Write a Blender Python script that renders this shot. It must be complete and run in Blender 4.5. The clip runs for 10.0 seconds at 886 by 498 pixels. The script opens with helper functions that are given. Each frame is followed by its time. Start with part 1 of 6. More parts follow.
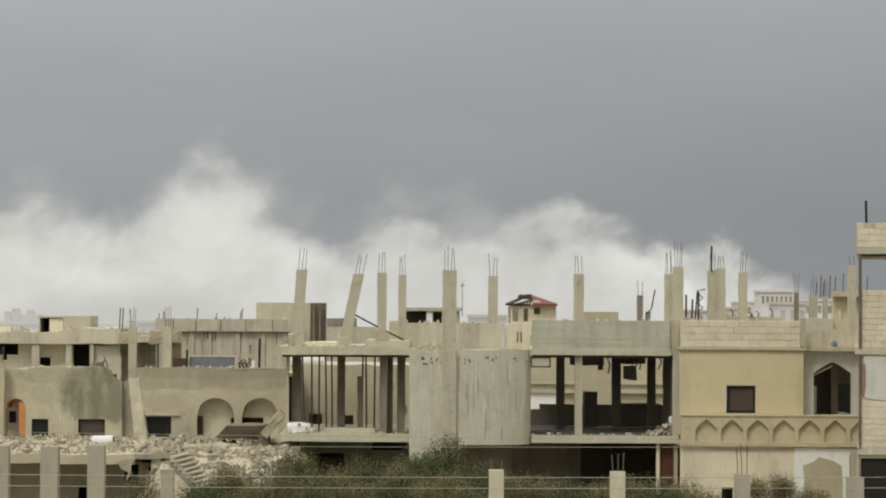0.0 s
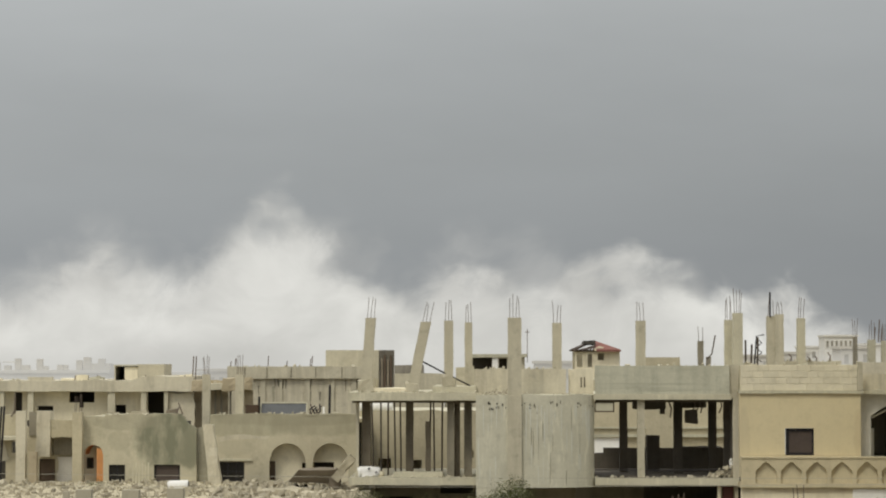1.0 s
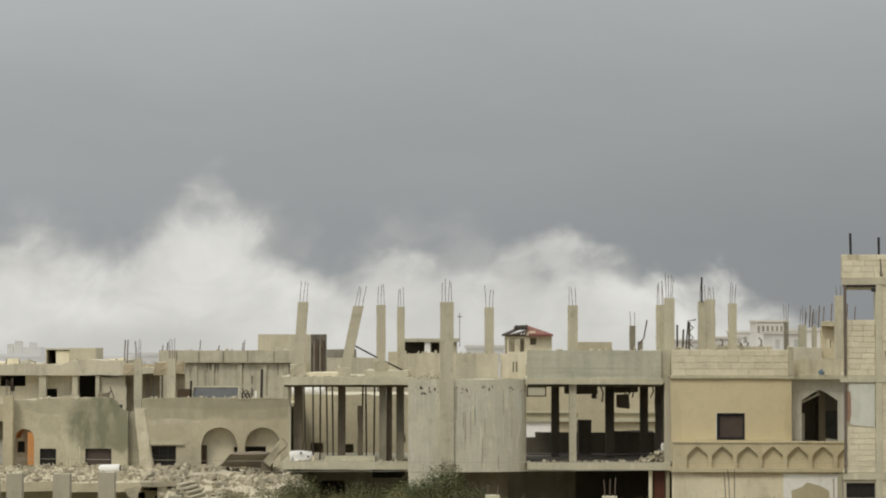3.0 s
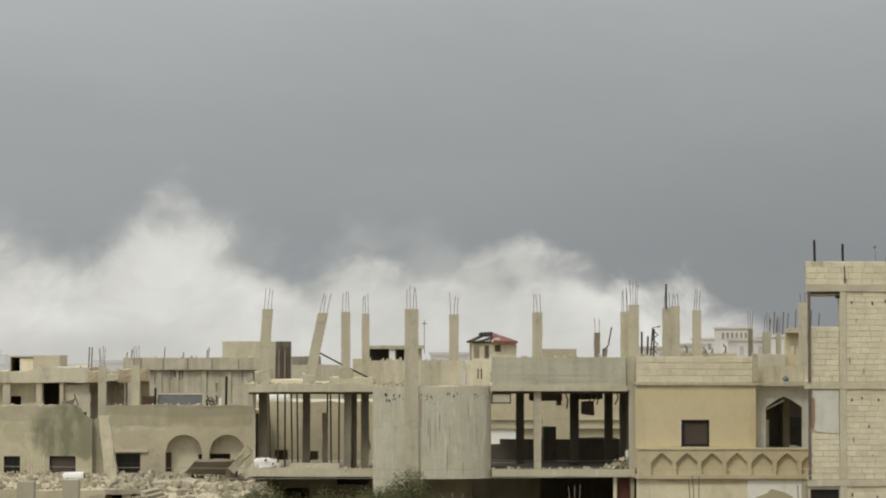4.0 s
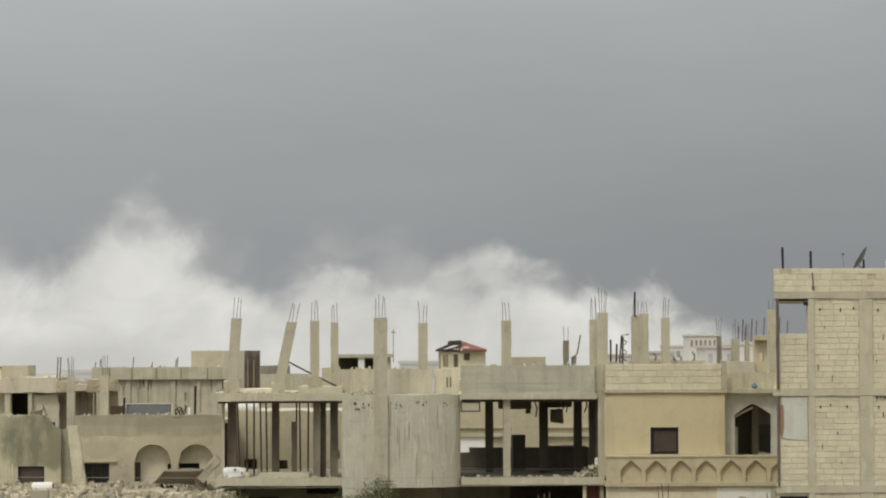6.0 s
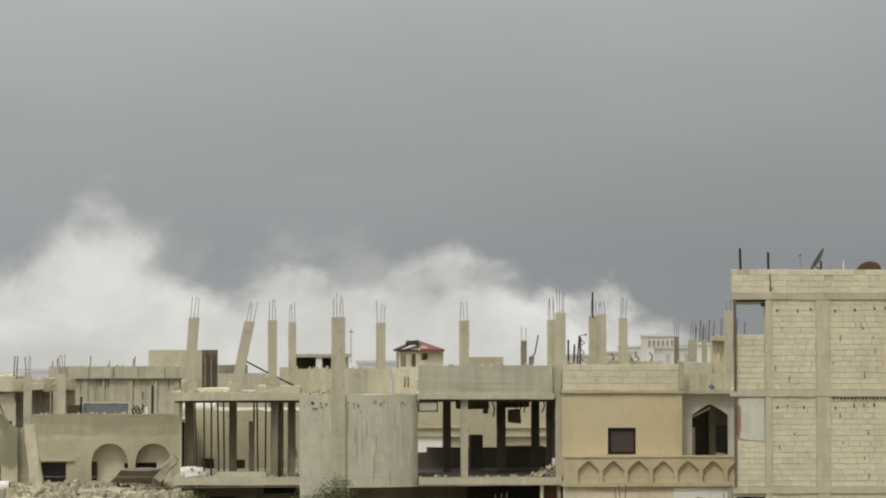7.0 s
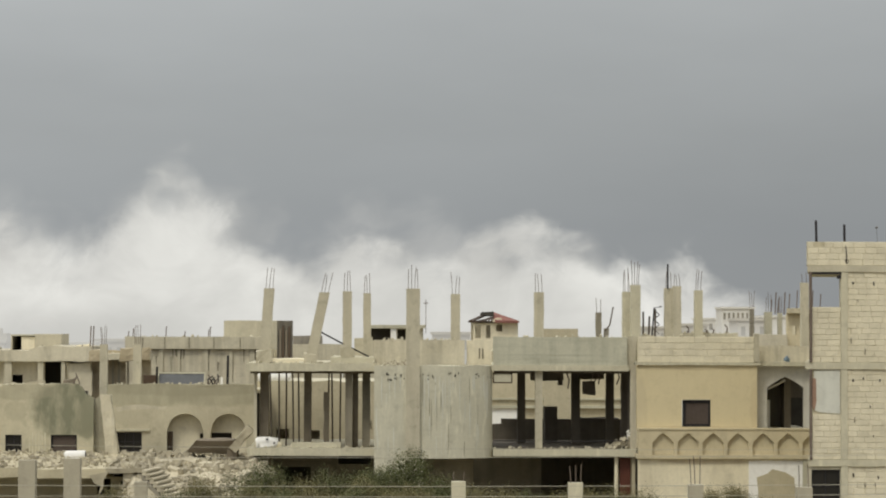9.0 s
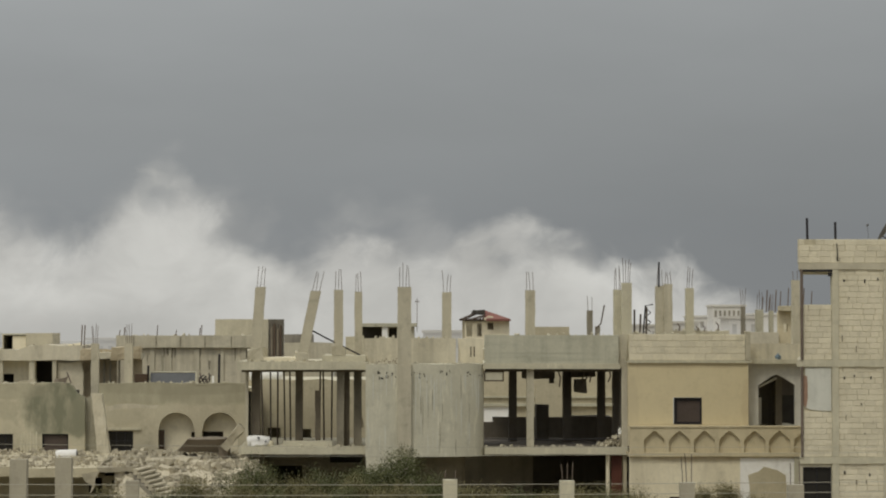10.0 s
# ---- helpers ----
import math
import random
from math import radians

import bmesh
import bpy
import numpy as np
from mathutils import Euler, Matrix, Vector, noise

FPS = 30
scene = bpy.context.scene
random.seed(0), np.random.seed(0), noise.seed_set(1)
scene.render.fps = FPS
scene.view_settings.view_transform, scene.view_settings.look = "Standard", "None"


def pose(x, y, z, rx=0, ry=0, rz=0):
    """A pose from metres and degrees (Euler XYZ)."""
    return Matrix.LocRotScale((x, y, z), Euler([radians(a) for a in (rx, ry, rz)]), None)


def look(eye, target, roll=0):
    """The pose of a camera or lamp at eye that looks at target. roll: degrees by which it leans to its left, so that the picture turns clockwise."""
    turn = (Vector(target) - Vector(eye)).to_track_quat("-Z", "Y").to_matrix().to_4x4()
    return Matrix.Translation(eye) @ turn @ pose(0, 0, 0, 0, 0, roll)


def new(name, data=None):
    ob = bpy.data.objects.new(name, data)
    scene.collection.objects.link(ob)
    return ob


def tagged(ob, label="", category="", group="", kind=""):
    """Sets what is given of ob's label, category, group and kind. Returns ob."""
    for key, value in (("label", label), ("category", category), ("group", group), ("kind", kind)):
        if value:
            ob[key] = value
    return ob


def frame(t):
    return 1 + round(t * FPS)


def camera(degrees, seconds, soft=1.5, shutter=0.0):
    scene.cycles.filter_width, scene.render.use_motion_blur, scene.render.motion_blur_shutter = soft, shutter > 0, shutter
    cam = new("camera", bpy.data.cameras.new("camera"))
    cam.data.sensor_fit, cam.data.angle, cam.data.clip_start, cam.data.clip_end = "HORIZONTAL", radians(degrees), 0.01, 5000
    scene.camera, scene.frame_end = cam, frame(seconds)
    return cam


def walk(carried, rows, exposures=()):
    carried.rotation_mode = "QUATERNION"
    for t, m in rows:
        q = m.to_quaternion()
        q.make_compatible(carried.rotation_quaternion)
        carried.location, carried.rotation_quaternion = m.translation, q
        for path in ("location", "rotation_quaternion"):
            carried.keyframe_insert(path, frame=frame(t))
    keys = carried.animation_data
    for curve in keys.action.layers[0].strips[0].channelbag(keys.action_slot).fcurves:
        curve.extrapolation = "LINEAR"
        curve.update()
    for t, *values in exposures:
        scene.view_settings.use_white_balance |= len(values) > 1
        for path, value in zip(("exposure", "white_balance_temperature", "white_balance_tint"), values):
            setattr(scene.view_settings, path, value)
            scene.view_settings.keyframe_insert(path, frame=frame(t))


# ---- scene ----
cam = camera(18, 10.0, soft=2.0)
walk(cam, [
    (0.0, pose(0, 3.00, 8, 91.260, -0.334, -0.347)),
    (0.1, pose(0, 0.00, 8, 91.354, -0.453, 0.007)),
    (0.2, pose(0, 0.00, 8, 91.424, -0.326, 0.202)),
    (0.3, pose(0, 0.00, 8, 91.585, -0.212, 0.539)),
    (0.4, pose(0, 0.00, 8, 91.752, -0.332, 0.910)),
    (0.5, pose(0, 0.00, 8, 92.016, -0.236, 1.204)),
    (0.6, pose(0, 0.00, 8, 92.022, -0.186, 1.272)),
    (0.7, pose(0, 0.00, 8, 91.969, -0.136, 1.455)),
    (0.8, pose(0, 0.00, 8, 92.093, -0.086, 1.189)),
    (0.9, pose(0, 0.00, 8, 92.320, -0.035, 1.220)),
    (1.0, pose(0, 0.00, 8, 92.209, 0.015, 0.998)),
    (1.1, pose(0, 0.00, 8, 92.003, 0.023, 0.669)),
    (1.2, pose(0, 0.00, 8, 91.864, 0.031, 0.566)),
    (1.3, pose(0, 0.00, 8, 91.912, 0.039, 0.439)),
    (1.4, pose(0, 0.00, 8, 91.842, 0.047, 0.854)),
    (1.5, pose(0, 0.00, 8, 91.764, 0.055, 0.979)),
    (1.6, pose(0, 0.00, 8, 91.916, 0.089, 1.416)),
    (1.7, pose(0, 0.00, 8, 91.711, 0.122, 1.370)),
    (1.8, pose(0, 0.00, 8, 91.843, 0.156, 1.495)),
    (1.9, pose(0, 0.00, 8, 91.766, 0.190, 1.391)),
    (2.0, pose(0, 0.00, 8, 91.818, 0.223, 0.985)),
    (2.1, pose(0, 0.00, 8, 91.757, 0.208, 1.368)),
    (2.2, pose(0, 0.00, 8, 92.011, 0.194, 1.332)),
    (2.3, pose(0, 0.00, 8, 91.788, 0.179, 0.989)),
    (2.4, pose(0, 0.00, 8, 92.019, 0.164, 0.815)),
    (2.5, pose(0, 0.00, 8, 91.895, 0.150, 0.477)),
    (2.6, pose(0, 0.00, 8, 91.861, 0.100, 0.419)),
    (2.7, pose(0, 0.00, 8, 91.809, 0.051, 0.351)),
    (2.8, pose(0, 0.00, 8, 91.770, 0.001, -0.155)),
    (2.9, pose(0, 0.00, 8, 91.881, -0.049, -0.120)),
    (3.0, pose(0, 0.00, 8, 91.890, -0.098, -0.387)),
    (3.1, pose(0, 0.00, 8, 91.972, -0.084, -0.559)),
    (3.2, pose(0, 0.00, 8, 91.999, -0.071, -0.857)),
    (3.6, pose(0, 0.00, 8, 92.060, -0.057, -1.300)),
    (4.3, pose(0, 0.00, 8, 92.016, -0.023, -0.276)),
    (4.4, pose(0, 0.00, 8, 92.408, -0.012, 0.118)),
    (4.5, pose(0, 0.00, 8, 92.418, 0.000, 0.000)),
    (4.6, pose(0, 0.00, 8, 92.215, 0.031, -0.066)),
    (4.7, pose(0, 0.00, 8, 92.160, 0.063, 0.118)),
    (4.8, pose(0, 0.00, 8, 91.966, 0.094, -0.182)),
    (4.9, pose(0, 0.00, 8, 91.852, 0.126, 0.072)),
    (5.0, pose(0, 0.00, 8, 91.845, 0.157, 0.343)),
    (5.1, pose(0, 0.00, 8, 91.881, 0.176, 0.463)),
    (5.2, pose(0, 0.00, 8, 91.953, 0.194, 0.497)),
    (5.3, pose(0, 0.00, 8, 91.955, 0.213, 0.370)),
    (5.4, pose(0, 0.00, 8, 91.933, 0.232, 0.138)),
    (5.5, pose(0, 0.00, 8, 91.904, 0.250, -0.018)),
    (5.6, pose(0, 0.00, 8, 91.817, 0.235, -0.288)),
    (5.7, pose(0, 0.00, 8, 91.792, 0.220, -0.461)),
    (5.8, pose(0, 0.00, 8, 91.871, 0.205, -0.950)),
    (5.9, pose(0, 0.00, 8, 91.963, 0.190, -1.217)),
    (6.0, pose(0, 0.00, 8, 92.207, 0.175, -1.743)),
    (6.1, pose(0, 0.00, 8, 92.310, 0.178, -2.054)),
    (6.2, pose(0, 0.00, 8, 92.223, 0.182, -2.641)),
    (6.6, pose(0, 0.00, 8, 92.200, 0.086, -3.300)),
    (6.95, pose(0, 0.00, 8, 92.200, 0.029, -2.750)),
    (7.3, pose(0, 0.00, 8, 92.237, -0.009, -1.848)),
    (7.4, pose(0, 0.00, 8, 92.260, -0.021, -1.515)),
    (7.5, pose(0, 0.00, 8, 92.332, -0.033, -1.346)),
    (7.6, pose(0, 0.00, 8, 92.492, -0.028, -1.191)),
    (7.7, pose(0, 0.00, 8, 92.492, -0.023, -1.168)),
    (7.8, pose(0, 0.00, 8, 92.410, -0.019, -0.890)),
    (7.9, pose(0, 0.00, 8, 92.364, -0.014, -0.751)),
    (8.0, pose(0, 0.00, 8, 92.297, -0.009, -0.354)),
    (8.1, pose(0, 0.00, 8, 92.245, -0.030, -0.518)),
    (8.2, pose(0, 0.00, 8, 92.093, -0.050, -0.736)),
    (8.3, pose(0, 0.00, 8, 92.010, -0.071, -0.793)),
    (8.4, pose(0, 0.00, 8, 91.903, -0.092, -0.885)),
    (8.5, pose(0, 0.00, 8, 91.858, -0.112, -0.937)),
    (8.6, pose(0, 0.00, 8, 91.808, -0.124, -1.023)),
    (8.7, pose(0, 0.00, 8, 91.772, -0.136, -1.057)),
    (8.8, pose(0, 0.00, 8, 91.713, -0.148, -1.080)),
    (8.9, pose(0, 0.00, 8, 91.677, -0.160, -1.091)),
    (9.0, pose(0, 0.00, 8, 91.616, -0.172, -1.079)),
    (9.1, pose(0, 0.00, 8, 91.616, -0.153, -0.982)),
    (9.2, pose(0, 0.00, 8, 91.600, -0.135, -1.025)),
    (9.3, pose(0, 0.00, 8, 91.593, -0.116, -1.000)),
    (9.4, pose(0, 0.00, 8, 91.578, -0.098, -1.183)),
    (9.5, pose(0, 0.00, 8, 91.569, -0.079, -1.224)),
    (9.6, pose(0, 0.00, 8, 91.571, -0.075, -1.096)),
    (9.7, pose(0, 0.00, 8, 91.563, -0.071, -1.166)),
    (9.8, pose(0, 0.00, 8, 91.563, -0.067, -1.158)),
    (9.9, pose(0, 0.00, 8, 91.555, -0.063, -1.166)),
    (10.0, pose(0, 0.00, 8, 91.581, -0.059, -1.257)),
], exposures=[(0, -0.04), (1, -0.04), (4.5, -0.06), (6.2, -0.05), (8.5, -0.03), (9.0, 0.03), (9.5, 0.04), (10, -0.36)])

# ---- world and light ----
SUN_UP, SUN_TURN = radians(52), radians(208)
world = bpy.data.worlds.new("overcast")
scene.world = world
world.use_nodes = True
wn, wl = world.node_tree.nodes, world.node_tree.links
wn.clear()


def wnode(kind, **settings):
    n = wn.new(kind)
    for key, value in settings.items():
        n.inputs[key].default_value = value
    return n


sky = wnode("ShaderNodeTexSky")
sky.sky_type, sky.sun_disc, sky.sun_elevation, sky.sun_rotation = "NISHITA", False, SUN_UP, SUN_TURN
coord = wnode("ShaderNodeTexCoord")
split = wnode("ShaderNodeSeparateXYZ")
wl.new(coord.outputs["Generated"], split.inputs[0])
# cloud cover: a dark bank low over the horizon, brighter towards the zenith
cover = wnode("ShaderNodeValToRGB")
cover.color_ramp.elements[0].position, cover.color_ramp.elements[0].color = 0.0, (0.288, 0.303, 0.312, 1)
cover.color_ramp.elements[1].position, cover.color_ramp.elements[1].color = 1.0, (1.25, 1.24, 1.2, 1)
for place, tone in ((0.035, (0.285, 0.30, 0.312, 1)), (0.07, (0.328, 0.341, 0.345, 1)), (0.13, (0.43, 0.445, 0.444, 1)), (0.35, (0.85, 0.86, 0.85, 1))):
    e = cover.color_ramp.elements.new(place)
    e.color = tone
stretch = wnode("ShaderNodeMapping")
stretch.inputs["Scale"].default_value = (2.0, 2.0, 6.0)
wl.new(coord.outputs["Generated"], stretch.inputs[0])
puffs = wnode("ShaderNodeTexNoise", Scale=3.2, Detail=5.0, Roughness=0.55)
wl.new(stretch.outputs[0], puffs.inputs["Vector"])
# lighter towards the west side of the bank
tilt = wnode("ShaderNodeMapRange")
tilt.inputs["From Min"].default_value, tilt.inputs["From Max"].default_value = -0.2, 0.25
tilt.inputs["To Min"].default_value, tilt.inputs["To Max"].default_value = 1.13, 0.9
wl.new(split.outputs["X"], tilt.inputs["Value"])
soft_puff = wnode("ShaderNodeMapRange")
soft_puff.inputs["From Min"].default_value, soft_puff.inputs["From Max"].default_value = 0.25, 0.75
soft_puff.inputs["To Min"].default_value, soft_puff.inputs["To Max"].default_value = 0.94, 1.06
wl.new(puffs.outputs["Fac"], soft_puff.inputs["Value"])
both = wnode("ShaderNodeMath")
both.operation = "MULTIPLY"
wl.new(tilt.outputs[0], both.inputs[0])
wl.new(soft_puff.outputs[0], both.inputs[1])
wl.new(split.outputs["Z"], cover.inputs["Fac"])
cloud_bg = wnode("ShaderNodeBackground")
wl.new(cover.outputs[0], cloud_bg.inputs["Color"])
wl.new(both.outputs[0], cloud_bg.inputs["Strength"])
clear_bg = wnode("ShaderNodeBackground", Strength=0.06)
wl.new(sky.outputs[0], clear_bg.inputs["Color"])
blend = wnode("ShaderNodeMixShader", Fac=0.94)
wl.new(clear_bg.outputs[0], blend.inputs[1])
wl.new(cloud_bg.outputs[0], blend.inputs[2])
wout = wn.new("ShaderNodeOutputWorld")
wl.new(blend.outputs[0], wout.inputs[0])

sun = new("sun", bpy.data.lights.new("sun", "SUN"))
sun.data.energy, sun.data.angle, sun.data.color = 1.2, radians(14), (1.0, 0.945, 0.80)
sun.matrix_world = look((-30, -55, 80), (0, 0, 0))


# ---- materials ----
def surface(name, base, other=None, rough=0.9, grain=9.0, patch=0.55, streak=0.0, dirt=0.25, bump=0.16, vary=0.0, metal=0.0, pale=0.0, blotch=0.0, stains=(), speck=0.35, layer=0.0):
    """Weathered surface: fine grain, large patches, streaks that run down, and stains (x, z, half width, half height, strength, colour)."""
    m = bpy.data.materials.new(name)
    m.use_nodes = True
    n, l = m.node_tree.nodes, m.node_tree.links
    bsdf = n["Principled BSDF"]
    bsdf.inputs["Roughness"].default_value, bsdf.inputs["Metallic"].default_value = rough, metal
    bsdf.inputs["Specular IOR Level"].default_value = 0.25
    geo = n.new("ShaderNodeNewGeometry")
    other = other or tuple(c * 0.62 for c in base)

    def noise_at(scale, detail, mapping=None):
        t = n.new("ShaderNodeTexNoise")
        t.inputs["Scale"].default_value, t.inputs["Detail"].default_value, t.inputs["Roughness"].default_value = scale, detail, 0.6
        if mapping:
            mp = n.new("ShaderNodeMapping")
            mp.inputs["Scale"].default_value = mapping
            l.new(geo.outputs["Position"], mp.inputs[0])
            l.new(mp.outputs[0], t.inputs["Vector"])
        else:
            l.new(geo.outputs["Position"], t.inputs["Vector"])
        return t.outputs["Fac"]

    def ranged(value, a, b, c, d):
        r = n.new("ShaderNodeMapRange")
        for key, v in (("From Min", a), ("From Max", b), ("To Min", c), ("To Max", d)):
            r.inputs[key].default_value = v
        l.new(value, r.inputs["Value"])
        return r.outputs[0]

    def mix(fac, a, b, mode="MIX"):
        x = n.new("ShaderNodeMix")
        x.data_type, x.blend_type = "RGBA", mode
        for socket, v in ((x.inputs[0], fac), (x.inputs[6], a), (x.inputs[7], b)):
            if isinstance(v, (float, int)):
                socket.default_value = v
            elif isinstance(v, tuple):
                socket.default_value = (*v, 1)
            else:
                l.new(v, socket)
        return x.outputs[2]

    colour = mix(ranged(noise_at(patch, 4), 0.42, 0.68, 0, dirt * 2.2), base, other)
    fine = noise_at(grain, 6)
    colour = mix(ranged(fine, 0.3, 0.7, 0.0, speck), colour, tuple(min(1, c * 1.25) for c in base))
    cloudy = noise_at(1.6, 4)
    colour = mix(ranged(cloudy, 0.46, 0.30, 0, 0.30), colour, tuple(c * 0.82 for c in other))
    colour = mix(ranged(cloudy, 0.54, 0.72, 0, 0.35), colour, tuple(min(0.85, c * 1.12) for c in base))
    if layer:
        boards = noise_at(1.0, 4, (0.22, 0.22, 4.5))
        colour = mix(ranged(boards, 0.45, 0.32, 0, layer), colour, tuple(c * 0.85 for c in other))
        colour = mix(ranged(boards, 0.55, 0.68, 0, layer), colour, tuple(min(0.85, c * 1.16) for c in base))
    if streak:
        colour = mix(ranged(noise_at(1.0, 5, (2.6, 2.6, 0.22)), 0.48, 0.72, 0, streak), colour, tuple(c * 0.45 for c in other))
    if blotch:
        broad = noise_at(0.33, 7, (1.0, 1.0, 1.5))
        colour = mix(ranged(broad, 0.49, 0.59, 0, blotch), colour, other)
        colour = mix(ranged(noise_at(0.8, 6, (1.0, 1.0, 0.8)), 0.56, 0.63, 0, blotch * 0.6), colour, tuple(c * 0.8 for c in other))
    if pale:
        colour = mix(ranged(noise_at(1.0, 6, (4.0, 4.0, 0.8)), 0.55, 0.7, 0, pale), colour, tuple(min(0.8, c * 1.35) for c in base))
    colour = mix(ranged(noise_at(2.3, 5), 0.58, 0.72, 0, dirt), colour, tuple(c * 0.5 for c in other))
    if stains:
        place = n.new("ShaderNodeSeparateXYZ")
        l.new(geo.outputs["Position"], place.inputs[0])
        edge = ranged(noise_at(1.1, 6), 0, 1, -0.7, 0.7)
        mottle = ranged(noise_at(1.0, 8, (2.4, 2.4, 0.9)), 0.38, 0.58, 0.62, 1.0)
    for sx, sz, rx, rz, strength, tint in stains:
        terms = []
        for axis, c, r in (("X", sx, rx), ("Z", sz, rz)):
            d = ranged(place.outputs[axis], c - r, c + r, -1, 1)
            d.node.clamp = False
            q = n.new("ShaderNodeMath")
            q.operation = "MULTIPLY"
            l.new(d, q.inputs[0])
            l.new(d, q.inputs[1])
            terms.append(q.outputs[0])
        total = terms[0]
        for t in (terms[1], edge):
            a = n.new("ShaderNodeMath")
            a.operation = "ADD"
            l.new(total, a.inputs[0])
            l.new(t, a.inputs[1])
            total = a.outputs[0]
        amount = n.new("ShaderNodeMath")
        amount.operation = "MULTIPLY"
        l.new(ranged(total, 1.2, 0.7, 0, strength), amount.inputs[0])
        l.new(mottle, amount.inputs[1])
        colour = mix(amount.outputs[0], colour, tint)
    if vary:
        info = n.new("ShaderNodeObjectInfo")
        hue = n.new("ShaderNodeHueSaturation")
        l.new(ranged(info.outputs["Random"], 0, 1, 1 - vary, 1 + vary * 0.6), hue.inputs["Value"])
        l.new(colour, hue.inputs["Color"])
        colour = hue.outputs[0]
    l.new(colour, bsdf.inputs["Base Color"])
    b = n.new("ShaderNodeBump")
    b.inputs["Strength"].default_value, b.inputs["Distance"].default_value = bump, 0.05
    l.new(fine, b.inputs["Height"])
    l.new(b.outputs[0], bsdf.inputs["Normal"])
    return m


CONCRETE = surface("pale_concrete", (0.53, 0.497, 0.376), (0.43, 0.399, 0.296), streak=0.16, dirt=0.25, pale=0.5)
CONCRETE_GREY = surface("grey_concrete", (0.475, 0.453, 0.348), (0.39, 0.369, 0.282), streak=0.12, dirt=0.3, pale=0.3, blotch=0.25)
COLUMN_TAN = surface("column_concrete", (0.50, 0.462, 0.352), (0.415, 0.378, 0.285), streak=0.2, dirt=0.35, pale=0.25, blotch=0.2)
# brown tone that also carries the shade on parts under the west slab
COLUMN_BROWN = surface("dark_brown_concrete", (0.17, 0.145, 0.105), (0.10, 0.085, 0.065), streak=0.3)
RENDER_DARK = surface("dark_cement_render", (0.375, 0.35, 0.265), (0.27, 0.255, 0.195), patch=0.5, streak=0.12, dirt=0.35, blotch=0.6, pale=0.2)
DULL_BOARD = surface("dull_brown_board", (0.115, 0.095, 0.074), rough=0.6)
SHUTTER = surface("dark_brown_shutter", (0.085, 0.066, 0.056), (0.06, 0.046, 0.04), rough=0.7)
DRUM_FACE = surface("drip_marked_concrete", (0.55, 0.525, 0.415), (0.45, 0.43, 0.335), streak=0.14, dirt=0.22, pale=0.7, blotch=0.2)
PARAPET_GREY = surface("grey_green_render", (0.49, 0.478, 0.378), (0.395, 0.387, 0.306), streak=0.28, dirt=0.3, pale=0.25, blotch=0.3, layer=0.5)
STAIN_RUST = surface("rust_stain", (0.36, 0.235, 0.17), (0.28, 0.18, 0.13))
# dark tone with the shade of the open floors put into it
SHADED_CONCRETE = surface("shaded_concrete", (0.135, 0.118, 0.094), (0.088, 0.077, 0.06), streak=0.3)
# dark tone, also used to paint shade below slabs and in recesses
COLUMN_DARK = surface("dark_concrete", (0.26, 0.235, 0.18), (0.17, 0.155, 0.12), streak=0.3)
PLASTER_TAN = surface("tan_plaster", (0.505, 0.453, 0.320), (0.40, 0.355, 0.249), patch=0.3, streak=0.1, dirt=0.3, pale=0.2, blotch=0.4)
PLASTER_DIRTY = surface("stained_plaster", (0.53, 0.487, 0.358), (0.36, 0.335, 0.245), patch=0.26, streak=0.12, dirt=0.25, pale=0.2, blotch=0.3, stains=[(-13.55, 4.50, 1.6, 1.2, 1.0, (0.205, 0.205, 0.142)), (-15.37, 5.27, 1.5, 0.35, 0.55, (0.31, 0.29, 0.21)), (-12.75, 4.15, 0.5, 0.9, 0.85, (0.24, 0.235, 0.165)), (-15.73, 4.44, 0.5, 0.4, 0.4, (0.33, 0.305, 0.22))])
RUIN_EAST = surface("weathered_east_plaster", (0.50, 0.458, 0.335), (0.41, 0.365, 0.265), patch=0.3, streak=0.1, dirt=0.25, pale=0.2, blotch=0.25, stains=[(-10.36, 5.20, 2.6, 0.55, 0.75, (0.325, 0.305, 0.215)), (-7.02, 5.15, 2.4, 0.5, 0.7, (0.335, 0.31, 0.22)), (-8.69, 5.39, 3.6, 0.3, 0.6, (0.31, 0.29, 0.205)), (-10.84, 4.15, 0.9, 0.35, 0.35, (0.36, 0.33, 0.24))])
LONG_WALL = surface("pale_stained_plaster", (0.58, 0.535, 0.415), (0.45, 0.41, 0.31), patch=0.4, streak=0.4, dirt=0.3, pale=0.25, blotch=0.4)
STREAKED = surface("streaked_plaster", (0.53, 0.49, 0.375), (0.41, 0.375, 0.28), patch=0.35, streak=0.35, dirt=0.25, pale=0.3, blotch=0.3)
PLASTER_BROWN = surface("brown_damaged_plaster", (0.43, 0.365, 0.25), (0.31, 0.26, 0.18), patch=0.6, streak=0.2, dirt=0.4, blotch=0.5)
PLASTER_YELLOW = surface("yellow_plaster", (0.635, 0.55, 0.355), (0.56, 0.48, 0.31), patch=0.4, streak=0.08, dirt=0.14, blotch=0.15, speck=0.15, bump=0.07, stains=[(14.42, 4.90, 0.35, 1.3, 0.4, (0.50, 0.405, 0.25)), (12.15, 4.04, 3.0, 0.16, 0.45, (0.47, 0.39, 0.25)), (9.81, 4.68, 0.25, 1.6, 0.4, (0.50, 0.43, 0.29)), (12.02, 6.49, 3.0, 0.12, 0.45, (0.48, 0.40, 0.26))])
PLASTER_SAND = surface("sand_plaster", (0.59, 0.517, 0.352), (0.48, 0.418, 0.28), speck=0.2, bump=0.1, streak=0.16, dirt=0.25, blotch=0.2)
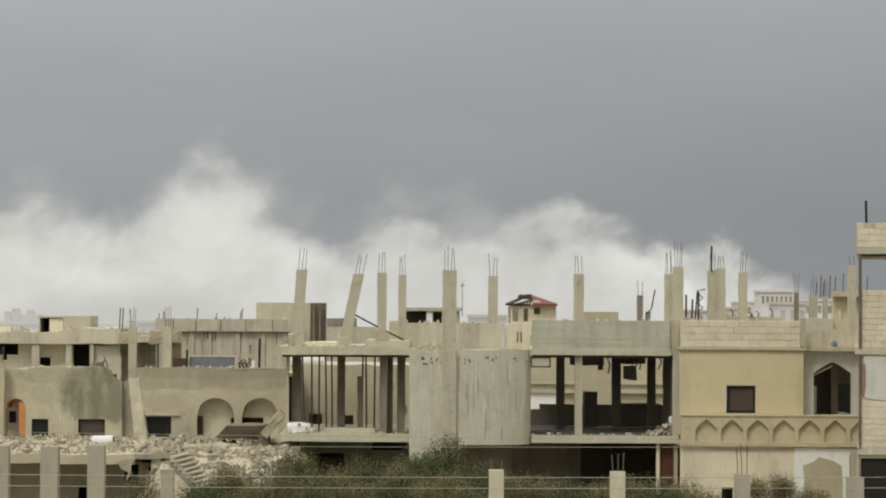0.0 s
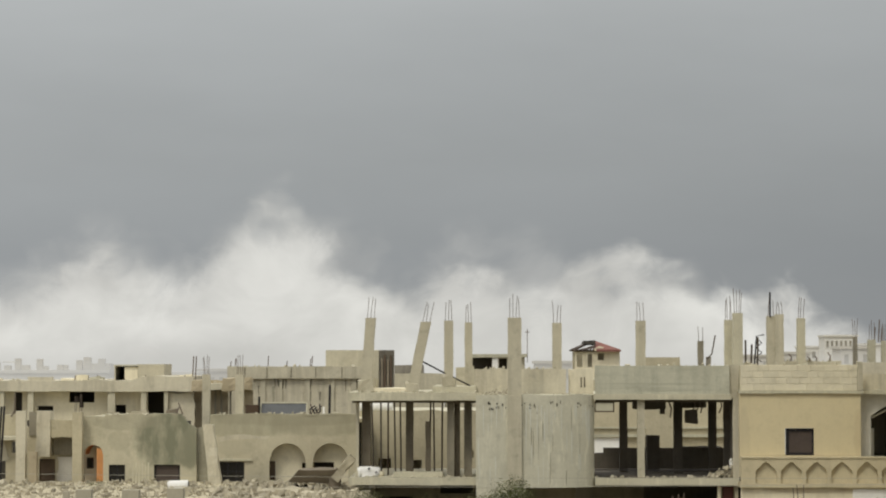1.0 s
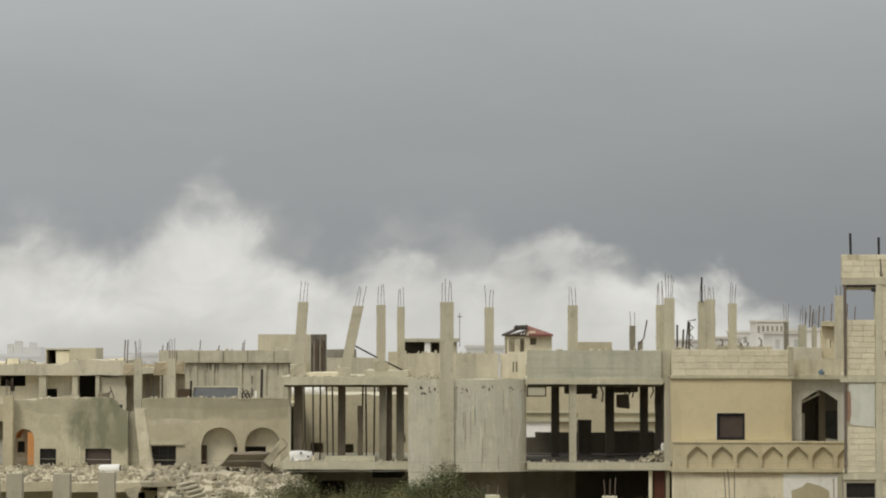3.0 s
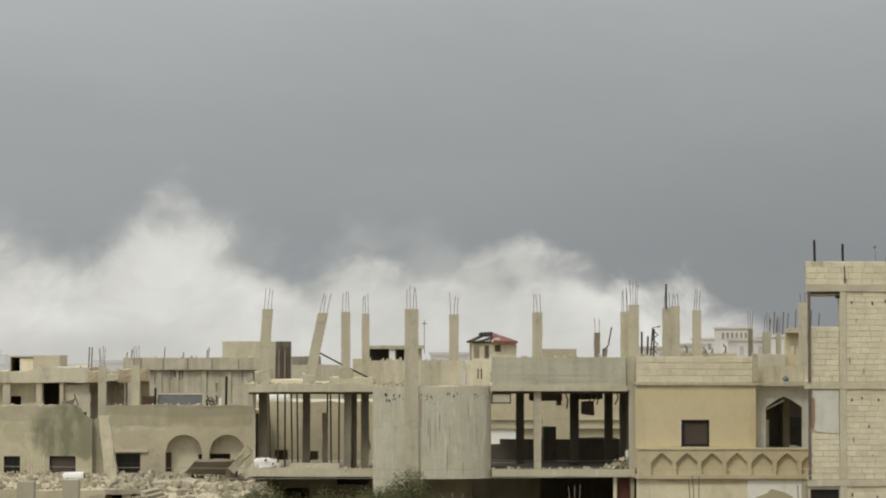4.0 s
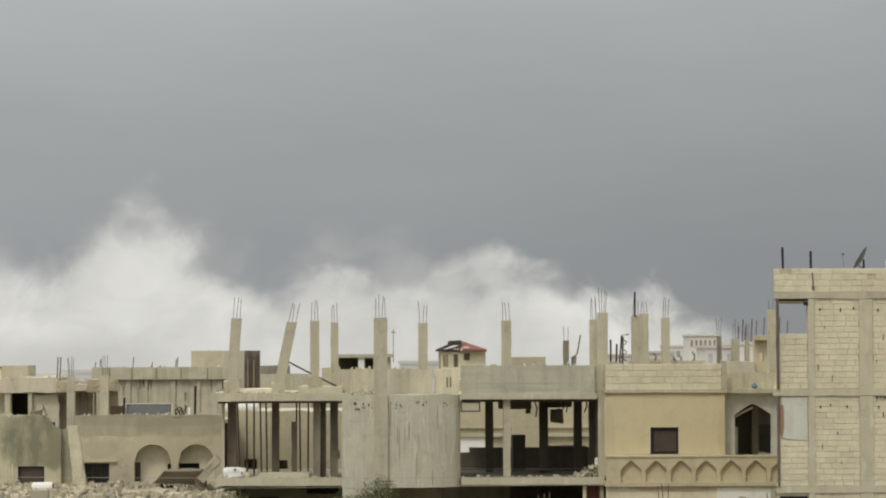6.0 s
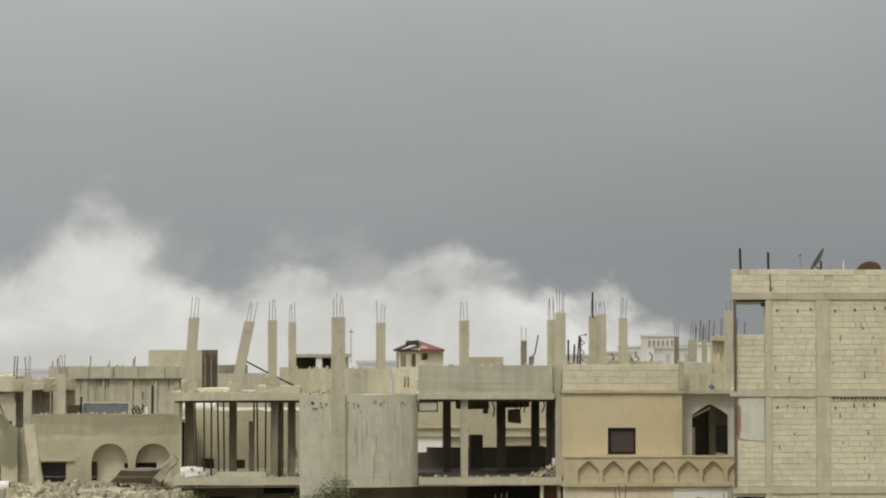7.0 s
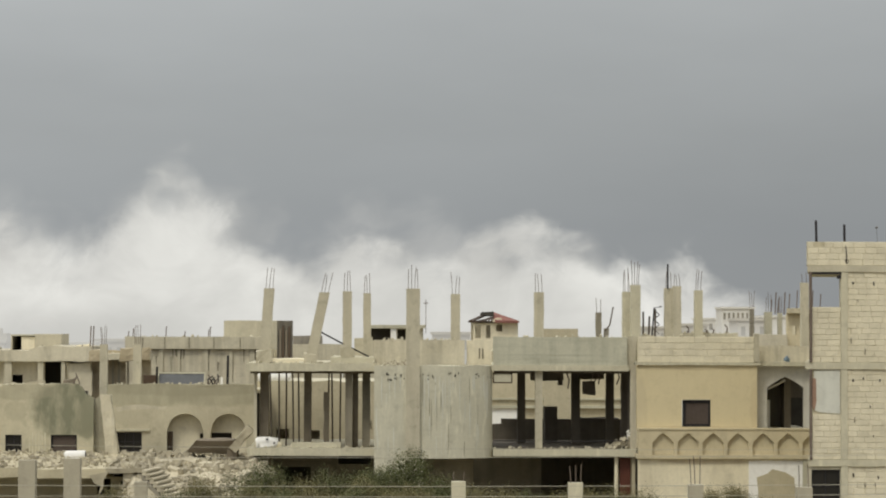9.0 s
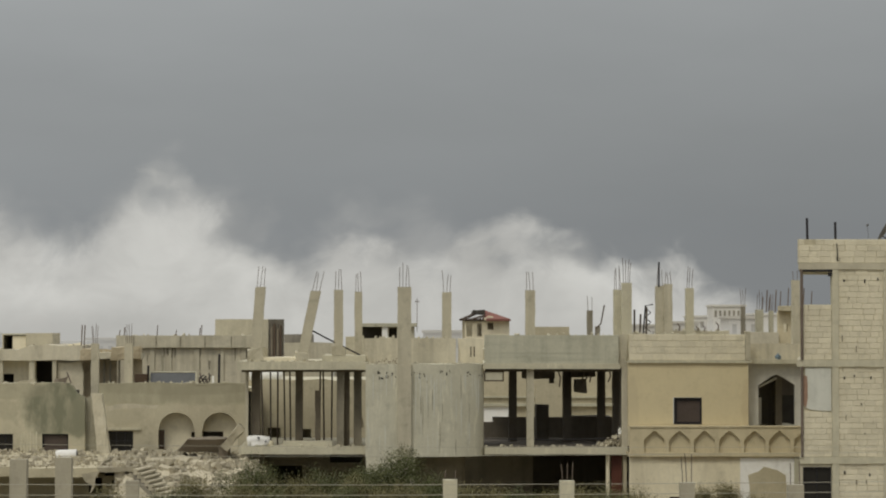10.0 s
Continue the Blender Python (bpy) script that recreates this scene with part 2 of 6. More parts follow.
PLASTER_CREAM = surface("cream_plaster", (0.77, 0.705, 0.53), (0.61, 0.55, 0.41), streak=0.12, dirt=0.22, blotch=0.3)
PLASTER_WHITE = surface("white_plaster", (0.84, 0.83, 0.79), (0.72, 0.70, 0.64), streak=0.1, dirt=0.12)
PLASTER_PALE = surface("pale_skim_plaster", (0.615, 0.615, 0.545), (0.53, 0.53, 0.465), streak=0.15, dirt=0.2, speck=0.2, bump=0.08)
PLASTER_LOWER = surface("stained_cream_plaster", (0.77, 0.705, 0.53), (0.61, 0.55, 0.41), streak=0.2, dirt=0.22, blotch=0.35, stains=[(12.4, 2.86, 1.9, 0.16, 0.6, (0.42, 0.34, 0.22)), (10.0, 1.7, 0.3, 1.4, 0.45, (0.50, 0.44, 0.31)), (12.9, 1.9, 0.5, 0.9, 0.35, (0.56, 0.50, 0.36))])
WALL_PALE = surface("pale_cream_plaster", (0.66, 0.605, 0.465), (0.54, 0.49, 0.37), streak=0.25, dirt=0.25, blotch=0.3)
PLASTER_GREY = surface("grey_plaster", (0.58, 0.56, 0.50), (0.48, 0.46, 0.40), streak=0.15, dirt=0.2)
BLOCK = surface("cream_block", (0.69, 0.635, 0.485), (0.585, 0.535, 0.395), grain=14, streak=0.08, dirt=0.22, vary=0.07, bump=0.4, blotch=0.3)
MORTAR = surface("mortar", (0.57, 0.512, 0.367), dirt=0.3)
RUST = surface("rusty_steel", (0.17, 0.135, 0.11), rough=0.7, grain=30, metal=0.2)
STEEL_DARK = surface("dark_steel", (0.035, 0.033, 0.035), rough=0.55, metal=0.5)
TIMBER_DARK = surface("dark_timber", (0.065, 0.042, 0.027), rough=0.6, grain=20)
# near black: burnt roof timber, and painted shade for rooms and holes
SOOT_AND_SHADE = surface("soot_and_shade", (0.068, 0.062, 0.052), rough=0.95)
ROOF_RED = surface("red_tile", (0.23, 0.10, 0.08), (0.13, 0.075, 0.065), grain=12, blotch=0.5)
ORANGE = surface("orange_plaster", (0.56, 0.26, 0.10), (0.45, 0.22, 0.10), dirt=0.15)
DOOR_RED = surface("red_brown_paint", (0.115, 0.042, 0.028), rough=0.6)
DOOR_BROWN = surface("brown_timber", (0.11, 0.08, 0.055), rough=0.7)
PANEL_BLUE = surface("blue_grey_panel", (0.125, 0.13, 0.137), rough=0.75, dirt=0.2)
SHEET_DARK = surface("dark_sheet_metal", (0.26, 0.238, 0.195), rough=0.6, streak=0.5)
PLASTIC_WHITE = surface("white_plastic", (0.78, 0.77, 0.74), rough=0.5, dirt=0.15)
PLASTIC_BLUE = surface("blue_plastic", (0.19, 0.26, 0.32), rough=0.5)
RUBBLE = surface("rubble", (0.45, 0.405, 0.30), (0.29, 0.26, 0.19), grain=6, patch=1.2, dirt=0.5, vary=0.1)
RUBBLE_BROWN = surface("brown_slab", (0.225, 0.19, 0.142), (0.145, 0.122, 0.09), streak=0.2)
EARTH = surface("dry_earth", (0.27, 0.23, 0.155), (0.16, 0.15, 0.09), patch=0.08, grain=3, dirt=0.4)
HILL = surface("far_hill", (0.19, 0.18, 0.175), (0.16, 0.15, 0.145), patch=0.004, grain=0.05)
FAR_WALL = surface("far_wall", (0.50, 0.47, 0.41), (0.42, 0.40, 0.35), patch=0.1, dirt=0.2)
FAR_WHITE = surface("far_white_wall", (0.66, 0.64, 0.59), (0.55, 0.54, 0.5), patch=0.1, dirt=0.2)
BARK = surface("bark", (0.09, 0.07, 0.05))
CABLE = surface("pale_cable", (0.42, 0.40, 0.33), rough=0.6)
DISH = surface("grey_dish", (0.13, 0.13, 0.13), rough=0.5)
DISH_BROWN = surface("rusty_dish", (0.17, 0.10, 0.06), rough=0.6)


def by_piece(m, low, high):
    """Lets each loose piece of a mesh be a little lighter or darker."""
    n, l = m.node_tree.nodes, m.node_tree.links
    geo = n.new("ShaderNodeNewGeometry")
    hue = n.new("ShaderNodeHueSaturation")
    r = n.new("ShaderNodeMapRange")
    r.inputs["To Min"].default_value, r.inputs["To Max"].default_value = low, high
    l.new(geo.outputs["Random Per Island"], r.inputs["Value"])
    l.new(r.outputs[0], hue.inputs["Value"])
    bsdf = n["Principled BSDF"]
    l.new(bsdf.inputs["Base Color"].links[0].from_socket, hue.inputs["Color"])
    l.new(hue.outputs[0], bsdf.inputs["Base Color"])
    return m


by_piece(RUBBLE, 0.72, 1.2)
LEAF = by_piece(surface("grey_green_leaf", (0.100, 0.108, 0.042), (0.074, 0.082, 0.032), rough=0.7, grain=3.0, patch=0.8, dirt=0.5, bump=0.0), 0.85, 1.15)
LEAF_DRY = by_piece(surface("dry_leaf", (0.172, 0.152, 0.066), (0.115, 0.105, 0.046), rough=0.7, grain=3.0, patch=0.8, dirt=0.5, bump=0.0), 0.85, 1.15)
GLASS = bpy.data.materials.new("window_glass")
GLASS.use_nodes = True
GLASS.node_tree.nodes["Principled BSDF"].inputs["Base Color"].default_value = (0.025, 0.023, 0.02, 1)
GLASS.node_tree.nodes["Principled BSDF"].inputs["Specular IOR Level"].default_value = 0.25
GLASS.node_tree.nodes["Principled BSDF"].inputs["Roughness"].default_value = 0.25


# ---- building helpers ----
def thing(name, at, label, category, group="", kind=""):
    ob = new(name)
    ob.location, ob.empty_display_size = at, 0.3
    return tagged(ob, label, category, group, kind)


def root_of(ob):
    while ob.parent:
        ob = ob.parent
    return ob


def part(name, bm, material, parent=None, label="", smooth=False):
    """Links bm, which is in world places, as one mesh under parent."""
    mesh = bpy.data.meshes.new(name)
    if parent:
        bmesh.ops.translate(bm, verts=bm.verts, vec=-Vector(root_of(parent).location))
    bm.to_mesh(mesh)
    bm.free()
    mesh.materials.append(material)
    if smooth:
        mesh.shade_smooth()
    ob = new(name, mesh)
    ob.parent = parent
    return tagged(ob, label)


def box(bm, x0, x1, y0, y1, z0, z1):
    v = [bm.verts.new((x, y, z)) for x in (x0, x1) for y in (y0, y1) for z in (z0, z1)]
    for f in ((0, 1, 3, 2), (4, 6, 7, 5), (0, 4, 5, 1), (2, 3, 7, 6), (0, 2, 6, 4), (1, 5, 7, 3)):
        bm.faces.new([v[i] for i in f])
    return v


def splayed(x0, x1, y0, y1, z0, z1):
    """A box whose west side runs outwards to the rear, as the plot does."""
    bm = bmesh.new()
    v = box(bm, x0, x1, y0, y1, z0, z1)
    for k in (2, 3):
        v[k].co.x = x0 * y1 / y0 + 0.1
    return bm


def slanted(x0, y0, y1, z0, z1, thick=0.2):
    """A side wall that runs outwards to the rear."""
    bm = bmesh.new()
    v = box(bm, x0, x0 + thick, y0, y1, z0, z1)
    for k in (2, 3, 6, 7):
        v[k].co.x += x0 * (y1 / y0 - 1) + 0.1
    return bm


def boxed(*sizes):
    bm = bmesh.new()
    for s in sizes:
        box(bm, *s)
    return bm


def worn(bm, step=0.45, amp=0.025, seed=0.0, scale=1.4):
    """Cuts long edges and pushes the corners about, so that edges are uneven."""
    for _ in range(6):
        long = [e for e in bm.edges if e.calc_length() > step * 1.6]
        if not long:
            break
        bmesh.ops.subdivide_edges(bm, edges=long, cuts=1, use_grid_fill=True)
    for v in bm.verts:
        v.co += noise.noise_vector(v.co * scale + Vector((seed, seed * 2, 0))) * amp
    return bm


def panel(x0, x1, z0, z1, y0, y1, holes=(), step=0.6, top=None):
    """A wall from y0 (front) to y1, with rectangular openings (x0, x1, z0, z1) through it."""
    bm = bmesh.new()
    xs, zs = {x0, x1}, {z0, z1}
    for h in holes:
        xs |= {min(max(h[0], x0), x1), min(max(h[1], x0), x1)}
        zs |= {min(max(h[2], z0), z1), min(max(h[3], z0), z1)}

    def fill(vals):
        vals = sorted(vals)
        out = []
        for a, b in zip(vals, vals[1:]):
            k = max(1, round((b - a) / step))
            out += [a + (b - a) * i / k for i in range(k)]
        return out + [vals[-1]]

    xs, zs = fill(xs), fill(zs)
    solid = lambda i, j: 0 <= i < len(xs) - 1 and 0 <= j < len(zs) - 1 and not any(
        h[0] < (xs[i] + xs[i + 1]) / 2 < h[1] and h[2] < (zs[j] + zs[j + 1]) / 2 < h[3] for h in holes)
    seen = {}

    def vert(i, j, y):
        if (i, j, y) not in seen:
            seen[i, j, y] = bm.verts.new((xs[i], y, zs[j]))
        return seen[i, j, y]

    for i in range(len(xs) - 1):
        for j in range(len(zs) - 1):
            if not solid(i, j):
                continue
            c = ((i, j), (i + 1, j), (i + 1, j + 1), (i, j + 1))
            bm.faces.new([vert(*p, y0) for p in c])
            bm.faces.new([vert(*p, y1) for p in reversed(c)])
            for k, (di, dj) in enumerate(((0, -1), (1, 0), (0, 1), (-1, 0))):
                if not solid(i + di, j + dj):
                    a, b = c[k], c[(k + 1) % 4]
                    bm.faces.new([vert(*b, y0), vert(*a, y0), vert(*a, y1), vert(*b, y1)])
    if top:
        for v in bm.verts:
            v.co.z = z0 + (v.co.z - z0) * (top(v.co.x) - z0) / (z1 - z0)
    return bm


def arch_fill(bm, x0, x1, spring, top, y0, y1, curve, n=14):
    """The wall over an arched opening: curve(s) gives the height over the spring line for s from 0 to 1."""
    pts = [(x0 + (x1 - x0) * i / n, spring + curve(i / n)) for i in range(n + 1)]
    for (xa, za), (xb, zb) in zip(pts, pts[1:]):
        f = [bm.verts.new(p) for p in ((xa, y0, za), (xb, y0, zb), (xb, y0, top), (xa, y0, top))]
        k = [bm.verts.new(p) for p in ((xa, y1, za), (xb, y1, zb), (xb, y1, top), (xa, y1, top))]
        bm.faces.new(f)
        bm.faces.new(k[::-1])
        bm.faces.new((f[0], k[0], k[1], f[1]))
    bmesh.ops.remove_doubles(bm, verts=bm.verts, dist=0.001)
    return bm


def ragged(outline, y, thick, seed, amp=0.12):
    """A thin coat of plaster with a torn outline, on a wall that faces the street."""
    pts = []
    for (xa, za), (xb, zb) in zip(outline, outline[1:] + outline[:1]):
        n = max(1, int(math.hypot(xb - xa, zb - za) / 0.18))
        for i in range(n):
            t = i / n
            p = Vector((xa + (xb - xa) * t, 0, za + (zb - za) * t))
            pts.append(p + noise.noise_vector(p * 1.9 + Vector((seed, 0, seed))) * amp)
    bm = bmesh.new()
    bm.faces.new([bm.verts.new((p.x, y, p.z)) for p in pts])
    ext = bmesh.ops.extrude_face_region(bm, geom=bm.faces[:])
    bmesh.ops.translate(bm, verts=[v for v in ext["geom"] if isinstance(v, bmesh.types.BMVert)], vec=(0, -thick, 0))
    bmesh.ops.triangulate(bm, faces=[f for f in bm.faces if len(f.verts) > 4])
    bmesh.ops.recalc_face_normals(bm, faces=bm.faces)
    return bm


def round_arch(rise):
    return lambda s: rise * math.sqrt(max(0.0, 1 - (2 * s - 1) ** 2))


def pointed_arch(rise):
    return lambda s: rise * (1 - abs(2 * s - 1) ** 1.25)


def tube(bm, points, r, n=6):
    """A round bar through points."""
    rings = []
    for i, p in enumerate(points):
        p = Vector(p)
        d = (Vector(points[min(i + 1, len(points) - 1)]) - Vector(points[max(i - 1, 0)])).normalized()
        a = d.orthogonal().normalized()
        b = d.cross(a)
        rr = r[i] if isinstance(r, (list, tuple)) else r
        rings.append([bm.verts.new(p + (a * math.cos(t) + b * math.sin(t)) * rr) for t in (2 * math.pi * k / n for k in range(n))])
    for a, b in zip(rings, rings[1:]):
        for k in range(n):
            bm.faces.new((a[k], a[(k + 1) % n], b[(k + 1) % n], b[k]))
    bm.faces.new(rings[0][::-1])
    bm.faces.new(rings[-1])
    return bm


def bar(points, r, n=6):
    return tube(bmesh.new(), points, r, n)


def column(parent, xb, xt, w, y, depth, z0, z1, material, bars=3, up=0.8, name="column", label="", seed=1, thin=0.012):
    """A square concrete column, foot at xb and head at xt, with starter bars standing out of its head."""
    bm = bmesh.new()
    n = 7
    rings = []
    for i in range(n + 1):
        s = i / n
        x, z = xb + (xt - xb) * s, z0 + (z1 - z0) * s
        rings.append([bm.verts.new((x + dx * w / 2 + noise.noise((z * 2, seed, dx)) * 0.02, y + dy * depth / 2, z + (0.05 * noise.noise((dx * 3, dy * 3 + seed, 1)) if i == n else 0)))
                      for dx, dy in ((-1, -1), (1, -1), (1, 1), (-1, 1))])
    for a, b in zip(rings, rings[1:]):
        for k in range(4):
            bm.faces.new((a[k], a[(k + 1) % 4], b[(k + 1) % 4], b[k]))
    bm.faces.new(rings[0][::-1])
    bm.faces.new(rings[-1])
    ob = part(name, bm, material, parent, label)
    rnd = random.Random(seed)
    for k in range(bars):
        dx = (k / max(1, bars - 1) - 0.5) * w * 0.7
        lean = (xt - xb) / (z1 - z0)
        h = up * rnd.uniform(0.8, 1.05)
        bend = rnd.uniform(-0.06, 0.06)
        yy = y + depth * rnd.choice((-0.33, 0.33))
        part("rebar", bar([(xt + dx, yy, z1 - 0.03), (xt + dx + lean * h * 0.5 + bend * 0.3, yy, z1 + h * 0.5), (xt + dx + lean * h + bend, yy, z1 + h)], thin, 5), RUST, ob)
    return ob


def window(parent, x0, x1, z0, z1, y, frame_w=0.06, bars_v=1, bars_h=0, pane=GLASS, wood=TIMBER_DARK, sill=False, name="window"):
    """A glazed window set into an opening; its frame stands at depth y."""
    bm = boxed((x0, x0 + frame_w, y, y + 0.08, z0, z1), (x1 - frame_w, x1, y, y + 0.08, z0, z1),
               (x0 + frame_w, x1 - frame_w, y, y + 0.08, z1 - frame_w, z1), (x0 + frame_w, x1 - frame_w, y, y + 0.08, z0, z0 + frame_w))
    ob = part(name, bm, wood, parent)
    for k in range(bars_v):
        x = x0 + (x1 - x0) * (k + 1) / (bars_v + 1)
        part("mullion", boxed((x - 0.02, x + 0.02, y + 0.01, y + 0.07, z0 + frame_w, z1 - frame_w)), wood, ob)
    for k in range(bars_h):
        z = z0 + (z1 - z0) * (k + 1) / (bars_h + 1)
        part("crossbar", boxed((x0 + frame_w, x1 - frame_w, y + 0.015, y + 0.065, z - 0.015, z + 0.015)), wood, ob)
    part("pane", boxed((x0 + frame_w, x1 - frame_w, y + 0.035, y + 0.045, z0 + frame_w, z1 - frame_w)), pane, ob)
    if sill:
        part("sill", boxed((x0 - 0.08, x1 + 0.08, y - 0.22, y, z0 - 0.07, z0 - 0.005)), CONCRETE, ob)
    return ob


def courses(parent, x0, x1, z0, z1, y, length=0.40, height=0.2, seed=0, holes=(), limit=9999, name="block"):
    """Blocks laid in courses, proud of the wall's core; alike blocks share meshes."""
    rnd = random.Random(seed)
    kinds = {}
    base = Vector(root_of(parent).location)
    nz = max(1, round((z1 - z0) / height))
    h = (z1 - z0) / nz
    for j in range(nz):
        x = x0 - (length / 2 if j % 2 else 0) - rnd.choice((0.0, 0.0, 0.05, 0.1))
        while x < x1 - 0.03:
            step_x = length * rnd.choice((0.8, 1.0, 1.0, 1.15))
            a, b = max(x, x0), min(x + step_x, x1)
            x += step_x
            if b - a < 0.05:
                continue
            za = z0 + j * h
            if any(q[0] < (a + b) / 2 < q[1] and q[2] < za + h / 2 < q[3] for q in holes) or rnd.random() < 0.012:
                continue
            loose = rnd.random() < 0.13
            key = (round(b - a, 2), round(h, 3), loose)
            if key not in kinds:
                bm = bmesh.new()
                L, H = (b - a) / 2 - (0.012 if loose else 0.0015), h / 2 - 0.005
                r, e = 0.013, 0.012 if loose else 0.003
                rear = [bm.verts.new((sx * L, 0.06, sz * H)) for sx, sz in ((-1, -1), (1, -1), (1, 1), (-1, 1))]
                mid = [bm.verts.new((sx * L, -0.005, sz * H)) for sx, sz in ((-1, -1), (1, -1), (1, 1), (-1, 1))]
                face = [bm.verts.new((sx * (L - e), -0.013, sz * (H - r))) for sx, sz in ((-1, -1), (1, -1), (1, 1), (-1, 1))]
                for p, q in ((rear, mid), (mid, face)):
                    for k in range(4):
                        bm.faces.new((p[k], p[(k + 1) % 4], q[(k + 1) % 4], q[k]))
                bm.faces.new(face)
                mesh = bpy.data.meshes.new(name)
                bm.to_mesh(mesh)
                bm.free()
                mesh.materials.append(BLOCK)
                kinds[key] = mesh
            ob = new(name, kinds[key])
            ob.parent = parent
            ob.location = Vector(((a + b) / 2, y + rnd.uniform(-0.008, 0.008), za + h / 2)) - base


# ---- ground and distance ----
def ground_height(x, y):
    return 0.25 * noise.noise((x * 0.05, y * 0.05, 0)) - 0.25


gb = bmesh.new()
gx = [-3000, -1200, -400, -150] + [-60 + 5 * i for i in range(25)] + [150, 400, 1200, 3000]
gy = [-600, -150, -30, 0, 20] + [40 + 5 * i for i in range(30)] + [260, 400, 800, 1600, 4200]
grid = [[gb.verts.new((x, y, ground_height(x, y))) for x in gx] for y in gy]
for a, b in zip(grid, grid[1:]):
    for i in range(len(gx) - 1):
        gb.faces.new((a[i], a[i + 1], b[i + 1], b[i]))
tagged(part("ground", gb, EARTH, smooth=True), "dry earth ground between the ruined houses", "ground", kind="structure")

hb = bmesh.new()
rows_h = []
for j in range(5):
    row = []
    for i in range(90):
        x = -1600 + 3200 * i / 89
        s = j / 4
        row.append(hb.verts.new((x, 2200 + 500 * s, -3 + (24 + 9 * noise.noise((x * 0.0025, 3, 0)) + 4 * noise.noise((x * 0.012, 7, 0)) - 0.006 * x) * math.sin(s * math.pi * 0.5))))
    rows_h.append(row)
for a, b in zip(rows_h, rows_h[1:]):
    for i in range(89):
        hb.faces.new((a[i], a[i + 1], b[i + 1], b[i]))
tagged(part("hill", hb, HILL, smooth=True), "low hazy grey hills on the horizon", "hill", kind="structure")


# ---- smoke: self-lit sheets of drifting dust far behind the houses ----
def smoke_material(name, seed, thick, tone, edge=(0.66, 1.12)):
    m = bpy.data.materials.new(name)
    m.use_nodes = True
    n, l = m.node_tree.nodes, m.node_tree.links
    n.clear()
    uv = n.new("ShaderNodeUVMap")
    sp = n.new("ShaderNodeSeparateXYZ")
    l.new(uv.outputs[0], sp.inputs[0])
    geo = n.new("ShaderNodeNewGeometry")
    shift = n.new("ShaderNodeMapping")
    shift.inputs["Location"].default_value = (seed * 13.1, 0, seed * 7.7)
    shift.inputs["Scale"].default_value = (1.0, 0.0, 1.25)
    l.new(geo.outputs["Position"], shift.inputs[0])
    # slow swirl
    warp = n.new("ShaderNodeTexNoise")
    warp.inputs["Scale"].default_value, warp.inputs["Detail"].default_value = 0.03, 3.0
    l.new(shift.outputs[0], warp.inputs["Vector"])
    push = n.new("ShaderNodeVectorMath")
    push.operation = "MULTIPLY_ADD"
    push.inputs[1].default_value = (26, 0, 26)
    l.new(warp.outputs["Color"], push.inputs[0])
    l.new(shift.outputs[0], push.inputs[2])
    puff = n.new("ShaderNodeTexNoise")
    puff.inputs["Scale"].default_value, puff.inputs["Detail"].default_value, puff.inputs["Roughness"].default_value = 0.045, 6.0, 0.52
    l.new(push.outputs[0], puff.inputs["Vector"])
    # density: thick at the foot, ragged towards the top
    fall = n.new("ShaderNodeMath")
    fall.operation = "MULTIPLY_ADD"
    fall.inputs[1].default_value, fall.inputs[2].default_value = -1.0, 1.0
    l.new(sp.outputs["Y"], fall.inputs[0])
    add = n.new("ShaderNodeMath")
    add.operation = "MULTIPLY_ADD"
    add.inputs[1].default_value = 1.15
    l.new(puff.outputs["Fac"], add.inputs[0])
    l.new(fall.outputs[0], add.inputs[2])
    ramp = n.new("ShaderNodeMapRange")
    ramp.interpolation_type = "SMOOTHSTEP"
    for key, v in (("From Min", edge[0]), ("From Max", edge[1]), ("To Min", 0.0), ("To Max", thick)):
        ramp.inputs[key].default_value = v
    l.new(add.outputs[0], ramp.inputs["Value"])
    # thin out at both ends and at the very top
    ends = n.new("ShaderNodeMapRange")
    ends.inputs["From Min"].default_value, ends.inputs["From Max"].default_value = 0.0, 0.12
    side = n.new("ShaderNodeMath")
    side.operation = "PINGPONG"
    side.inputs[1].default_value = 0.5
    l.new(sp.outputs["X"], side.inputs[0])
    l.new(side.outputs[0], ends.inputs["Value"])
    rim = n.new("ShaderNodeMapRange")
    rim.inputs["From Min"].default_value, rim.inputs["From Max"].default_value = 1.0, 0.8
    l.new(sp.outputs["Y"], rim.inputs["Value"])
    m1 = n.new("ShaderNodeMath")
    m1.operation = "MULTIPLY"
    l.new(ramp.outputs[0], m1.inputs[0])
    l.new(ends.outputs[0], m1.inputs[1])
    m2 = n.new("ShaderNodeMath")
    m2.operation = "MULTIPLY"
    l.new(m1.outputs[0], m2.inputs[0])
    l.new(rim.outputs[0], m2.inputs[1])
    # lighter and darker folds painted into the smoke's own glow
    folds = n.new("ShaderNodeTexNoise")
    folds.inputs["Scale"].default_value, folds.inputs["Detail"].default_value, folds.inputs["Roughness"].default_value = 0.03, 5.0, 0.55
    l.new(push.outputs[0], folds.inputs["Vector"])
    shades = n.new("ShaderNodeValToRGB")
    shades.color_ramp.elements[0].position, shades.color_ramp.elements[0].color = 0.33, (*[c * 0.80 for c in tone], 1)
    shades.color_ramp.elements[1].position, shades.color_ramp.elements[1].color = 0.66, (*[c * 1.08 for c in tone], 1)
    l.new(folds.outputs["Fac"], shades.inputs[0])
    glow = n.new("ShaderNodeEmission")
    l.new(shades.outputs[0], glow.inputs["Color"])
    clear = n.new("ShaderNodeBsdfTransparent")
    mixer = n.new("ShaderNodeMixShader")
    l.new(m2.outputs[0], mixer.inputs[0])
    l.new(clear.outputs[0], mixer.inputs[1])
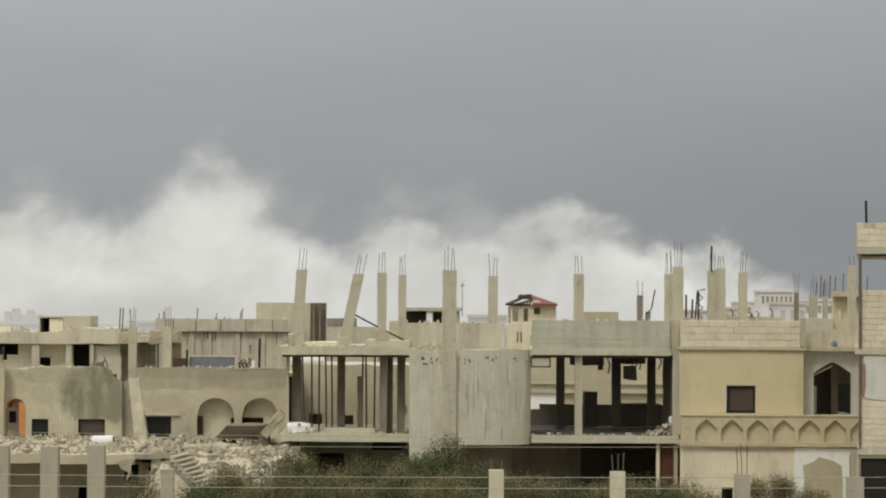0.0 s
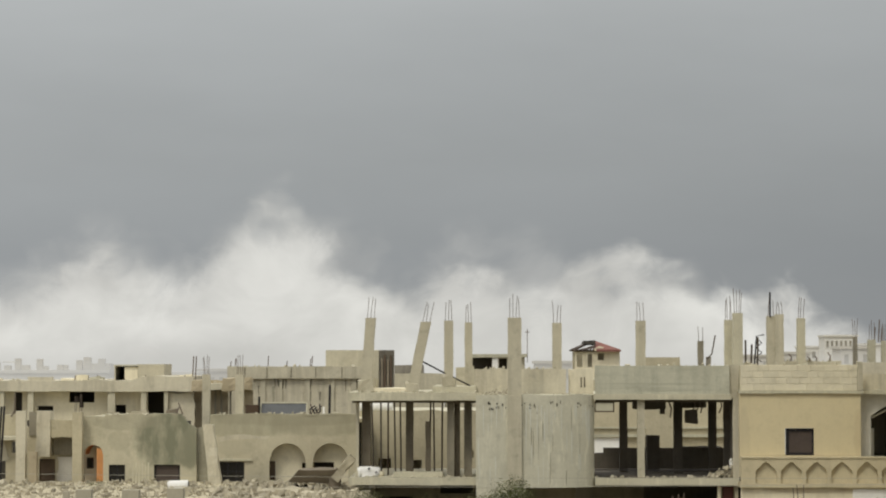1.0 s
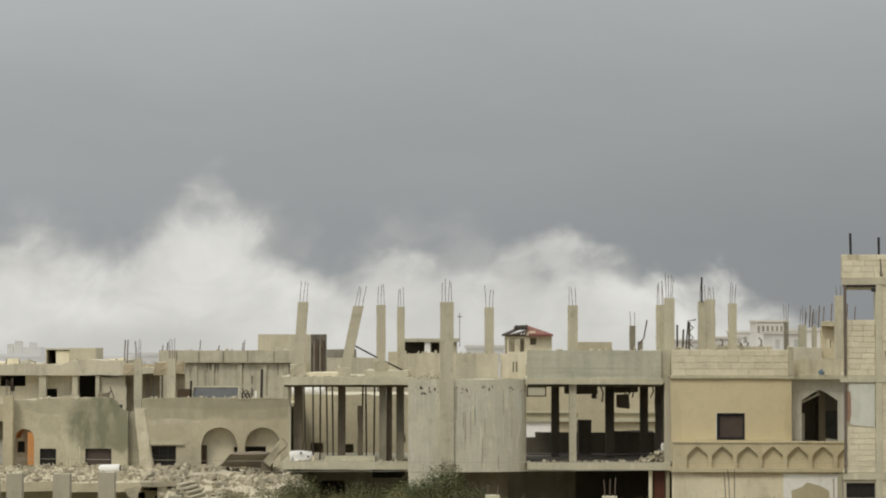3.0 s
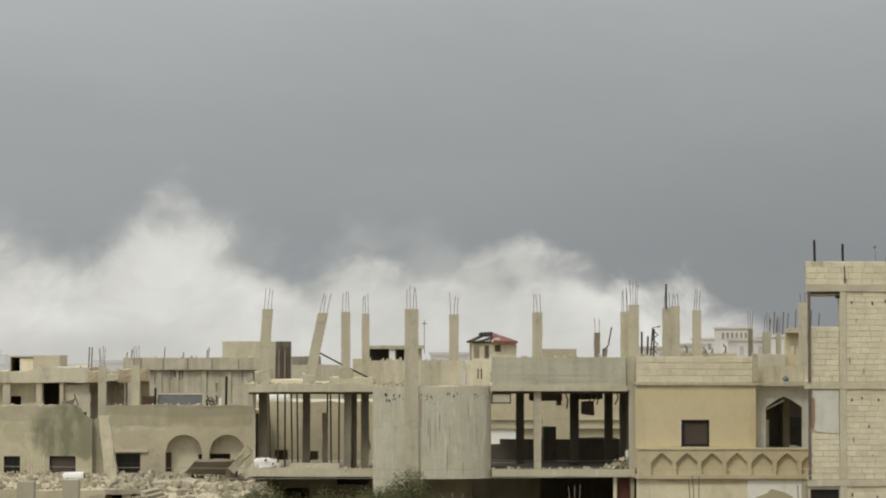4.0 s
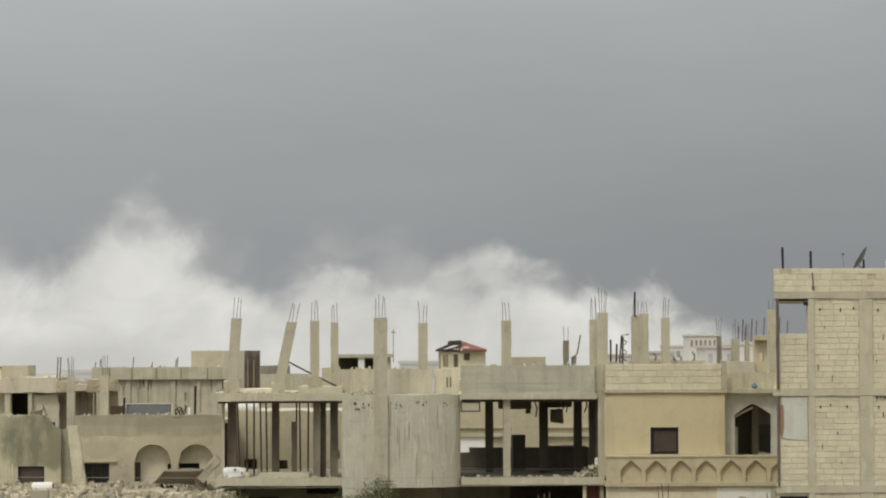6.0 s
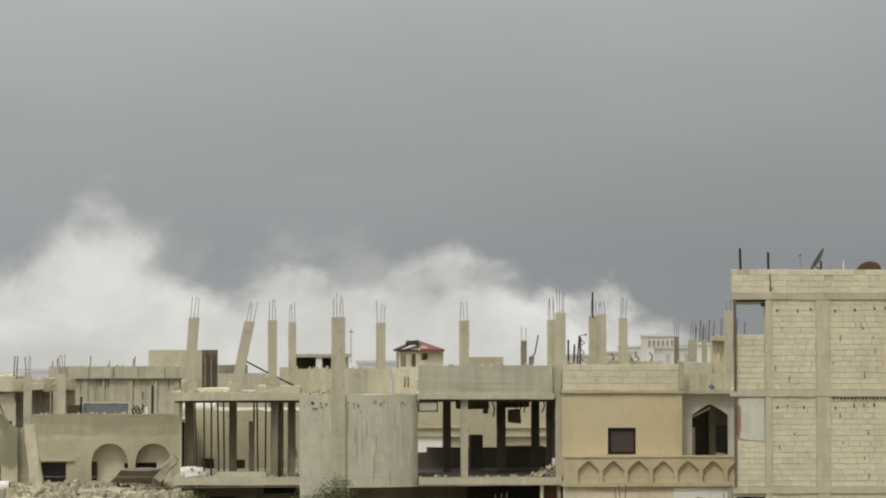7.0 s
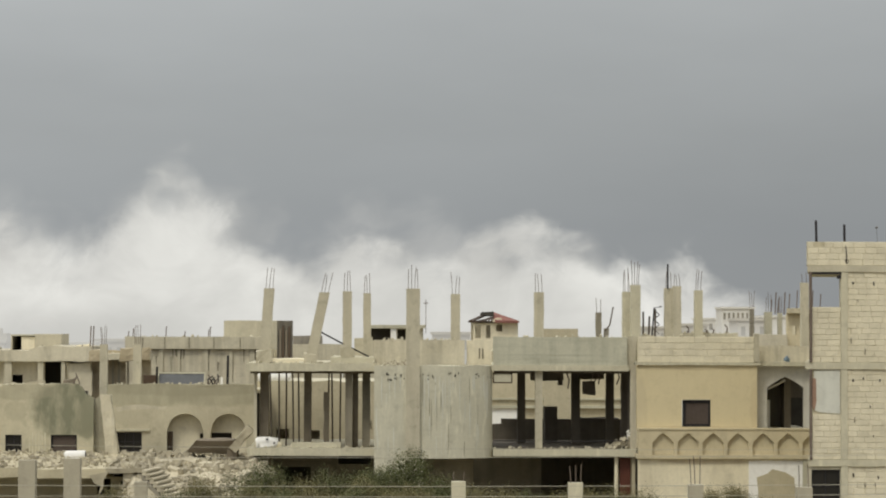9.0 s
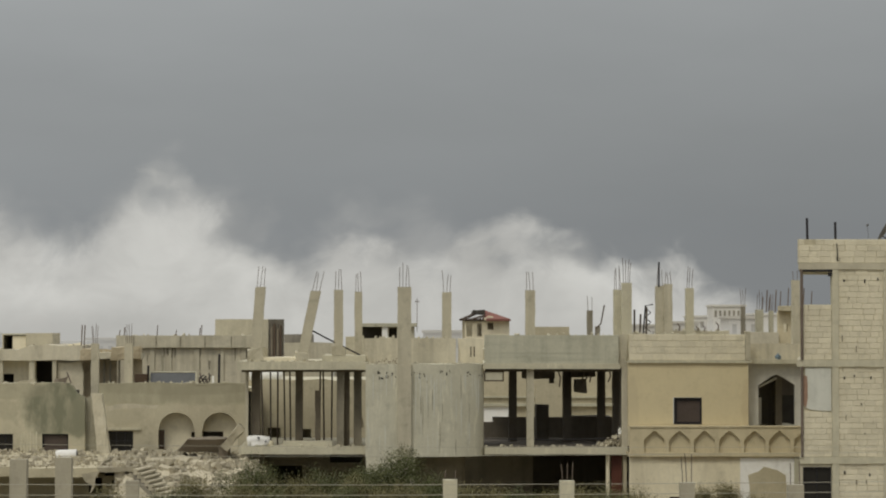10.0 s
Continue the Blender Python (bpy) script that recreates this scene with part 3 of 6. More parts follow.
    l.new(glow.outputs[0], mixer.inputs[2])
    out = n.new("ShaderNodeOutputMaterial")
    l.new(mixer.outputs[0], out.inputs["Surface"])
    return m


def smoke_sheet(name, y, x0, x1, z0, heads, material, seed):
    """A billowing sheet; heads are (x, height, half width) of its rounded heads."""
    bm = bmesh.new()
    uvs = bm.loops.layers.uv.new("UVMap")
    nx, nz = 120, 26
    rows_s = []
    for j in range(nz + 1):
        v = j / nz
        row = []
        for i in range(nx + 1):
            u = i / nx
            x = x0 + (x1 - x0) * u
            tall = 10 + max(h * math.exp(-((x - c) / w) ** 2) for c, h, w in heads)
            p = Vector((x, y, z0 + (tall - z0) * v))
            p.y += 9 * noise.noise((x * 0.05, p.z * 0.07, seed)) + 5 * noise.noise((x * 0.13, p.z * 0.16, seed + 5))
            row.append((bm.verts.new(p), (u, v)))
        rows_s.append(row)
    for a, b in zip(rows_s, rows_s[1:]):
        for i in range(nx):
            q = (a[i], a[i + 1], b[i + 1], b[i])
            f = bm.faces.new([t[0] for t in q])
            for loop, t in zip(f.loops, q):
                loop[uvs].uv = t[1]
    ob = part(name, bm, material, smooth=True)
    ob.visible_shadow = False
    return tagged(ob, "bank of drifting white smoke behind the roofs", "smoke", kind="structure")


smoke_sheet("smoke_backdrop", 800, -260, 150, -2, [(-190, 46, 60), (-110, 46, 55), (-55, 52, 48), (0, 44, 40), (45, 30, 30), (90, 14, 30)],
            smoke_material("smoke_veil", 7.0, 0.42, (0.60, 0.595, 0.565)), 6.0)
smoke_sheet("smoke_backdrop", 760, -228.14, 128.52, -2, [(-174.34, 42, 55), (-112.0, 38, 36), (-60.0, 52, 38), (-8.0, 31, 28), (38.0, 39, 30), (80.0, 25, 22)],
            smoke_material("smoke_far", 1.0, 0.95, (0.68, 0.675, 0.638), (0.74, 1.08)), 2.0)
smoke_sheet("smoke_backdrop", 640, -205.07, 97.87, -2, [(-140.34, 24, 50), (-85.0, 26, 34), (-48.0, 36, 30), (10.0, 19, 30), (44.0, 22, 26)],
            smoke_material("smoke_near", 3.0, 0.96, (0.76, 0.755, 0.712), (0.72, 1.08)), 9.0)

# added self-lit veil that paints haze over the far houses
smoke_sheet("haze_backdrop", 235, -80.05, 53.05, -1, [(-46.78, 2.6, 26), (-30.14, 0.4, 5), (-23.01, -1.2, 12), (10.27, -1.0, 15), (29.28, -0.8, 10)],
            smoke_material("dust_haze", 5.0, 0.72, (0.62, 0.615, 0.58)), 4.0)

# ---- the unfinished house: open floors, round stair drum, roof columns ----
house = thing("unfinished_house", (1.69, 110, 0), "unfinished concrete house with open floors and a rounded stair wall", "house")
Y0 = 110.0
FLOOR1, FLOOR2 = 3.22, 6.58
# ground-floor slab edge and roof slab of the part west of the drum
part("floor_slab", worn(boxed((-5.59, -0.60, Y0, Y0 + 9, 2.97, 3.26)), 0.5, 0.02, 1), CONCRETE, house)
part("roof_slab", worn(boxed((-5.65, -0.60, Y0 - 0.3, Y0 + 9, 6.29, 6.60)), 0.5, 0.03, 2), CONCRETE, house)
# beam added as the dark shade line beneath the slab
part("beam", worn(boxed((-5.5, -0.62, Y0 + 0.25, Y0 + 0.5, 6.19, 6.285)), 0.5, 0.012, 38), COLUMN_BROWN, house, "dark strip added as the shade line under the roof slab")
part("roof_step", worn(boxed((-2.34, -0.60, Y0 + 0.3, Y0 + 7, 6.60, 6.83)), 0.5, 0.03, 3), CONCRETE, house)
part("kerb", worn(boxed((-3.89, -1.94, Y0 + 0.3, Y0 + 0.7, 3.26, 3.48)), 0.4, 0.03, 3), CONCRETE, house)
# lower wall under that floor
# dark tone paints the shade below the floor slab into this wall
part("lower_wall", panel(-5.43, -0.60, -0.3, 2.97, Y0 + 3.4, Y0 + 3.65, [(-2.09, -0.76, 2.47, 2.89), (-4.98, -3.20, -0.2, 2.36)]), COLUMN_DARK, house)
# near-black wall added as the shade behind the lower openings
part("lower_back", boxed((-5.7, -0.6, Y0 + 7, Y0 + 7.2, -0.3, 2.95)), SOOT_AND_SHADE, house)
part("back_wall", panel(-5.87, -0.59, -0.3, 5.67, 122, 122.25, [(-4.94, -4.39, 3.04, 3.58), (-3.60, -3.06, 2.94, 3.53), (-0.96, -0.79, 3.58, 3.95)],
     top=lambda x: 5.67 + 0.12 * noise.noise((x * 1.3, 0, 0))), PLASTER_TAN, house)
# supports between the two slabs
# brown and dark tones put the floor's shade into these columns
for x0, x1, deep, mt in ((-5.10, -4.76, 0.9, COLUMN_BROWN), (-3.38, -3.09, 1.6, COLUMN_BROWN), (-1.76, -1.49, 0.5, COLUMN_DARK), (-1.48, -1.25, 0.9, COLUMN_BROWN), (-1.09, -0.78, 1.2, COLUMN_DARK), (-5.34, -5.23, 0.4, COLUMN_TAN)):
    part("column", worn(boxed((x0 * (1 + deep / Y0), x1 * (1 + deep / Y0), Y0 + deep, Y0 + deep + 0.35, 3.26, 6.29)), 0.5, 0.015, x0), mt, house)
for xa, xb, deep in ((-4.63, -4.72, 2.5), (-4.34, -4.36, 3.0), (-4.07, -4.07, 2.2), (-3.78, -3.83, 2.8), (-3.56, -3.60, 3.4), (-3.20, -3.23, 3.5), (-2.43, -2.40, 2.0), (-2.25, -2.29, 3.0), (-1.96, -1.94, 2.6)):
    part("prop", bar([(xa * (1 + deep / Y0), Y0 + deep, 3.26), (xb * (1 + deep / Y0), Y0 + deep, 6.29)], 0.034, 6), DULL_BOARD if deep > 2.4 else TIMBER_DARK, house)
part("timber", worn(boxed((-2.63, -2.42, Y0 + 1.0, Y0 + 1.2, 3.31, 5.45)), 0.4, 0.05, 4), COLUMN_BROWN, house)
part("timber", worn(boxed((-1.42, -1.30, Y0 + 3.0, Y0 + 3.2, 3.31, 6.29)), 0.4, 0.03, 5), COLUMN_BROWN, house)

# the drum: flat on the west, rounded towards the east
def drum(x0, xs, x1, z0, z1, y_front, deep):
    bm = bmesh.new()
    plan = [(x0, y_front + deep), (x0, y_front + 0.0), (xs, y_front)]
    n = 14
    for i in range(1, n + 1):
        t = math.pi / 2 * i / n
        plan.append((xs + (x1 - xs) * math.sin(t), y_front + (1 - math.cos(t)) * deep * 0.3))
    plan.append((x1, y_front + deep))
    levels = [z0 + (z1 - z0) * i / 10 for i in range(11)]
    rings = [[bm.verts.new((x, y, z + (0.05 * noise.noise((x * 1.5, y, 4)) if k == 10 else 0))) for x, y in plan] for k, z in enumerate(levels)]
    for a, b in zip(rings, rings[1:]):
        for i in range(len(plan)):
            j = (i + 1) % len(plan)
            bm.faces.new((a[i], a[j], b[j], b[i]))
    bm.faces.new(rings[0][::-1])
    bm.faces.new(rings[-1])
    return bm


stair = part("stair_drum", drum(-0.62, 1.47, 4.03, 2.91, 6.52, Y0 - 0.9, 4.0), DRUM_FACE, house, "rounded board-marked concrete stair wall")
part("drum_foot", worn(boxed((-0.61, 1.30, Y0 - 0.89, Y0 + 2.5, -0.3, 2.91)), 0.6, 0.015, 37), DRUM_FACE, house)
# dark tone holds both dirt and the shade under the drum's overhang
part("drum_foot", drum(1.30, 1.9, 3.34, -0.3, 2.91, Y0 + 0.9, 3.0), COLUMN_DARK, house, "set-back wall under the stair drum, toned for dirt and shade")
rnd = random.Random(5)
# dark boxes on the drum face stand in for shade inside the holes
for cx, cz, count in ((-0.15, 6.16, 3), (0.0, 6.04, 3), (0.24, 6.10, 3), (0.48, 6.07, 2), (1.22, 6.20, 3), (1.45, 6.08, 2), (1.72, 6.05, 2), (2.28, 6.16, 2), (2.62, 6.17, 2), (3.38, 6.12, 4), (3.92, 6.0, 2)):
    for k in range(count):
        x, z = cx + rnd.uniform(-0.09, 0.09), cz + rnd.uniform(-0.10, 0.08)
        q = max(0.0, (x - 1.47) / (4.03 - 1.47))
        y = Y0 - 0.9 + (1 - math.sqrt(max(0, 1 - q * q))) * 1.2
        w, h = rnd.uniform(0.012, 0.03), rnd.uniform(0.022, 0.055)
        part("tie_hole", worn(boxed((x - w, x + w, y - 0.012, y + 0.1, z - h, z + h)), 0.5, 0.025, x), SOOT_AND_SHADE, stair)
for k in range(64):
    x = rnd.uniform(-0.53, 3.80)
    if 0.53 < x < 1.25:
        continue
    s = max(0.0, (x - 1.47) / (4.03 - 1.47))
    y = Y0 - 0.9 + (1 - math.sqrt(max(0, 1 - s * s))) * 1.2
    w, z1 = rnd.uniform(0.012, 0.03), rnd.choice((6.12, rnd.uniform(3.35, 6.01)))
    z0 = max(2.95, z1 - rnd.uniform(0.35, 1.5))
    part("lime_drip" if k % 4 else "dark_drip", bar([(x, y + 0.0, z0), (x + rnd.uniform(-0.015, 0.015), y - 0.002, (z0 + z1) / 2), (x, y + 0.0, z1)], [w * 0.3, w, w * 0.6], 4), PLASTER_PALE if k % 4 else RENDER_DARK, stair)
part("stair_pilaster", worn(boxed((0.62, 1.16, Y0 - 1.04, Y0 - 0.85, 0, 6.49)), 0.6, 0.014, 7), COLUMN_TAN, house)
column(house, 0.89, 0.89, 0.533, Y0 - 0.7, 0.5, 6.49, 9.53, COLUMN_TAN, 4, 0.9, seed=3)

# roof walls behind the drum
part("roof_wall", worn(boxed((-0.65, 2.94, Y0 + 1.0, Y0 + 1.2, 6.49, 7.51)), 0.5, 0.03, 8), LONG_WALL, house)
part("roof_wall", worn(boxed((3.04, 4.03, Y0 + 1.3, Y0 + 1.5, 6.54, 7.51)), 0.4, 0.03, 9), WALL_PALE, house)
# slots are solid dark boxes, their inner shade put into the tone
for x in (3.52, 3.66):
    part("wall_slot", worn(boxed((x, x + 0.05, Y0 + 1.28, Y0 + 1.32, 6.78, 7.18)), 0.3, 0.02, x), COLUMN_BROWN, house)
part("roof_wall", worn(boxed((-1.49, -0.70, Y0 + 5, Y0 + 5.2, 6.76, 7.60)), 0.4, 0.05, 10), COLUMN_TAN, house)
for k in range(6):
    x = -0.20 + k * 0.14
    part("bent_rebar", bar([(x, Y0 - 0.6, 6.49), (x + 0.1, Y0 - 0.6, 6.63 + 0.06 * (k % 3)), (x + 0.25, Y0 - 0.6, 6.52)], 0.018, 5), RUST, house)
# roof columns
column(house, -4.99, -4.78, 0.402, Y0 + 0.6, 0.4, 6.57, 9.54, COLUMN_TAN, 3, 0.9, label="leaning column", seed=11)
column(house, -3.18, -2.60, 0.403, Y0 + 0.8, 0.4, 6.59, 9.39, COLUMN_TAN, 3, 0.85, label="tilted column broken at its foot", seed=12)
column(house, -1.71, -1.71, 0.359, Y0 + 1.2, 0.4, 6.79, 9.44, COLUMN_TAN, 3, 0.85, seed=13)
column(house, -0.94, -0.94, 0.309, Y0 + 3.2, 0.4, 6.72, 9.39, COLUMN_TAN, 3, 0.85, seed=14)
column(house, 2.61, 2.61, 0.374, Y0 + 2.2, 0.4, 6.51, 9.36, COLUMN_TAN, 3, 0.85, seed=15)
column(house, 5.98, 5.98, 0.387, Y0 + 2.6, 0.4, 6.50, 9.45, COLUMN_TAN, 3, 0.85, seed=16)
part("fallen_bar", bar([(-2.84, Y0 + 0.7, 7.87), (-1.99, Y0 + 1, 7.42), (-0.85, Y0 + 1.2, 6.85)], 0.032, 6), STEEL_DARK, house)
part("broken_slab", worn(boxed((-4.69, -3.39, Y0 + 0.4, Y0 + 1.6, 6.60, 6.76)), 0.3, 0.08, 15), PLASTER_CREAM, house)
part("broken_foot", worn(boxed((-5.27, -4.62, Y0 + 0.3, Y0 + 1.1, 6.60, 7.11)), 0.25, 0.16, 16), COLUMN_TAN, house)
part("broken_foot", worn(boxed((-3.39, -2.95, Y0 + 0.4, Y0 + 1.2, 6.60, 6.98)), 0.25, 0.12, 17), COLUMN_TAN, house)
part("broken_foot", worn(boxed((-2.02, -1.43, Y0 + 0.8, Y0 + 1.6, 6.80, 7.16)), 0.25, 0.14, 18), COLUMN_TAN, house)

# east part: parapet, slabs, columns
part("parapet", worn(boxed((4.05, 9.32, Y0, Y0 + 0.2, 6.54, 7.65)), 0.5, 0.02, 20), PARAPET_GREY, house, "grey rendered roof parapet")
part("parapet_end", worn(boxed((9.33, 9.68, Y0 + 0.15, Y0 + 0.6, 6.40, 7.69)), 0.4, 0.015, 21), COLUMN_TAN, house)
part("roof_slab", worn(boxed((3.98, 9.39, Y0 - 0.08, Y0 + 10, 6.32, 6.54)), 0.5, 0.015, 22), CONCRETE, house)
# same shade line beneath the east slab, made as a dark beam
part("beam", worn(boxed((4.1, 9.44, Y0 + 0.55, Y0 + 0.8, 6.21, 6.315)), 0.5, 0.012, 39), SHADED_CONCRETE, house, "dark strip standing in for shade under the roof slab")
part("floor_slab", worn(boxed((4.05, 9.68, Y0 - 0.1, Y0 + 10, 2.97, 3.26)), 0.5, 0.02, 23), CONCRETE, house)
part("floor_finish", boxed((4.09, 9.39, Y0 + 0.12, Y0 + 9, FLOOR1, FLOOR1 + 0.05)), SHADED_CONCRETE, house, "dark brown floor")
part("column", worn(boxed((5.72, 6.00, Y0 + 0.15, Y0 + 0.5, 3.26, 6.32)), 0.5, 0.012, 24), COLUMN_TAN, house)
# columns, low walls and hanging pieces take the floor's shade as colour
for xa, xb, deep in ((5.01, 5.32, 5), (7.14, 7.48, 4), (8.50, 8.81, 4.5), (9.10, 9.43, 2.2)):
    part("column", worn(boxed((xa * (1 + deep / Y0), xb * (1 + deep / Y0), Y0 + deep, Y0 + deep + 0.35, 3.26, 6.32)), 0.5, 0.02, xa), SHADED_CONCRETE, house)
part("low_wall", worn(boxed((4.24, 4.74, 119, 119.2, FLOOR1 - 0.2, 3.93)), 0.4, 0.02, 33), SHADED_CONCRETE, house)
part("low_wall", worn(boxed((4.74, 10.37, 118.98, 119.2, FLOOR1 - 0.2, 4.14)), 0.4, 0.03, 34), SHADED_CONCRETE, house)
part("hanging_slab", worn(boxed((5.71, 6.99, Y0 + 3.0, Y0 + 3.6, 5.89, 6.29)), 0.3, 0.1, 26), SHADED_CONCRETE, house)
part("hanging_slab", worn(boxed((6.81, 6.99, Y0 + 3.0, Y0 + 3.6, 5.72, 6.01)), 0.3, 0.06, 27), SHADED_CONCRETE, house)
part("hanging_slab", worn(boxed((7.70, 8.66, Y0 + 3.3, Y0 + 3.9, 5.96, 6.29)), 0.3, 0.1, 28), SHADED_CONCRETE, house)
part("hanging_block", worn(boxed((7.81, 8.27, Y0 + 2.6, Y0 + 3.0, 5.34, 5.85)), 0.25, 0.1, 29), SHADED_CONCRETE, house)
for xa, za, xb, zb in ((8.10, 6.29, 8.19, 5.74), (7.92, 6.29, 7.83, 5.78), (8.14, 6.29, 8.01, 5.83), (6.90, 6.29, 6.99, 5.56), (8.94, 6.29, 8.90, 5.74)):
    part("bent_rebar", bar([(xa * 1.0255, Y0 + 2.8, za), ((xa + xb) / 2 * 1.0255 + 0.1, Y0 + 2.8, (za + zb) / 2), (xb * 1.0255, Y0 + 2.8, zb)], 0.03, 5), RUST, house)
part("handrail", bar([(4.05, Y0 + 0.2, 3.57), (6.81, Y0 + 0.2, 3.55), (9.66, Y0 + 0.2, 3.59)], 0.02, 5), STEEL_DARK, house)
# blocks toned dark like the shaded floor around them
part("charred_block", worn(boxed((6.41, 6.95, Y0 + 6, Y0 + 7, FLOOR1, 4.73)), 0.35, 0.04, 30), SHADED_CONCRETE, house)
part("charred_block", worn(boxed((7.88, 9.53, Y0 + 6, Y0 + 7.5, FLOOR1, 4.27)), 0.35, 0.05, 31), SHADED_CONCRETE, house)
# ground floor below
# partition and back wall toned dark for ground-floor shade
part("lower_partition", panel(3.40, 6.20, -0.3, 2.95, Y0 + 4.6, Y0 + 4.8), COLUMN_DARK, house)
part("lower_back", panel(2.77, 10.88, -0.3, 2.95, Y0 + 8, Y0 + 8.2), SHADED_CONCRETE, house)
part("lower_side", boxed((9.52, 9.66, Y0 + 0.1, Y0 + 8, -0.3, 2.95)), PLASTER_TAN, house)
part("post", bar([(8.92, Y0 + 0.2, -0.3), (8.92, Y0 + 0.2, 2.95)], 0.08, 8), PLASTER_CREAM, house)
part("door", boxed((9.06, 9.48, Y0 + 0.3, Y0 + 0.36, -0.2, 2.91)), DOOR_RED, house, "red-brown metal door leaf")
part("end_post", worn(boxed((9.46, 9.68, Y0 + 0.05, Y0 + 0.35, FLOOR1, 6.40)), 0.4, 0.012, 36), LONG_WALL, house)
# inner face coloured dark in place of shade
part("side_wall", boxed((9.46, 9.68, Y0 + 0.36, Y0 + 1.6, FLOOR1, 6.31)), SHADED_CONCRETE, house, "side wall painted dark for the shade inside")

# ---- yellow house ----
yellow = thing("yellow_house", (13.04, 109, 0), "yellow plastered house with a band of pointed niches", "house")
YF = 109.4
part("wall", panel(9.65, 14.37, 4.07, 6.57, YF, YF + 0.25, [(11.42, 12.55, 4.16, 5.22)]), PLASTER_YELLOW, yellow, "smooth yellow plaster wall")
part("cornice", worn(boxed((9.63, 14.49, YF - 0.10, YF + 6, 6.57, 6.68)), 0.4, 0.02, 40), CONCRETE, yellow)
core = part("parapet", boxed((9.68, 14.37, YF + 0.03, YF + 0.25, 6.68, 7.69)), MORTAR, yellow)
window(yellow, 11.46, 12.59, 4.15, 5.21, YF + 0.1, 0.12, 0, 0, pane=SHUTTER, wood=STEEL_DARK)
part("parapet_post", worn(boxed((14.24, 14.44, YF - 0.08, YF + 0.3, 6.71, 7.82)), 0.3, 0.02, 41), COLUMN_TAN, yellow)
# niche band
band_z0, band_z1 = 3.09, 4.06
niche_w = 0.822
centres = [10.64 + (16.51 - 10.64) * k / 6 for k in range(7)]
bb = bmesh.new()
cuts = [9.68] + [c + s * niche_w / 2 for c in centres for s in (-1, 1)] + [16.96]
for k in range(0, len(cuts), 2):
    box(bb, cuts[k], cuts[k + 1], YF - 0.42, YF - 0.26, band_z0, band_z1)
for c in centres:
    arch_fill(bb, c - niche_w / 2, c + niche_w / 2, 3.57, band_z1, YF - 0.42, YF - 0.26, pointed_arch(3.93 - 3.57), 12)
part("niche_band", bb, PLASTER_SAND, yellow, "sand-coloured balcony band with pointed niches")
part("niche_back", boxed((9.68, 16.96, YF - 0.26, YF - 0.1, band_z0, band_z1)), PLASTER_SAND, yellow)
part("band_top", worn(boxed((9.68, 16.60, YF - 0.46, YF, 4.06, 4.12)), 0.6, 0.01, 42), PLASTER_SAND, yellow)
part("band_ledge", worn(boxed((9.63, 16.64, YF - 0.47, YF + 2, 2.93, 3.09)), 0.6, 0.015, 43), PLASTER_SAND, yellow)
# lower wall
part("lower_wall", panel(9.68, 16.60, -0.3, 2.93, YF - 0.3, YF - 0.05, [(11.24, 11.68, 0.79, 1.36)]), PLASTER_LOWER, yellow)
# added near-black wall gives the small lower window its shaded inside
part("lower_back", boxed((9.68, 16.60, YF + 3, YF + 3.2, -0.3, 2.93)), SOOT_AND_SHADE, yellow)
part("white_patch", worn(boxed((14.00, 16.11, YF - 0.325, YF - 0.3, 0.2, 2.86)), 0.4, 0.006, 44), PLASTER_WHITE, yellow, "white plaster patch")
pb = bmesh.new()
outline = [(14.37, 0.5), (14.37, 1.69), (14.31, 2.20), (14.73, 2.36), (14.93, 2.53), (15.44, 2.40), (15.78, 2.20), (15.82, 1.58), (15.82, 0.5)]
front = [pb.verts.new((x, YF - 0.345, z)) for x, z in outline]
pb.faces.new(front)
ext = bmesh.ops.extrude_face_region(pb, geom=pb.faces[:])
bmesh.ops.translate(pb, verts=[v for v in ext["geom"] if isinstance(v, bmesh.types.BMVert)], vec=(0, 0.02, 0))
part("bare_patch", pb, PLASTER_TAN, yellow)
part("corner_pier", worn(boxed((16.11, 16.47, YF - 0.4, YF - 0.1, -0.3, 2.93)), 0.6, 0.015, 45), CONCRETE_GREY, yellow)
# loggia set back
part("loggia_floor", boxed((14.42, 16.60, YF, YF + 5, 3.88, 4.06)), CONCRETE, yellow)
part("loggia_wall", arch_fill(panel(14.41, 16.61, 4.10, 6.54, YF + 0.7, YF + 0.9, [(14.86, 16.30, 4.10, 6.14)]), 14.86, 16.30, 5.69, 6.14, YF + 0.7, YF + 0.9, pointed_arch(6.11 - 5.69)), PLASTER_GREY, yellow, "pale grey wall with a pointed opening")
# dark tones on back and partition stand in for the loggia's shade
part("loggia_back", panel(14.87, 17.05, 4.02, 6.51, YF + 3.0, YF + 3.2, [(16.10, 16.73, 4.02, 5.24), (15.14, 15.28, 4.02, 5.19)]), SHADED_CONCRETE, yellow)
part("loggia_partition", boxed((15.72, 15.98, YF + 2.0, YF + 3.0, 4.05, 6.52)), COLUMN_BROWN, yellow)
part("arch_rib", bar([(14.94, YF + 1.2, 5.62), (15.64, YF + 1.2, 5.97)], 0.05, 5), PLASTER_GREY, yellow)
part("door_jamb", boxed((15.01, 15.14, YF + 1.9, YF + 2.0, 4.05, 5.17)), PLASTER_GREY, yellow)
# near-black wall added so the loggia's depth reads as shade
part("loggia_inner", boxed((15.06, 17.57, YF + 5.5, YF + 5.7, 3.61, 6.66)), SOOT_AND_SHADE, yellow)
part("side_wall", boxed((14.31, 14.42, YF + 0.25, YF + 5.5, 4.06, 6.56)), PLASTER_GREY, yellow)
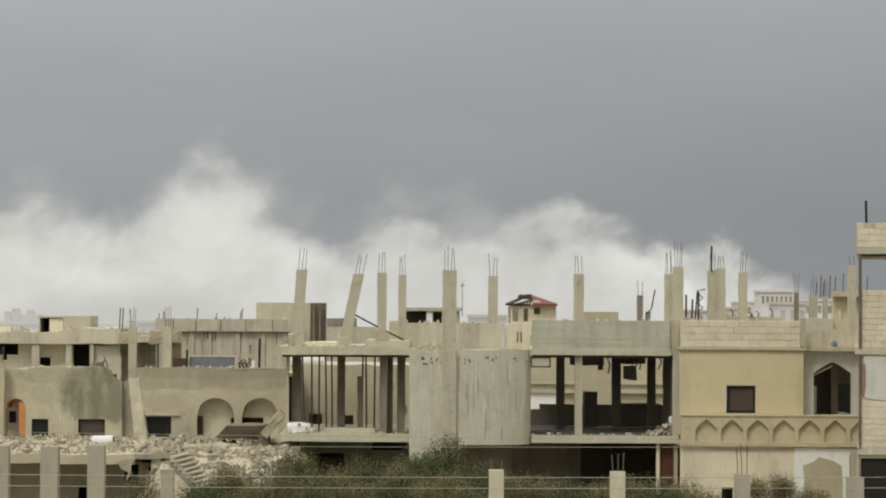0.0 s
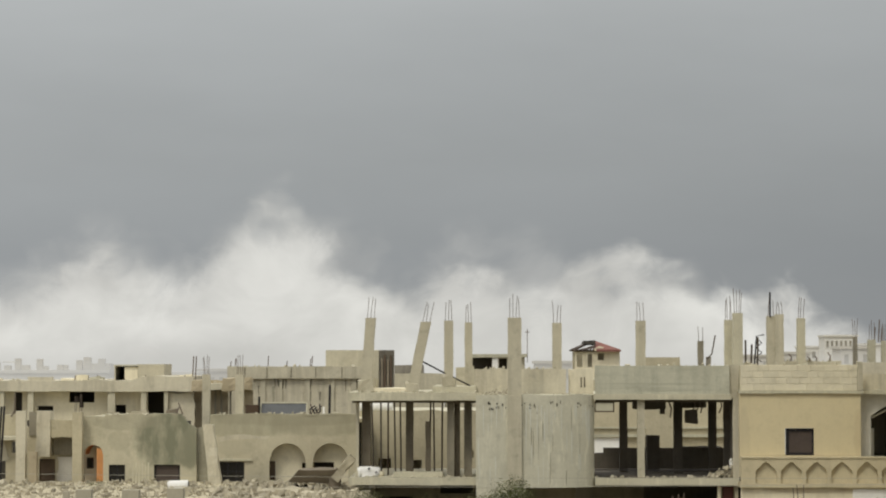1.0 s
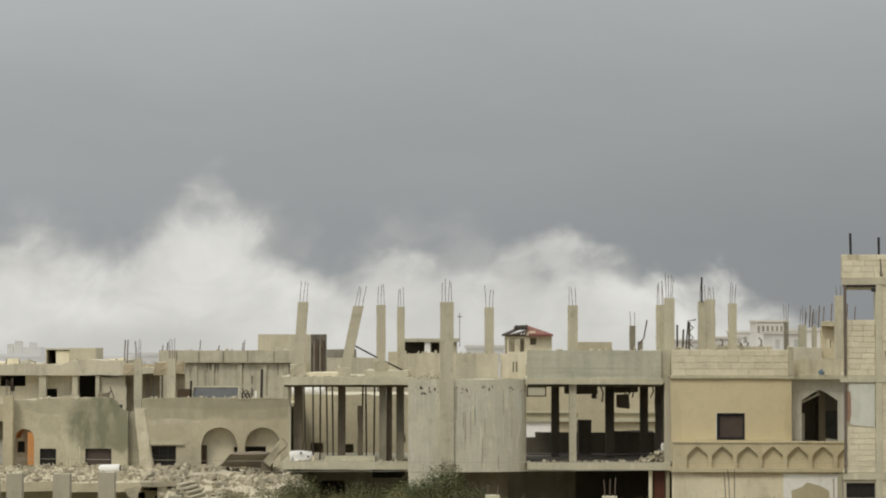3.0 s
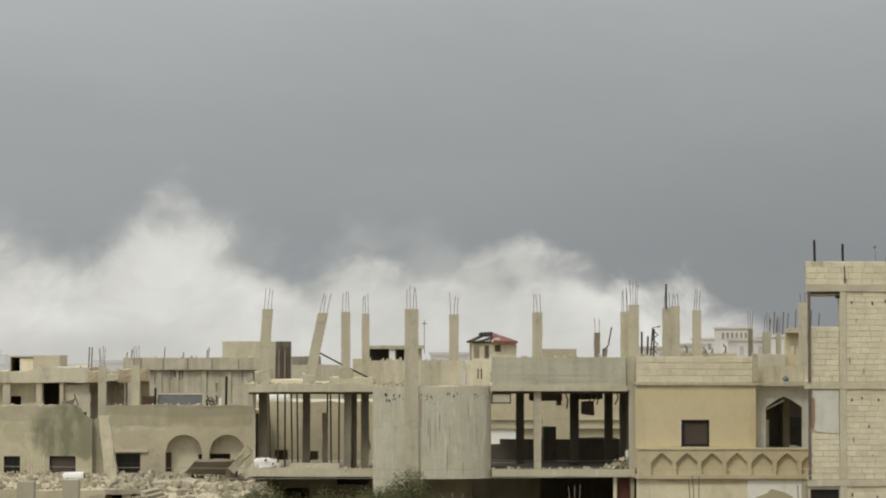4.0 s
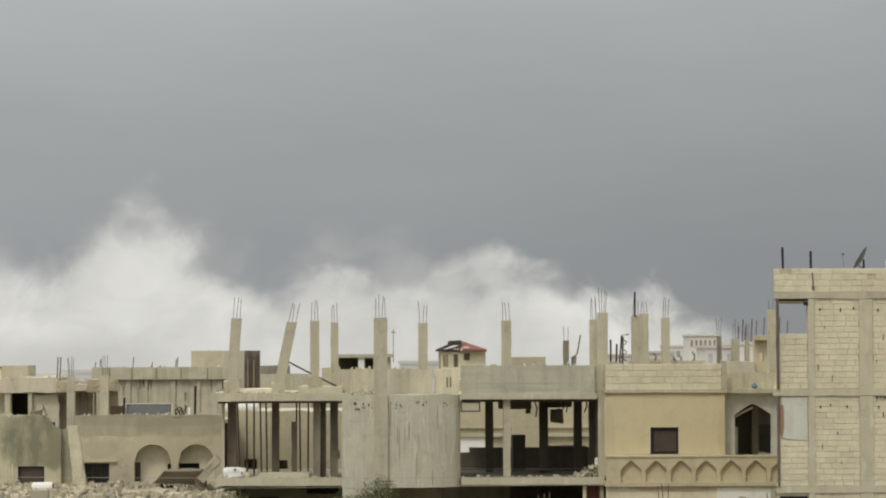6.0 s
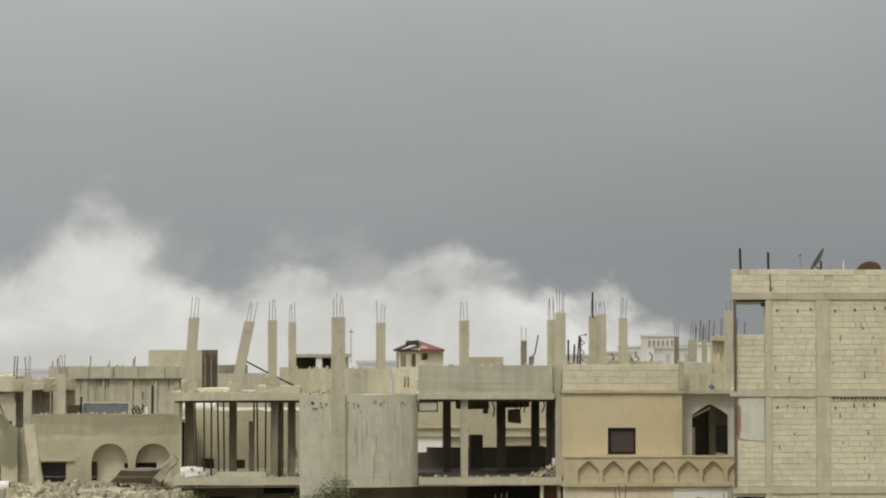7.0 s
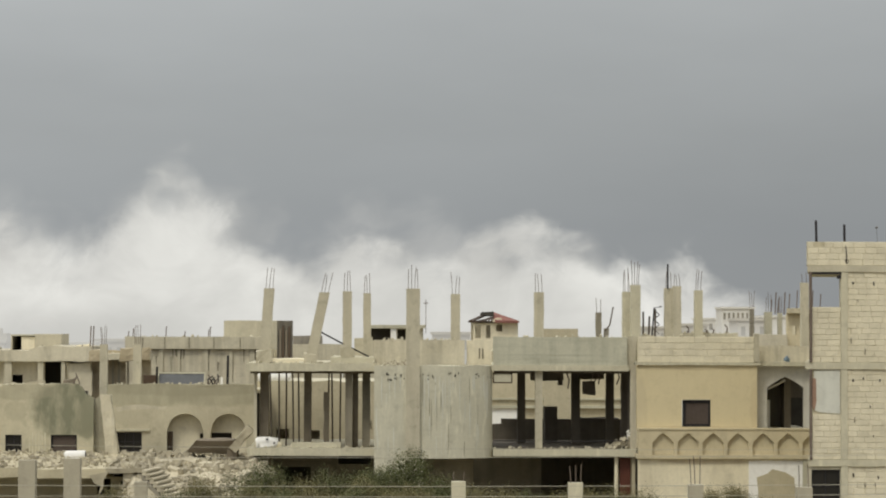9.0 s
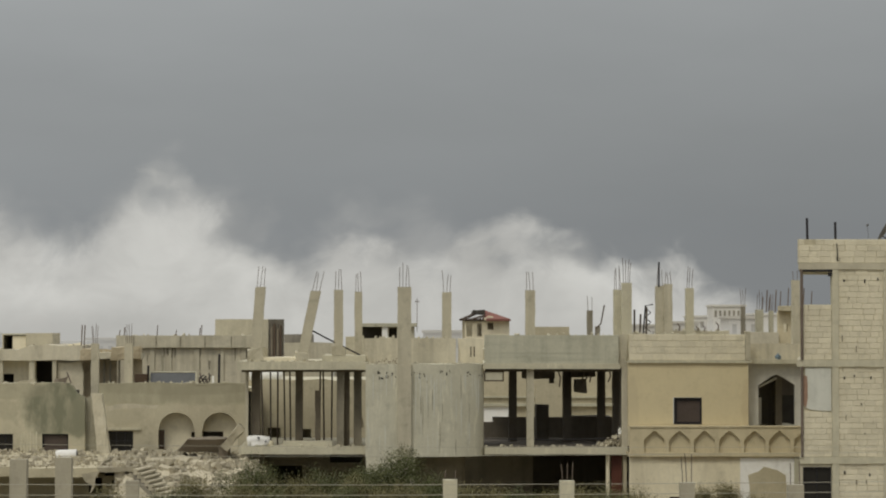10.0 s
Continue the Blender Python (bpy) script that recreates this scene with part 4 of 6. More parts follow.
part("loggia_parapet", worn(boxed((14.49, 16.55, YF + 0.8, YF + 1.0, 6.71, 7.33)), 0.4, 0.03, 46), LONG_WALL, yellow)
part("eave", worn(boxed((14.50, 16.60, YF + 0.3, YF + 6, 6.54, 6.71)), 0.5, 0.02, 47), CONCRETE, yellow)
# roof columns
column(yellow, 9.45, 9.45, 0.339, YF + 2.4, 0.45, 6.60, 9.47, CONCRETE, 4, 0.95, seed=21)
column(yellow, 9.73, 9.73, 0.381, YF + 1.6, 0.45, 6.66, 9.73, CONCRETE, 4, 0.95, seed=22)
column(yellow, 11.04, 11.04, 0.336, YF + 1.5, 0.4, 6.70, 9.61, COLUMN_TAN, 2, 0.8, seed=23)
column(yellow, 11.35, 11.35, 0.336, YF + 1.4, 0.45, 6.71, 9.68, COLUMN_TAN, 3, 0.5, seed=24)
column(yellow, 12.28, 12.28, 0.315, YF + 2.0, 0.4, 6.70, 9.53, CONCRETE, 3, 0.95, seed=25)
part("pole", bar([(10.98, YF + 1.2, 9.56), (10.98, YF + 1.2, 10.55)], 0.035, 6), STEEL_DARK, yellow)
part("roof_wall", worn(boxed((11.73, 14.01, YF + 3, YF + 3.2, 6.69, 7.82)), 0.4, 0.06, 48), COLUMN_TAN, yellow)
for x, h in ((12.37, 0.3), (12.71, 0.18), (12.99, 0.22), (13.53, 0.35), (11.97, 0.3)):
    part("bent_rebar", bar([(x, YF + 3.1, 7.82 - 0.05), (x + 0.05, YF + 3.1, 7.82 + h * 0.6), (x - 0.06, YF + 3.1, 7.82 + h)], 0.03, 5), RUST, yellow)
for xa, xb, za in ((10.10, 10.10, 8.67), (10.28, 10.35, 8.49), (10.55, 10.59, 8.78)):
    part("post", bar([(xa, YF + 2.2, 6.65), (xb, YF + 2.2, za)], 0.04, 6), DULL_BOARD, yellow)
for k in range(5):
    za = 7.78 + (8.75 - 7.78) * k / 5
    part("lattice_bar", bar([(10.52 if k % 2 else 10.75, YF + 2.2, za), (10.75 if k % 2 else 10.52, YF + 2.2, za + 0.19)], 0.018, 5), STEEL_DARK, yellow)
part("stub_frame", bar([(10.45, YF + 2.2, 7.69), (10.54, YF + 2.2, 8.83), (10.84, YF + 2.2, 8.88)], 0.03, 5), STEEL_DARK, yellow)
column(yellow, 8.52, 8.52, 0.231, YF + 5, 0.3, 6.57, 8.65, COLUMN_DARK, 2, 0.6, seed=26)
part("bent_plate", worn(boxed((8.79, 8.98, YF + 5, YF + 5.1, 6.57, 8.00)), 0.3, 0.1, 49), SHEET_DARK, yellow)
part("bent_bar", bar([(8.77, YF + 5, 7.89), (8.98, YF + 5, 8.12), (9.12, YF + 5, 8.88)], 0.03, 5), DULL_BOARD, yellow)
courses(core, 9.70, 14.24, 6.68, 7.69, YF + 0.02, 0.52, 0.24, seed=3)

# ---- block tower ----
TD = 99.0
tower = thing("block_tower", (17.94, 99, 0), "raw cream blockwork house with concrete floor bands", "house")
part("roof_slab", worn(splayed(14.78, 26, TD - 0.06, TD + 10, 10.03, 10.26), 0.6, 0.015, 60), COLUMN_TAN, tower)
part("floor_band", worn(splayed(14.72, 26, TD - 0.06, TD + 10, 6.58, 6.82), 0.6, 0.015, 61), CONCRETE, tower)
part("floor_band", worn(splayed(14.82, 26, TD - 0.06, TD + 10, 3.14, 3.38), 0.6, 0.015, 62), CONCRETE, tower)
for xa, xb in ((15.98, 16.22), (17.82, 18.30), (21.95, 22.19)):
    for za, zb in ((6.82, 10.03), (3.38, 6.58), (-0.3, 3.14)):
        part("pier", worn(boxed((xa, xb, TD - 0.04, TD + 0.3, za, zb)), 0.6, 0.012, xa), CONCRETE, tower)
cores = []
for xa, xb, za, zb in ((14.80, 26, 10.26, 11.10), (14.94, 15.98, 6.82, 8.78), (16.22, 17.82, 6.82, 10.03), (18.30, 21.95, 6.82, 10.03),
                       (14.98, 15.98, 3.38, 6.58), (16.22, 17.82, 3.38, 6.58), (18.30, 21.95, 3.38, 6.58),
                       (16.22, 17.82, -0.3, 3.14), (18.30, 21.95, -0.3, 3.14)):
    cores.append((part("wall", boxed((xa, xb, TD + 0.03, TD + 0.22, za, zb)), MORTAR, tower), xa, xb, za, zb))
part("plaster_patch", ragged([(15.03, 6.54), (15.95, 6.54), (15.95, 5.00), (15.5, 5.02), (15.2, 5.05), (15.03, 5.12)], TD + 0.03, 0.034, 65.0, 0.01), PLASTER_PALE, tower, "pale smooth plaster patch")
part("lower_wall", panel(14.82, 15.98, -0.3, 3.14, TD + 0.02, TD + 0.22, [(14.94, 15.96, 1.23, 3.02)]), COLUMN_TAN, tower)
window(tower, 14.94, 15.96, 1.23, 3.02, TD + 0.1, 0.05, 1, 2, wood=STEEL_DARK)
part("side_wall", slanted(15.04, TD + 0.3, TD + 10, -0.3, 6.82), MORTAR, tower)
part("side_wall", slanted(16.22, TD + 0.3, TD + 10, 6.82, 10.03), MORTAR, tower)
part("parapet_side", slanted(14.80, TD + 0.23, TD + 10, 10.26, 11.10), MORTAR, tower)
part("pipe", bar([(14.90, TD - 0.08, 6.82), (14.89, TD - 0.08, 10.03)], 0.055, 7), RUST, tower)
part("pipe", bar([(14.90, TD - 0.08, 3.38), (14.90, TD - 0.08, 6.58)], 0.05, 7), RUST, tower)
part("rust_stain", ragged([(14.86, 6.30), (15.10, 6.25), (15.12, 5.45), (15.04, 5.12), (14.90, 5.3)], TD - 0.006, 0.006, 6.0, 0.03), STAIN_RUST, tower)
# row of near-black boxes paints the shade of the gaps between ribs
for k in range(22):
    x = 18.40 + k * 0.13
    part("rib_gap", boxed((x, x + 0.07, TD - 0.062, TD - 0.03, 6.47 + 0.02 * (k % 3 == 1), 6.55)), SOOT_AND_SHADE, tower)
part("pole", bar([(15.14, TD + 0.15, 10.98), (15.12, TD + 0.15, 11.86)], 0.045, 7), STEEL_DARK, tower)
part("pole", bar([(16.14, TD + 0.15, 10.98), (16.13, TD + 0.15, 11.72)], 0.045, 7), STEEL_DARK, tower)
part("door_beam", worn(boxed((14.93, 16.00, TD - 0.05, TD + 0.10, 9.94, 10.025)), 0.3, 0.012, 66), STEEL_DARK, tower, "dark steel beam over the open bay")
part("beam_bracket", worn(boxed((15.84, 15.98, TD - 0.05, TD + 0.08, 9.79, 9.92)), 0.2, 0.02, 67), STEEL_DARK, tower)
part("parapet_crack", ragged([(16.15, 10.95), (16.18, 10.95), (16.21, 10.62), (16.20, 10.34), (16.16, 10.34), (16.17, 10.62)], TD - 0.004, 0.008, 3.0, 0.015), SOOT_AND_SHADE, tower)
part("parapet_hook", bar([(16.12, TD - 0.06, 10.44), (16.26, TD - 0.06, 10.44), (16.22, TD - 0.06, 10.34), (16.15, TD - 0.06, 10.34)], 0.018, 5), STEEL_DARK, tower)
# putlog holes under each floor band, a few chipped joints lower down
rnd = random.Random(8)
for core_k in cores:
    cr, xa, xb, za, zb = core_k
    if xb - xa < 1.2 or zb > 11:
        continue
    x = xa + 0.2
    while x < min(xb, 21.4) - 0.1:
        z, w, h = zb - 0.36 + rnd.uniform(-0.06, 0.06), rnd.uniform(0.018, 0.032), rnd.uniform(0.035, 0.065)
        # near-black box on the face paints the shade inside each hole
        part("hole", boxed((x - w, x + w, TD - 0.016, TD + 0.05, z - h, z + h)), SOOT_AND_SHADE, cr)
        x += rnd.uniform(0.35, 0.9)
    for k in range(int((xb - xa) * 2.2)):
        x, z = rnd.uniform(xa + 0.1, min(xb, 21.4) - 0.1), rnd.uniform(max(za, 1.4) + 0.1, zb - 0.6)
        w, h = rnd.uniform(0.008, 0.02), rnd.uniform(0.04, 0.11)
        part("chipped_joint", ragged([(x - w, z - h), (x + w, z - h), (x + w, z + h), (x - w, z + h)], TD + 0.0, 0.014, x, 0.014), COLUMN_BROWN, cr)
for k, (cr, xa, xb, za, zb) in enumerate(cores):
    top_lim = min(xb, 21.55)
    courses(cr, xa, top_lim, max(za, 1.2), zb, TD + 0.02, 0.4, 0.2, seed=k, holes=[(15.02, 15.96, 5.06, 6.58)] if k == 4 else ())

# ---- behind the unfinished house ----
rear = thing("flat_roof_house", (-3.36, 124, 0), "plain tan house with a flat roof behind the open floor", "house")
part("roof", worn(boxed((-5.92, -0.48, 122.3, 133, 5.60 - 0.25, 5.60)), 0.8, 0.02, 70), CONCRETE, rear)
part("wall", boxed((-5.92, -0.48, 123, 123.2, -0.3, 5.60 - 0.25)), PLASTER_TAN, rear)
tank = thing("water_tank", (-5.16, 125, 5.63), "white plastic water tank lying on a flat roof", "tank")
tb = bar([(-5.89, 125, 5.81), (-5.84, 125, 5.81), (-4.50, 125, 5.81), (-4.42, 125, 5.81)], [0.2, 0.27, 0.27, 0.2], 14)
part("tank_body", tb, PLASTIC_WHITE, tank, smooth=True)
for k in range(3):
    x = -5.61 + k * 0.45
    part("hoop", bar([(x, 125, 5.81), (x + 0.05, 125, 5.81)], 0.285, 14), PLASTIC_WHITE, tank)

east = thing("rear_house", (8.52, 140, 0), "pale house with a cream wall seen through the open floor", "house")
part("wall", panel(4.42, 12.63, -0.3, 6.87, 140, 140.3, [(5.13, 6.12, 5.24, 5.77)]), PLASTER_TAN, east)
part("floor_line", boxed((4.42, 12.63, 139.75, 140, 4.00, 4.14)), CONCRETE_GREY, east)
part("floor_line", boxed((4.42, 12.63, 139.85, 140, 4.42, 4.50)), CONCRETE_GREY, east)
part("white_wall", boxed((4.42, 6.57, 139.9, 140, 2.36, 4.00)), PLASTER_WHITE, east)
part("roof", boxed((4.42, 12.63, 140.3, 149, 6.65, 6.85)), CONCRETE, east)
part("side_wall", boxed((12.40, 12.63, 140.3, 149, -0.3, 6.65)), PLASTER_TAN, east)
part("rear_wall", boxed((4.65, 12.40, 148.8, 149, -0.3, 6.65)), PLASTER_TAN, east)
part("side_wall", boxed((4.42, 4.65, 140.3, 149, -0.3, 6.65)), PLASTER_TAN, east)
part("ledge", boxed((6.93, 8.46, 126, 126.3, -0.3, 7.98)), PLASTER_TAN, east)
window(east, 5.13, 6.12, 5.24, 5.77, 140.05, 0.06, 0, 0, pane=CONCRETE_GREY)

shed = thing("roof_room", (0.33, 150, 0), "small flat-roofed room with a dark opening", "room")
part("roof", worn(boxed((-1.18, 1.88, 150, 155, 7.97, 8.15)), 0.6, 0.03, 72), CONCRETE_GREY, shed)
part("wall", panel(-1.09, 1.76, -0.3, 7.97, 150.3, 150.5, [(-1.03, 0.00, 7.34, 7.97), (0.39, 0.82, 7.34, 7.91)]), COLUMN_TAN, shed)
# near-black rear wall paints the shade inside the opening
part("rear_wall", boxed((-1.15, 1.82, 154.6, 154.8, -0.3, 7.97)), SOOT_AND_SHADE, shed)
part("side_wall", boxed((1.62, 1.76, 150.5, 154.6, -0.3, 7.97)), COLUMN_TAN, shed)
part("post", boxed((0.03, 0.33, 150.1, 150.4, 6.49, 7.97)), PLASTER_WHITE, shed)
part("post", boxed((-1.15, -1.06, 150.1, 150.4, 6.49, 7.97)), CONCRETE_GREY, shed)
part("antenna", bar([(1.91, 150.5, 7.70), (1.91, 150.5, 9.51)], 0.018, 5), RUST, shed)
part("antenna_arm", bar([(1.79, 150.5, 9.33), (2.03, 150.5, 9.33)], 0.025, 5), RUST, shed)

# red-roofed house
red = thing("red_roof_house", (5.96, 160, 0), "small house with a half-burnt red tiled roof", "house")
part("wall", panel(4.76, 7.31, -0.3, 8.36, 160, 160.3, [(4.85, 5.18, 7.42, 8.16), (5.47, 5.73, 7.42, 8.16), (6.05, 6.41, 7.81, 8.19)]), PLASTER_CREAM, red)
part("rear_wall", boxed((4.76, 7.31, 165, 165.3, -0.3, 8.36)), PLASTER_TAN, red)
part("side_wall", boxed((4.78, 4.98, 160.3, 165, -0.3, 7.3)), PLASTER_TAN, red)
part("side_wall", boxed((7.11, 7.31, 160.3, 165, -0.3, 8.30)), PLASTER_TAN, red)


def hip(corners, eave, ridge_a, ridge_b, ridge_z):
    bm = bmesh.new()
    c = [bm.verts.new((*p, eave)) for p in corners]
    r = [bm.verts.new((*ridge_a, ridge_z)), bm.verts.new((*ridge_b, ridge_z))]
    bm.faces.new((c[0], c[1], r[1], r[0]))
    bm.faces.new((c[1], c[2], r[1]))
    bm.faces.new((c[2], c[3], r[0], r[1]))
    bm.faces.new((c[3], c[0], r[0]))
    bm.faces.new(c[::-1])
    return bm


def half_pyramid(x_edge, x_ridge, y0, y1, eave, peak):
    """One half of a low pyramid roof, cut at the ridge line, with an overhanging rim."""
    bm = bmesh.new()
    ym = (y0 + y1) / 2
    low = [bm.verts.new(p) for p in ((x_edge, y0, eave), (x_ridge, y0, eave), (x_ridge, y1, eave), (x_edge, y1, eave))]
    rim = [bm.verts.new(v.co - Vector((0, 0, 0.12))) for v in low]
    top = bm.verts.new((x_ridge, ym, peak))
    for f in ((low[0], low[1], top), (low[2], low[3], top), (low[3], low[0], top), (low[1], low[2], top), tuple(rim)):
        bm.faces.new(f)
    for k in range(4):
        bm.faces.new((low[k], low[(k + 1) % 4], rim[(k + 1) % 4], rim[k]))
    bmesh.ops.recalc_face_normals(bm, faces=bm.faces)
    return bm


xl, xm, xr = 4.66, 5.96, 7.35
part("roof", worn(half_pyramid(xr, xm, 159.5, 166, 8.42, 8.94), 0.5, 0.03, 74), ROOF_RED, red, "red tiled roof slope")
peak_y = 162.75
part("burnt_roof", worn(boxed((5.30, 5.95, 160.9, 164.6, 8.70, 8.90)), 0.25, 0.09, 75), SOOT_AND_SHADE, red, "burnt black remnant of the roof")
for k in range(8):
    f = k / 7
    ye = 159.45 + 6.5 * f
    part("rafter", bar([(4.62 + 0.03 * (k % 3), ye, 8.36 + 0.03 * (k % 2)), (5.25, (ye + peak_y) / 2, 8.62 + 0.05 * (k % 2)), (5.96, peak_y, 8.92)], 0.055, 5), TIMBER_DARK, red)
for k in range(6):
    x = 4.68 + 0.22 * k
    part("rafter", bar([(x, 159.45, 8.34 + 0.02 * (k % 2)), (x + (5.96 - x) * 0.55, 160.9, 8.40 + 0.26 * (k + 1) / 6)], 0.05, 5), TIMBER_DARK, red)
part("wall_plate", worn(boxed((4.62, 6.10, 159.9, 160.1, 8.30, 8.40)), 0.2, 0.05, 76), SOOT_AND_SHADE, red)
part("broken_gable", ragged([(5.75, 8.36), (6.30, 8.36), (6.36, 8.62), (6.12, 8.66), (5.92, 8.50)], 160.0, 0.12, 12.0, 0.08), PLASTER_CREAM, red)

# long walled house
long_house = thing("walled_house", (-9.60, 138, 0), "long tan house with a deep roof band", "house")
part("roof_band", worn(boxed((-13.04, -6.20, 137.8, 138.1, 6.94, 7.53)), 0.6, 0.03, 76), STREAKED, long_house)
part("wall", panel(-13.04, -5.97, -0.3, 6.94, 138.05, 138.3), LONG_WALL, long_house)
for xa, xb in ((376, 384), (409, 414), (454, 463), (500, 506), (536, 545)):
    part("pier", boxed(((xa - 784) * 0.02793, (xb - 784) * 0.02793, 137.95, 138.05, -0.3, 6.92)), STREAKED, long_house)
for x in (-12.2, -11.1, -9.9, -8.7, -7.4):
    part("band_joint", worn(boxed((x, x + 0.035, 137.77, 137.83, 6.96, 7.50)), 0.3, 0.01, x), COLUMN_DARK, long_house)
rnd = random.Random(31)
for k in range(16):
    x, zt = rnd.uniform(-12.6, -6.4), rnd.choice((6.9, rnd.uniform(6.2, 6.8)))
    w, h = rnd.uniform(0.03, 0.11), rnd.uniform(0.3, 1.0)
    part("damp_run", ragged([(x - w, zt), (x + w, zt), (x + w * 0.4, zt - h), (x - w * 0.3, zt - h)], 138.045, 0.006, x, 0.05), COLUMN_DARK if k % 3 else RENDER_DARK, long_house)
for k, x in enumerate((-12.90, -12.67, -11.05, -10.13, -8.96, -8.88)):
    part("rebar", bar([(x, 138, 7.50), (x + 0.04, 138, 7.50 + 0.3 + 0.12 * (k % 3))], 0.025, 5), RUST, long_house)
part("roof", boxed((-13.0, -6.0, 138.1, 148, 6.72, 6.90)), CONCRETE, long_house)
part("side_wall", boxed((-6.2, -6.0, 138.3, 148, -0.3, 6.72)), PLASTER_TAN, long_house)
part("side_wall", boxed((-13.0, -12.8, 138.3, 148, -0.3, 6.72)), PLASTER_TAN, long_house)
part("rear_wall", boxed((-12.8, -6.2, 147.8, 148, -0.3, 6.72)), PLASTER_TAN, long_house)
part("stair_room", worn(boxed((-8.44, -5.74, 142, 146, 6.00, 8.34)), 0.8, 0.03, 77), COLUMN_TAN, long_house)
sheet = bmesh.new()
n = 22
xa, xb = -5.50, -4.76
pts = [(xa + (xb - xa) * k / n, 136 + 0.05 * (k % 2)) for k in range(n + 1)] + [(xb, 136.9), (xa, 136.9)]
lo = [sheet.verts.new((x, y, 6.08)) for x, y in pts]
hi = [sheet.verts.new((x, y, 8.33)) for x, y in pts]
for k in range(len(pts)):
    j = (k + 1) % len(pts)
    sheet.faces.new((lo[k], lo[j], hi[j], hi[k]))
sheet.faces.new(hi)
cabin = part("sheet_cabin", sheet, SHEET_DARK, long_house, "dark corrugated sheet cabin")
for k, (f, zt) in enumerate(((0.16, 7.95), (0.34, 8.11), (0.55, 7.86), (0.74, 8.06))):
    x = xa + (xb - xa) * f
    part("batten", boxed((x, x + 0.1, 135.93, 135.98, 6.19, zt)), DOOR_BROWN if k % 2 else RUBBLE_BROWN, cabin)
part("side_block", worn(boxed((-4.84, -3.46, 140, 143, 7.01, 7.58)), 0.5, 0.04, 78), SHEET_DARK, long_house)
part("side_wall", worn(boxed((-5.04, -2.38, 139.6, 139.8, -0.3, 7.18)), 0.8, 0.04, 79), STREAKED, long_house)
part("side_wall", worn(boxed((-2.36, -0.75, 139.9, 140.1, -0.3, 6.28)), 0.8, 0.03, 99), STREAKED, long_house)
part("side_wall", worn(boxed((-6.34, -4.84, 139.7, 139.9, -0.3, 6.87)), 0.8, 0.04, 80), PLASTER_TAN, long_house)

# ---- back house on the west ----
back = thing("shelled_house", (-18.25, 130, 0), "shell-damaged tan house with a flat concrete roof", "house")
part("roof_slab", worn(panel(-24.30, -13.88, 6.40, 6.85, 130, 137, step=0.5, top=lambda x: 6.90 + (0.2 if x > -16.41 else 0) + 0.06 * noise.noise((x, 0, 0))), 0.8, 0.03, 81), LONG_WALL, back)
part("wall", panel(-24.45, -13.97, -0.3, 6.39, 130.8, 131.05, [(-19.79, -18.60, 5.87, 6.37), (-19.31, -19.10, 5.63, 5.87), (-17.62, -17.12, 5.29, 5.76), (-16.11, -15.32, 5.21, 6.37), (-21.27, -20.53, 5.44, 5.71), (-22.33, -21.99, 5.29, 6.34)]), WALL_PALE, back)
# room shade behind the wall openings, painted as a near-black wall
part("inner_wall", boxed((-24.67, -14.10, 136, 136.2, -0.3, 6.38)), SOOT_AND_SHADE, back)
part("floor", boxed((-24.30, -14.75, 129, 136, 4.56, 5.07)), CONCRETE, back)
for xa, xb in ((-21.62, -21.35), (-17.88, -17.54), (-16.33, -16.07), (-15.25, -15.07), (-22.93, -22.72)):
    part("pier", worn(boxed((xa, xb, 130.1, 130.4, 4.91, 6.40)), 0.5, 0.015, xa), STREAKED, back)
part("broken_wall", panel(-14.02, -11.18, 3.9, 6.94, 131, 131.2, [(-12.35, -11.98, 4.70, 6.47)], step=0.3, top=lambda x: 6.89 + 0.25 * noise.noise((x * 1.2, 5, 0))), PLASTER_BROWN, back)
part("plaster_coat", ragged([(-15.05, 6.36), (-13.9, 6.36), (-13.85, 4.3), (-14.5, 4.3), (-14.7, 5.1), (-14.95, 5.3)], 130.80, 0.42, 14.0, 0.12), WALL_PALE, back, "pale plaster left on the wall")
for x in (-13.55, -12.98, -12.70, -12.28):
    part("stud", worn(boxed((x, x + 0.09, 130.9, 130.98, 4.8, 6.5)), 0.4, 0.02, x), COLUMN_DARK, back)
part("broken_head", worn(boxed((-12.55, -11.15, 129.9, 130.7, 6.44, 7.02)), 0.25, 0.13, 89), PLASTER_BROWN, back)
part("broken_head", worn(boxed((-13.95, -13.2, 129.95, 130.7, 6.44, 6.98)), 0.25, 0.12, 98), PLASTER_BROWN, back)
part("roof_stub", worn(boxed((-13.17, -11.10, 130, 131, 6.48, 6.77)), 0.35, 0.07, 82), COLUMN_TAN, back)
part("roof_box", worn(boxed((-16.84, -15.58, 133, 136, 6.66, 7.65)), 0.6, 0.015, 83), COLUMN_TAN, back)
part("box_roof", boxed((-18.00, -16.84, 133, 136, 7.56, 7.63)), CONCRETE_GREY, back)
part("box_side", boxed((-17.97, -17.92, 133, 136, 6.66, 7.56)), COLUMN_TAN, back)
# near black in place of shade inside the open box
part("box_rear", boxed((-17.97, -16.84, 135.5, 135.7, 6.66, 7.56)), SOOT_AND_SHADE, back)
part("box_panel", boxed((-17.49, -16.86, 133.1, 133.25, 6.66, 7.52)), PLASTER_CREAM, back)
for k, x in enumerate((-18.52, -14.02, -13.89, -14.42, -19.56, -16.27)):
    part("rebar", bar([(x, 131, 6.84), (x + 0.05, 131, 6.84 + (1.2 if k in (1, 2) else 0.3))], 0.03, 5), RUST, back)
part("roof_kerb", worn(boxed((-21.64, -20.46, 130.1, 130.4, 6.87, 7.06)), 0.4, 0.04, 133), LONG_WALL, back)
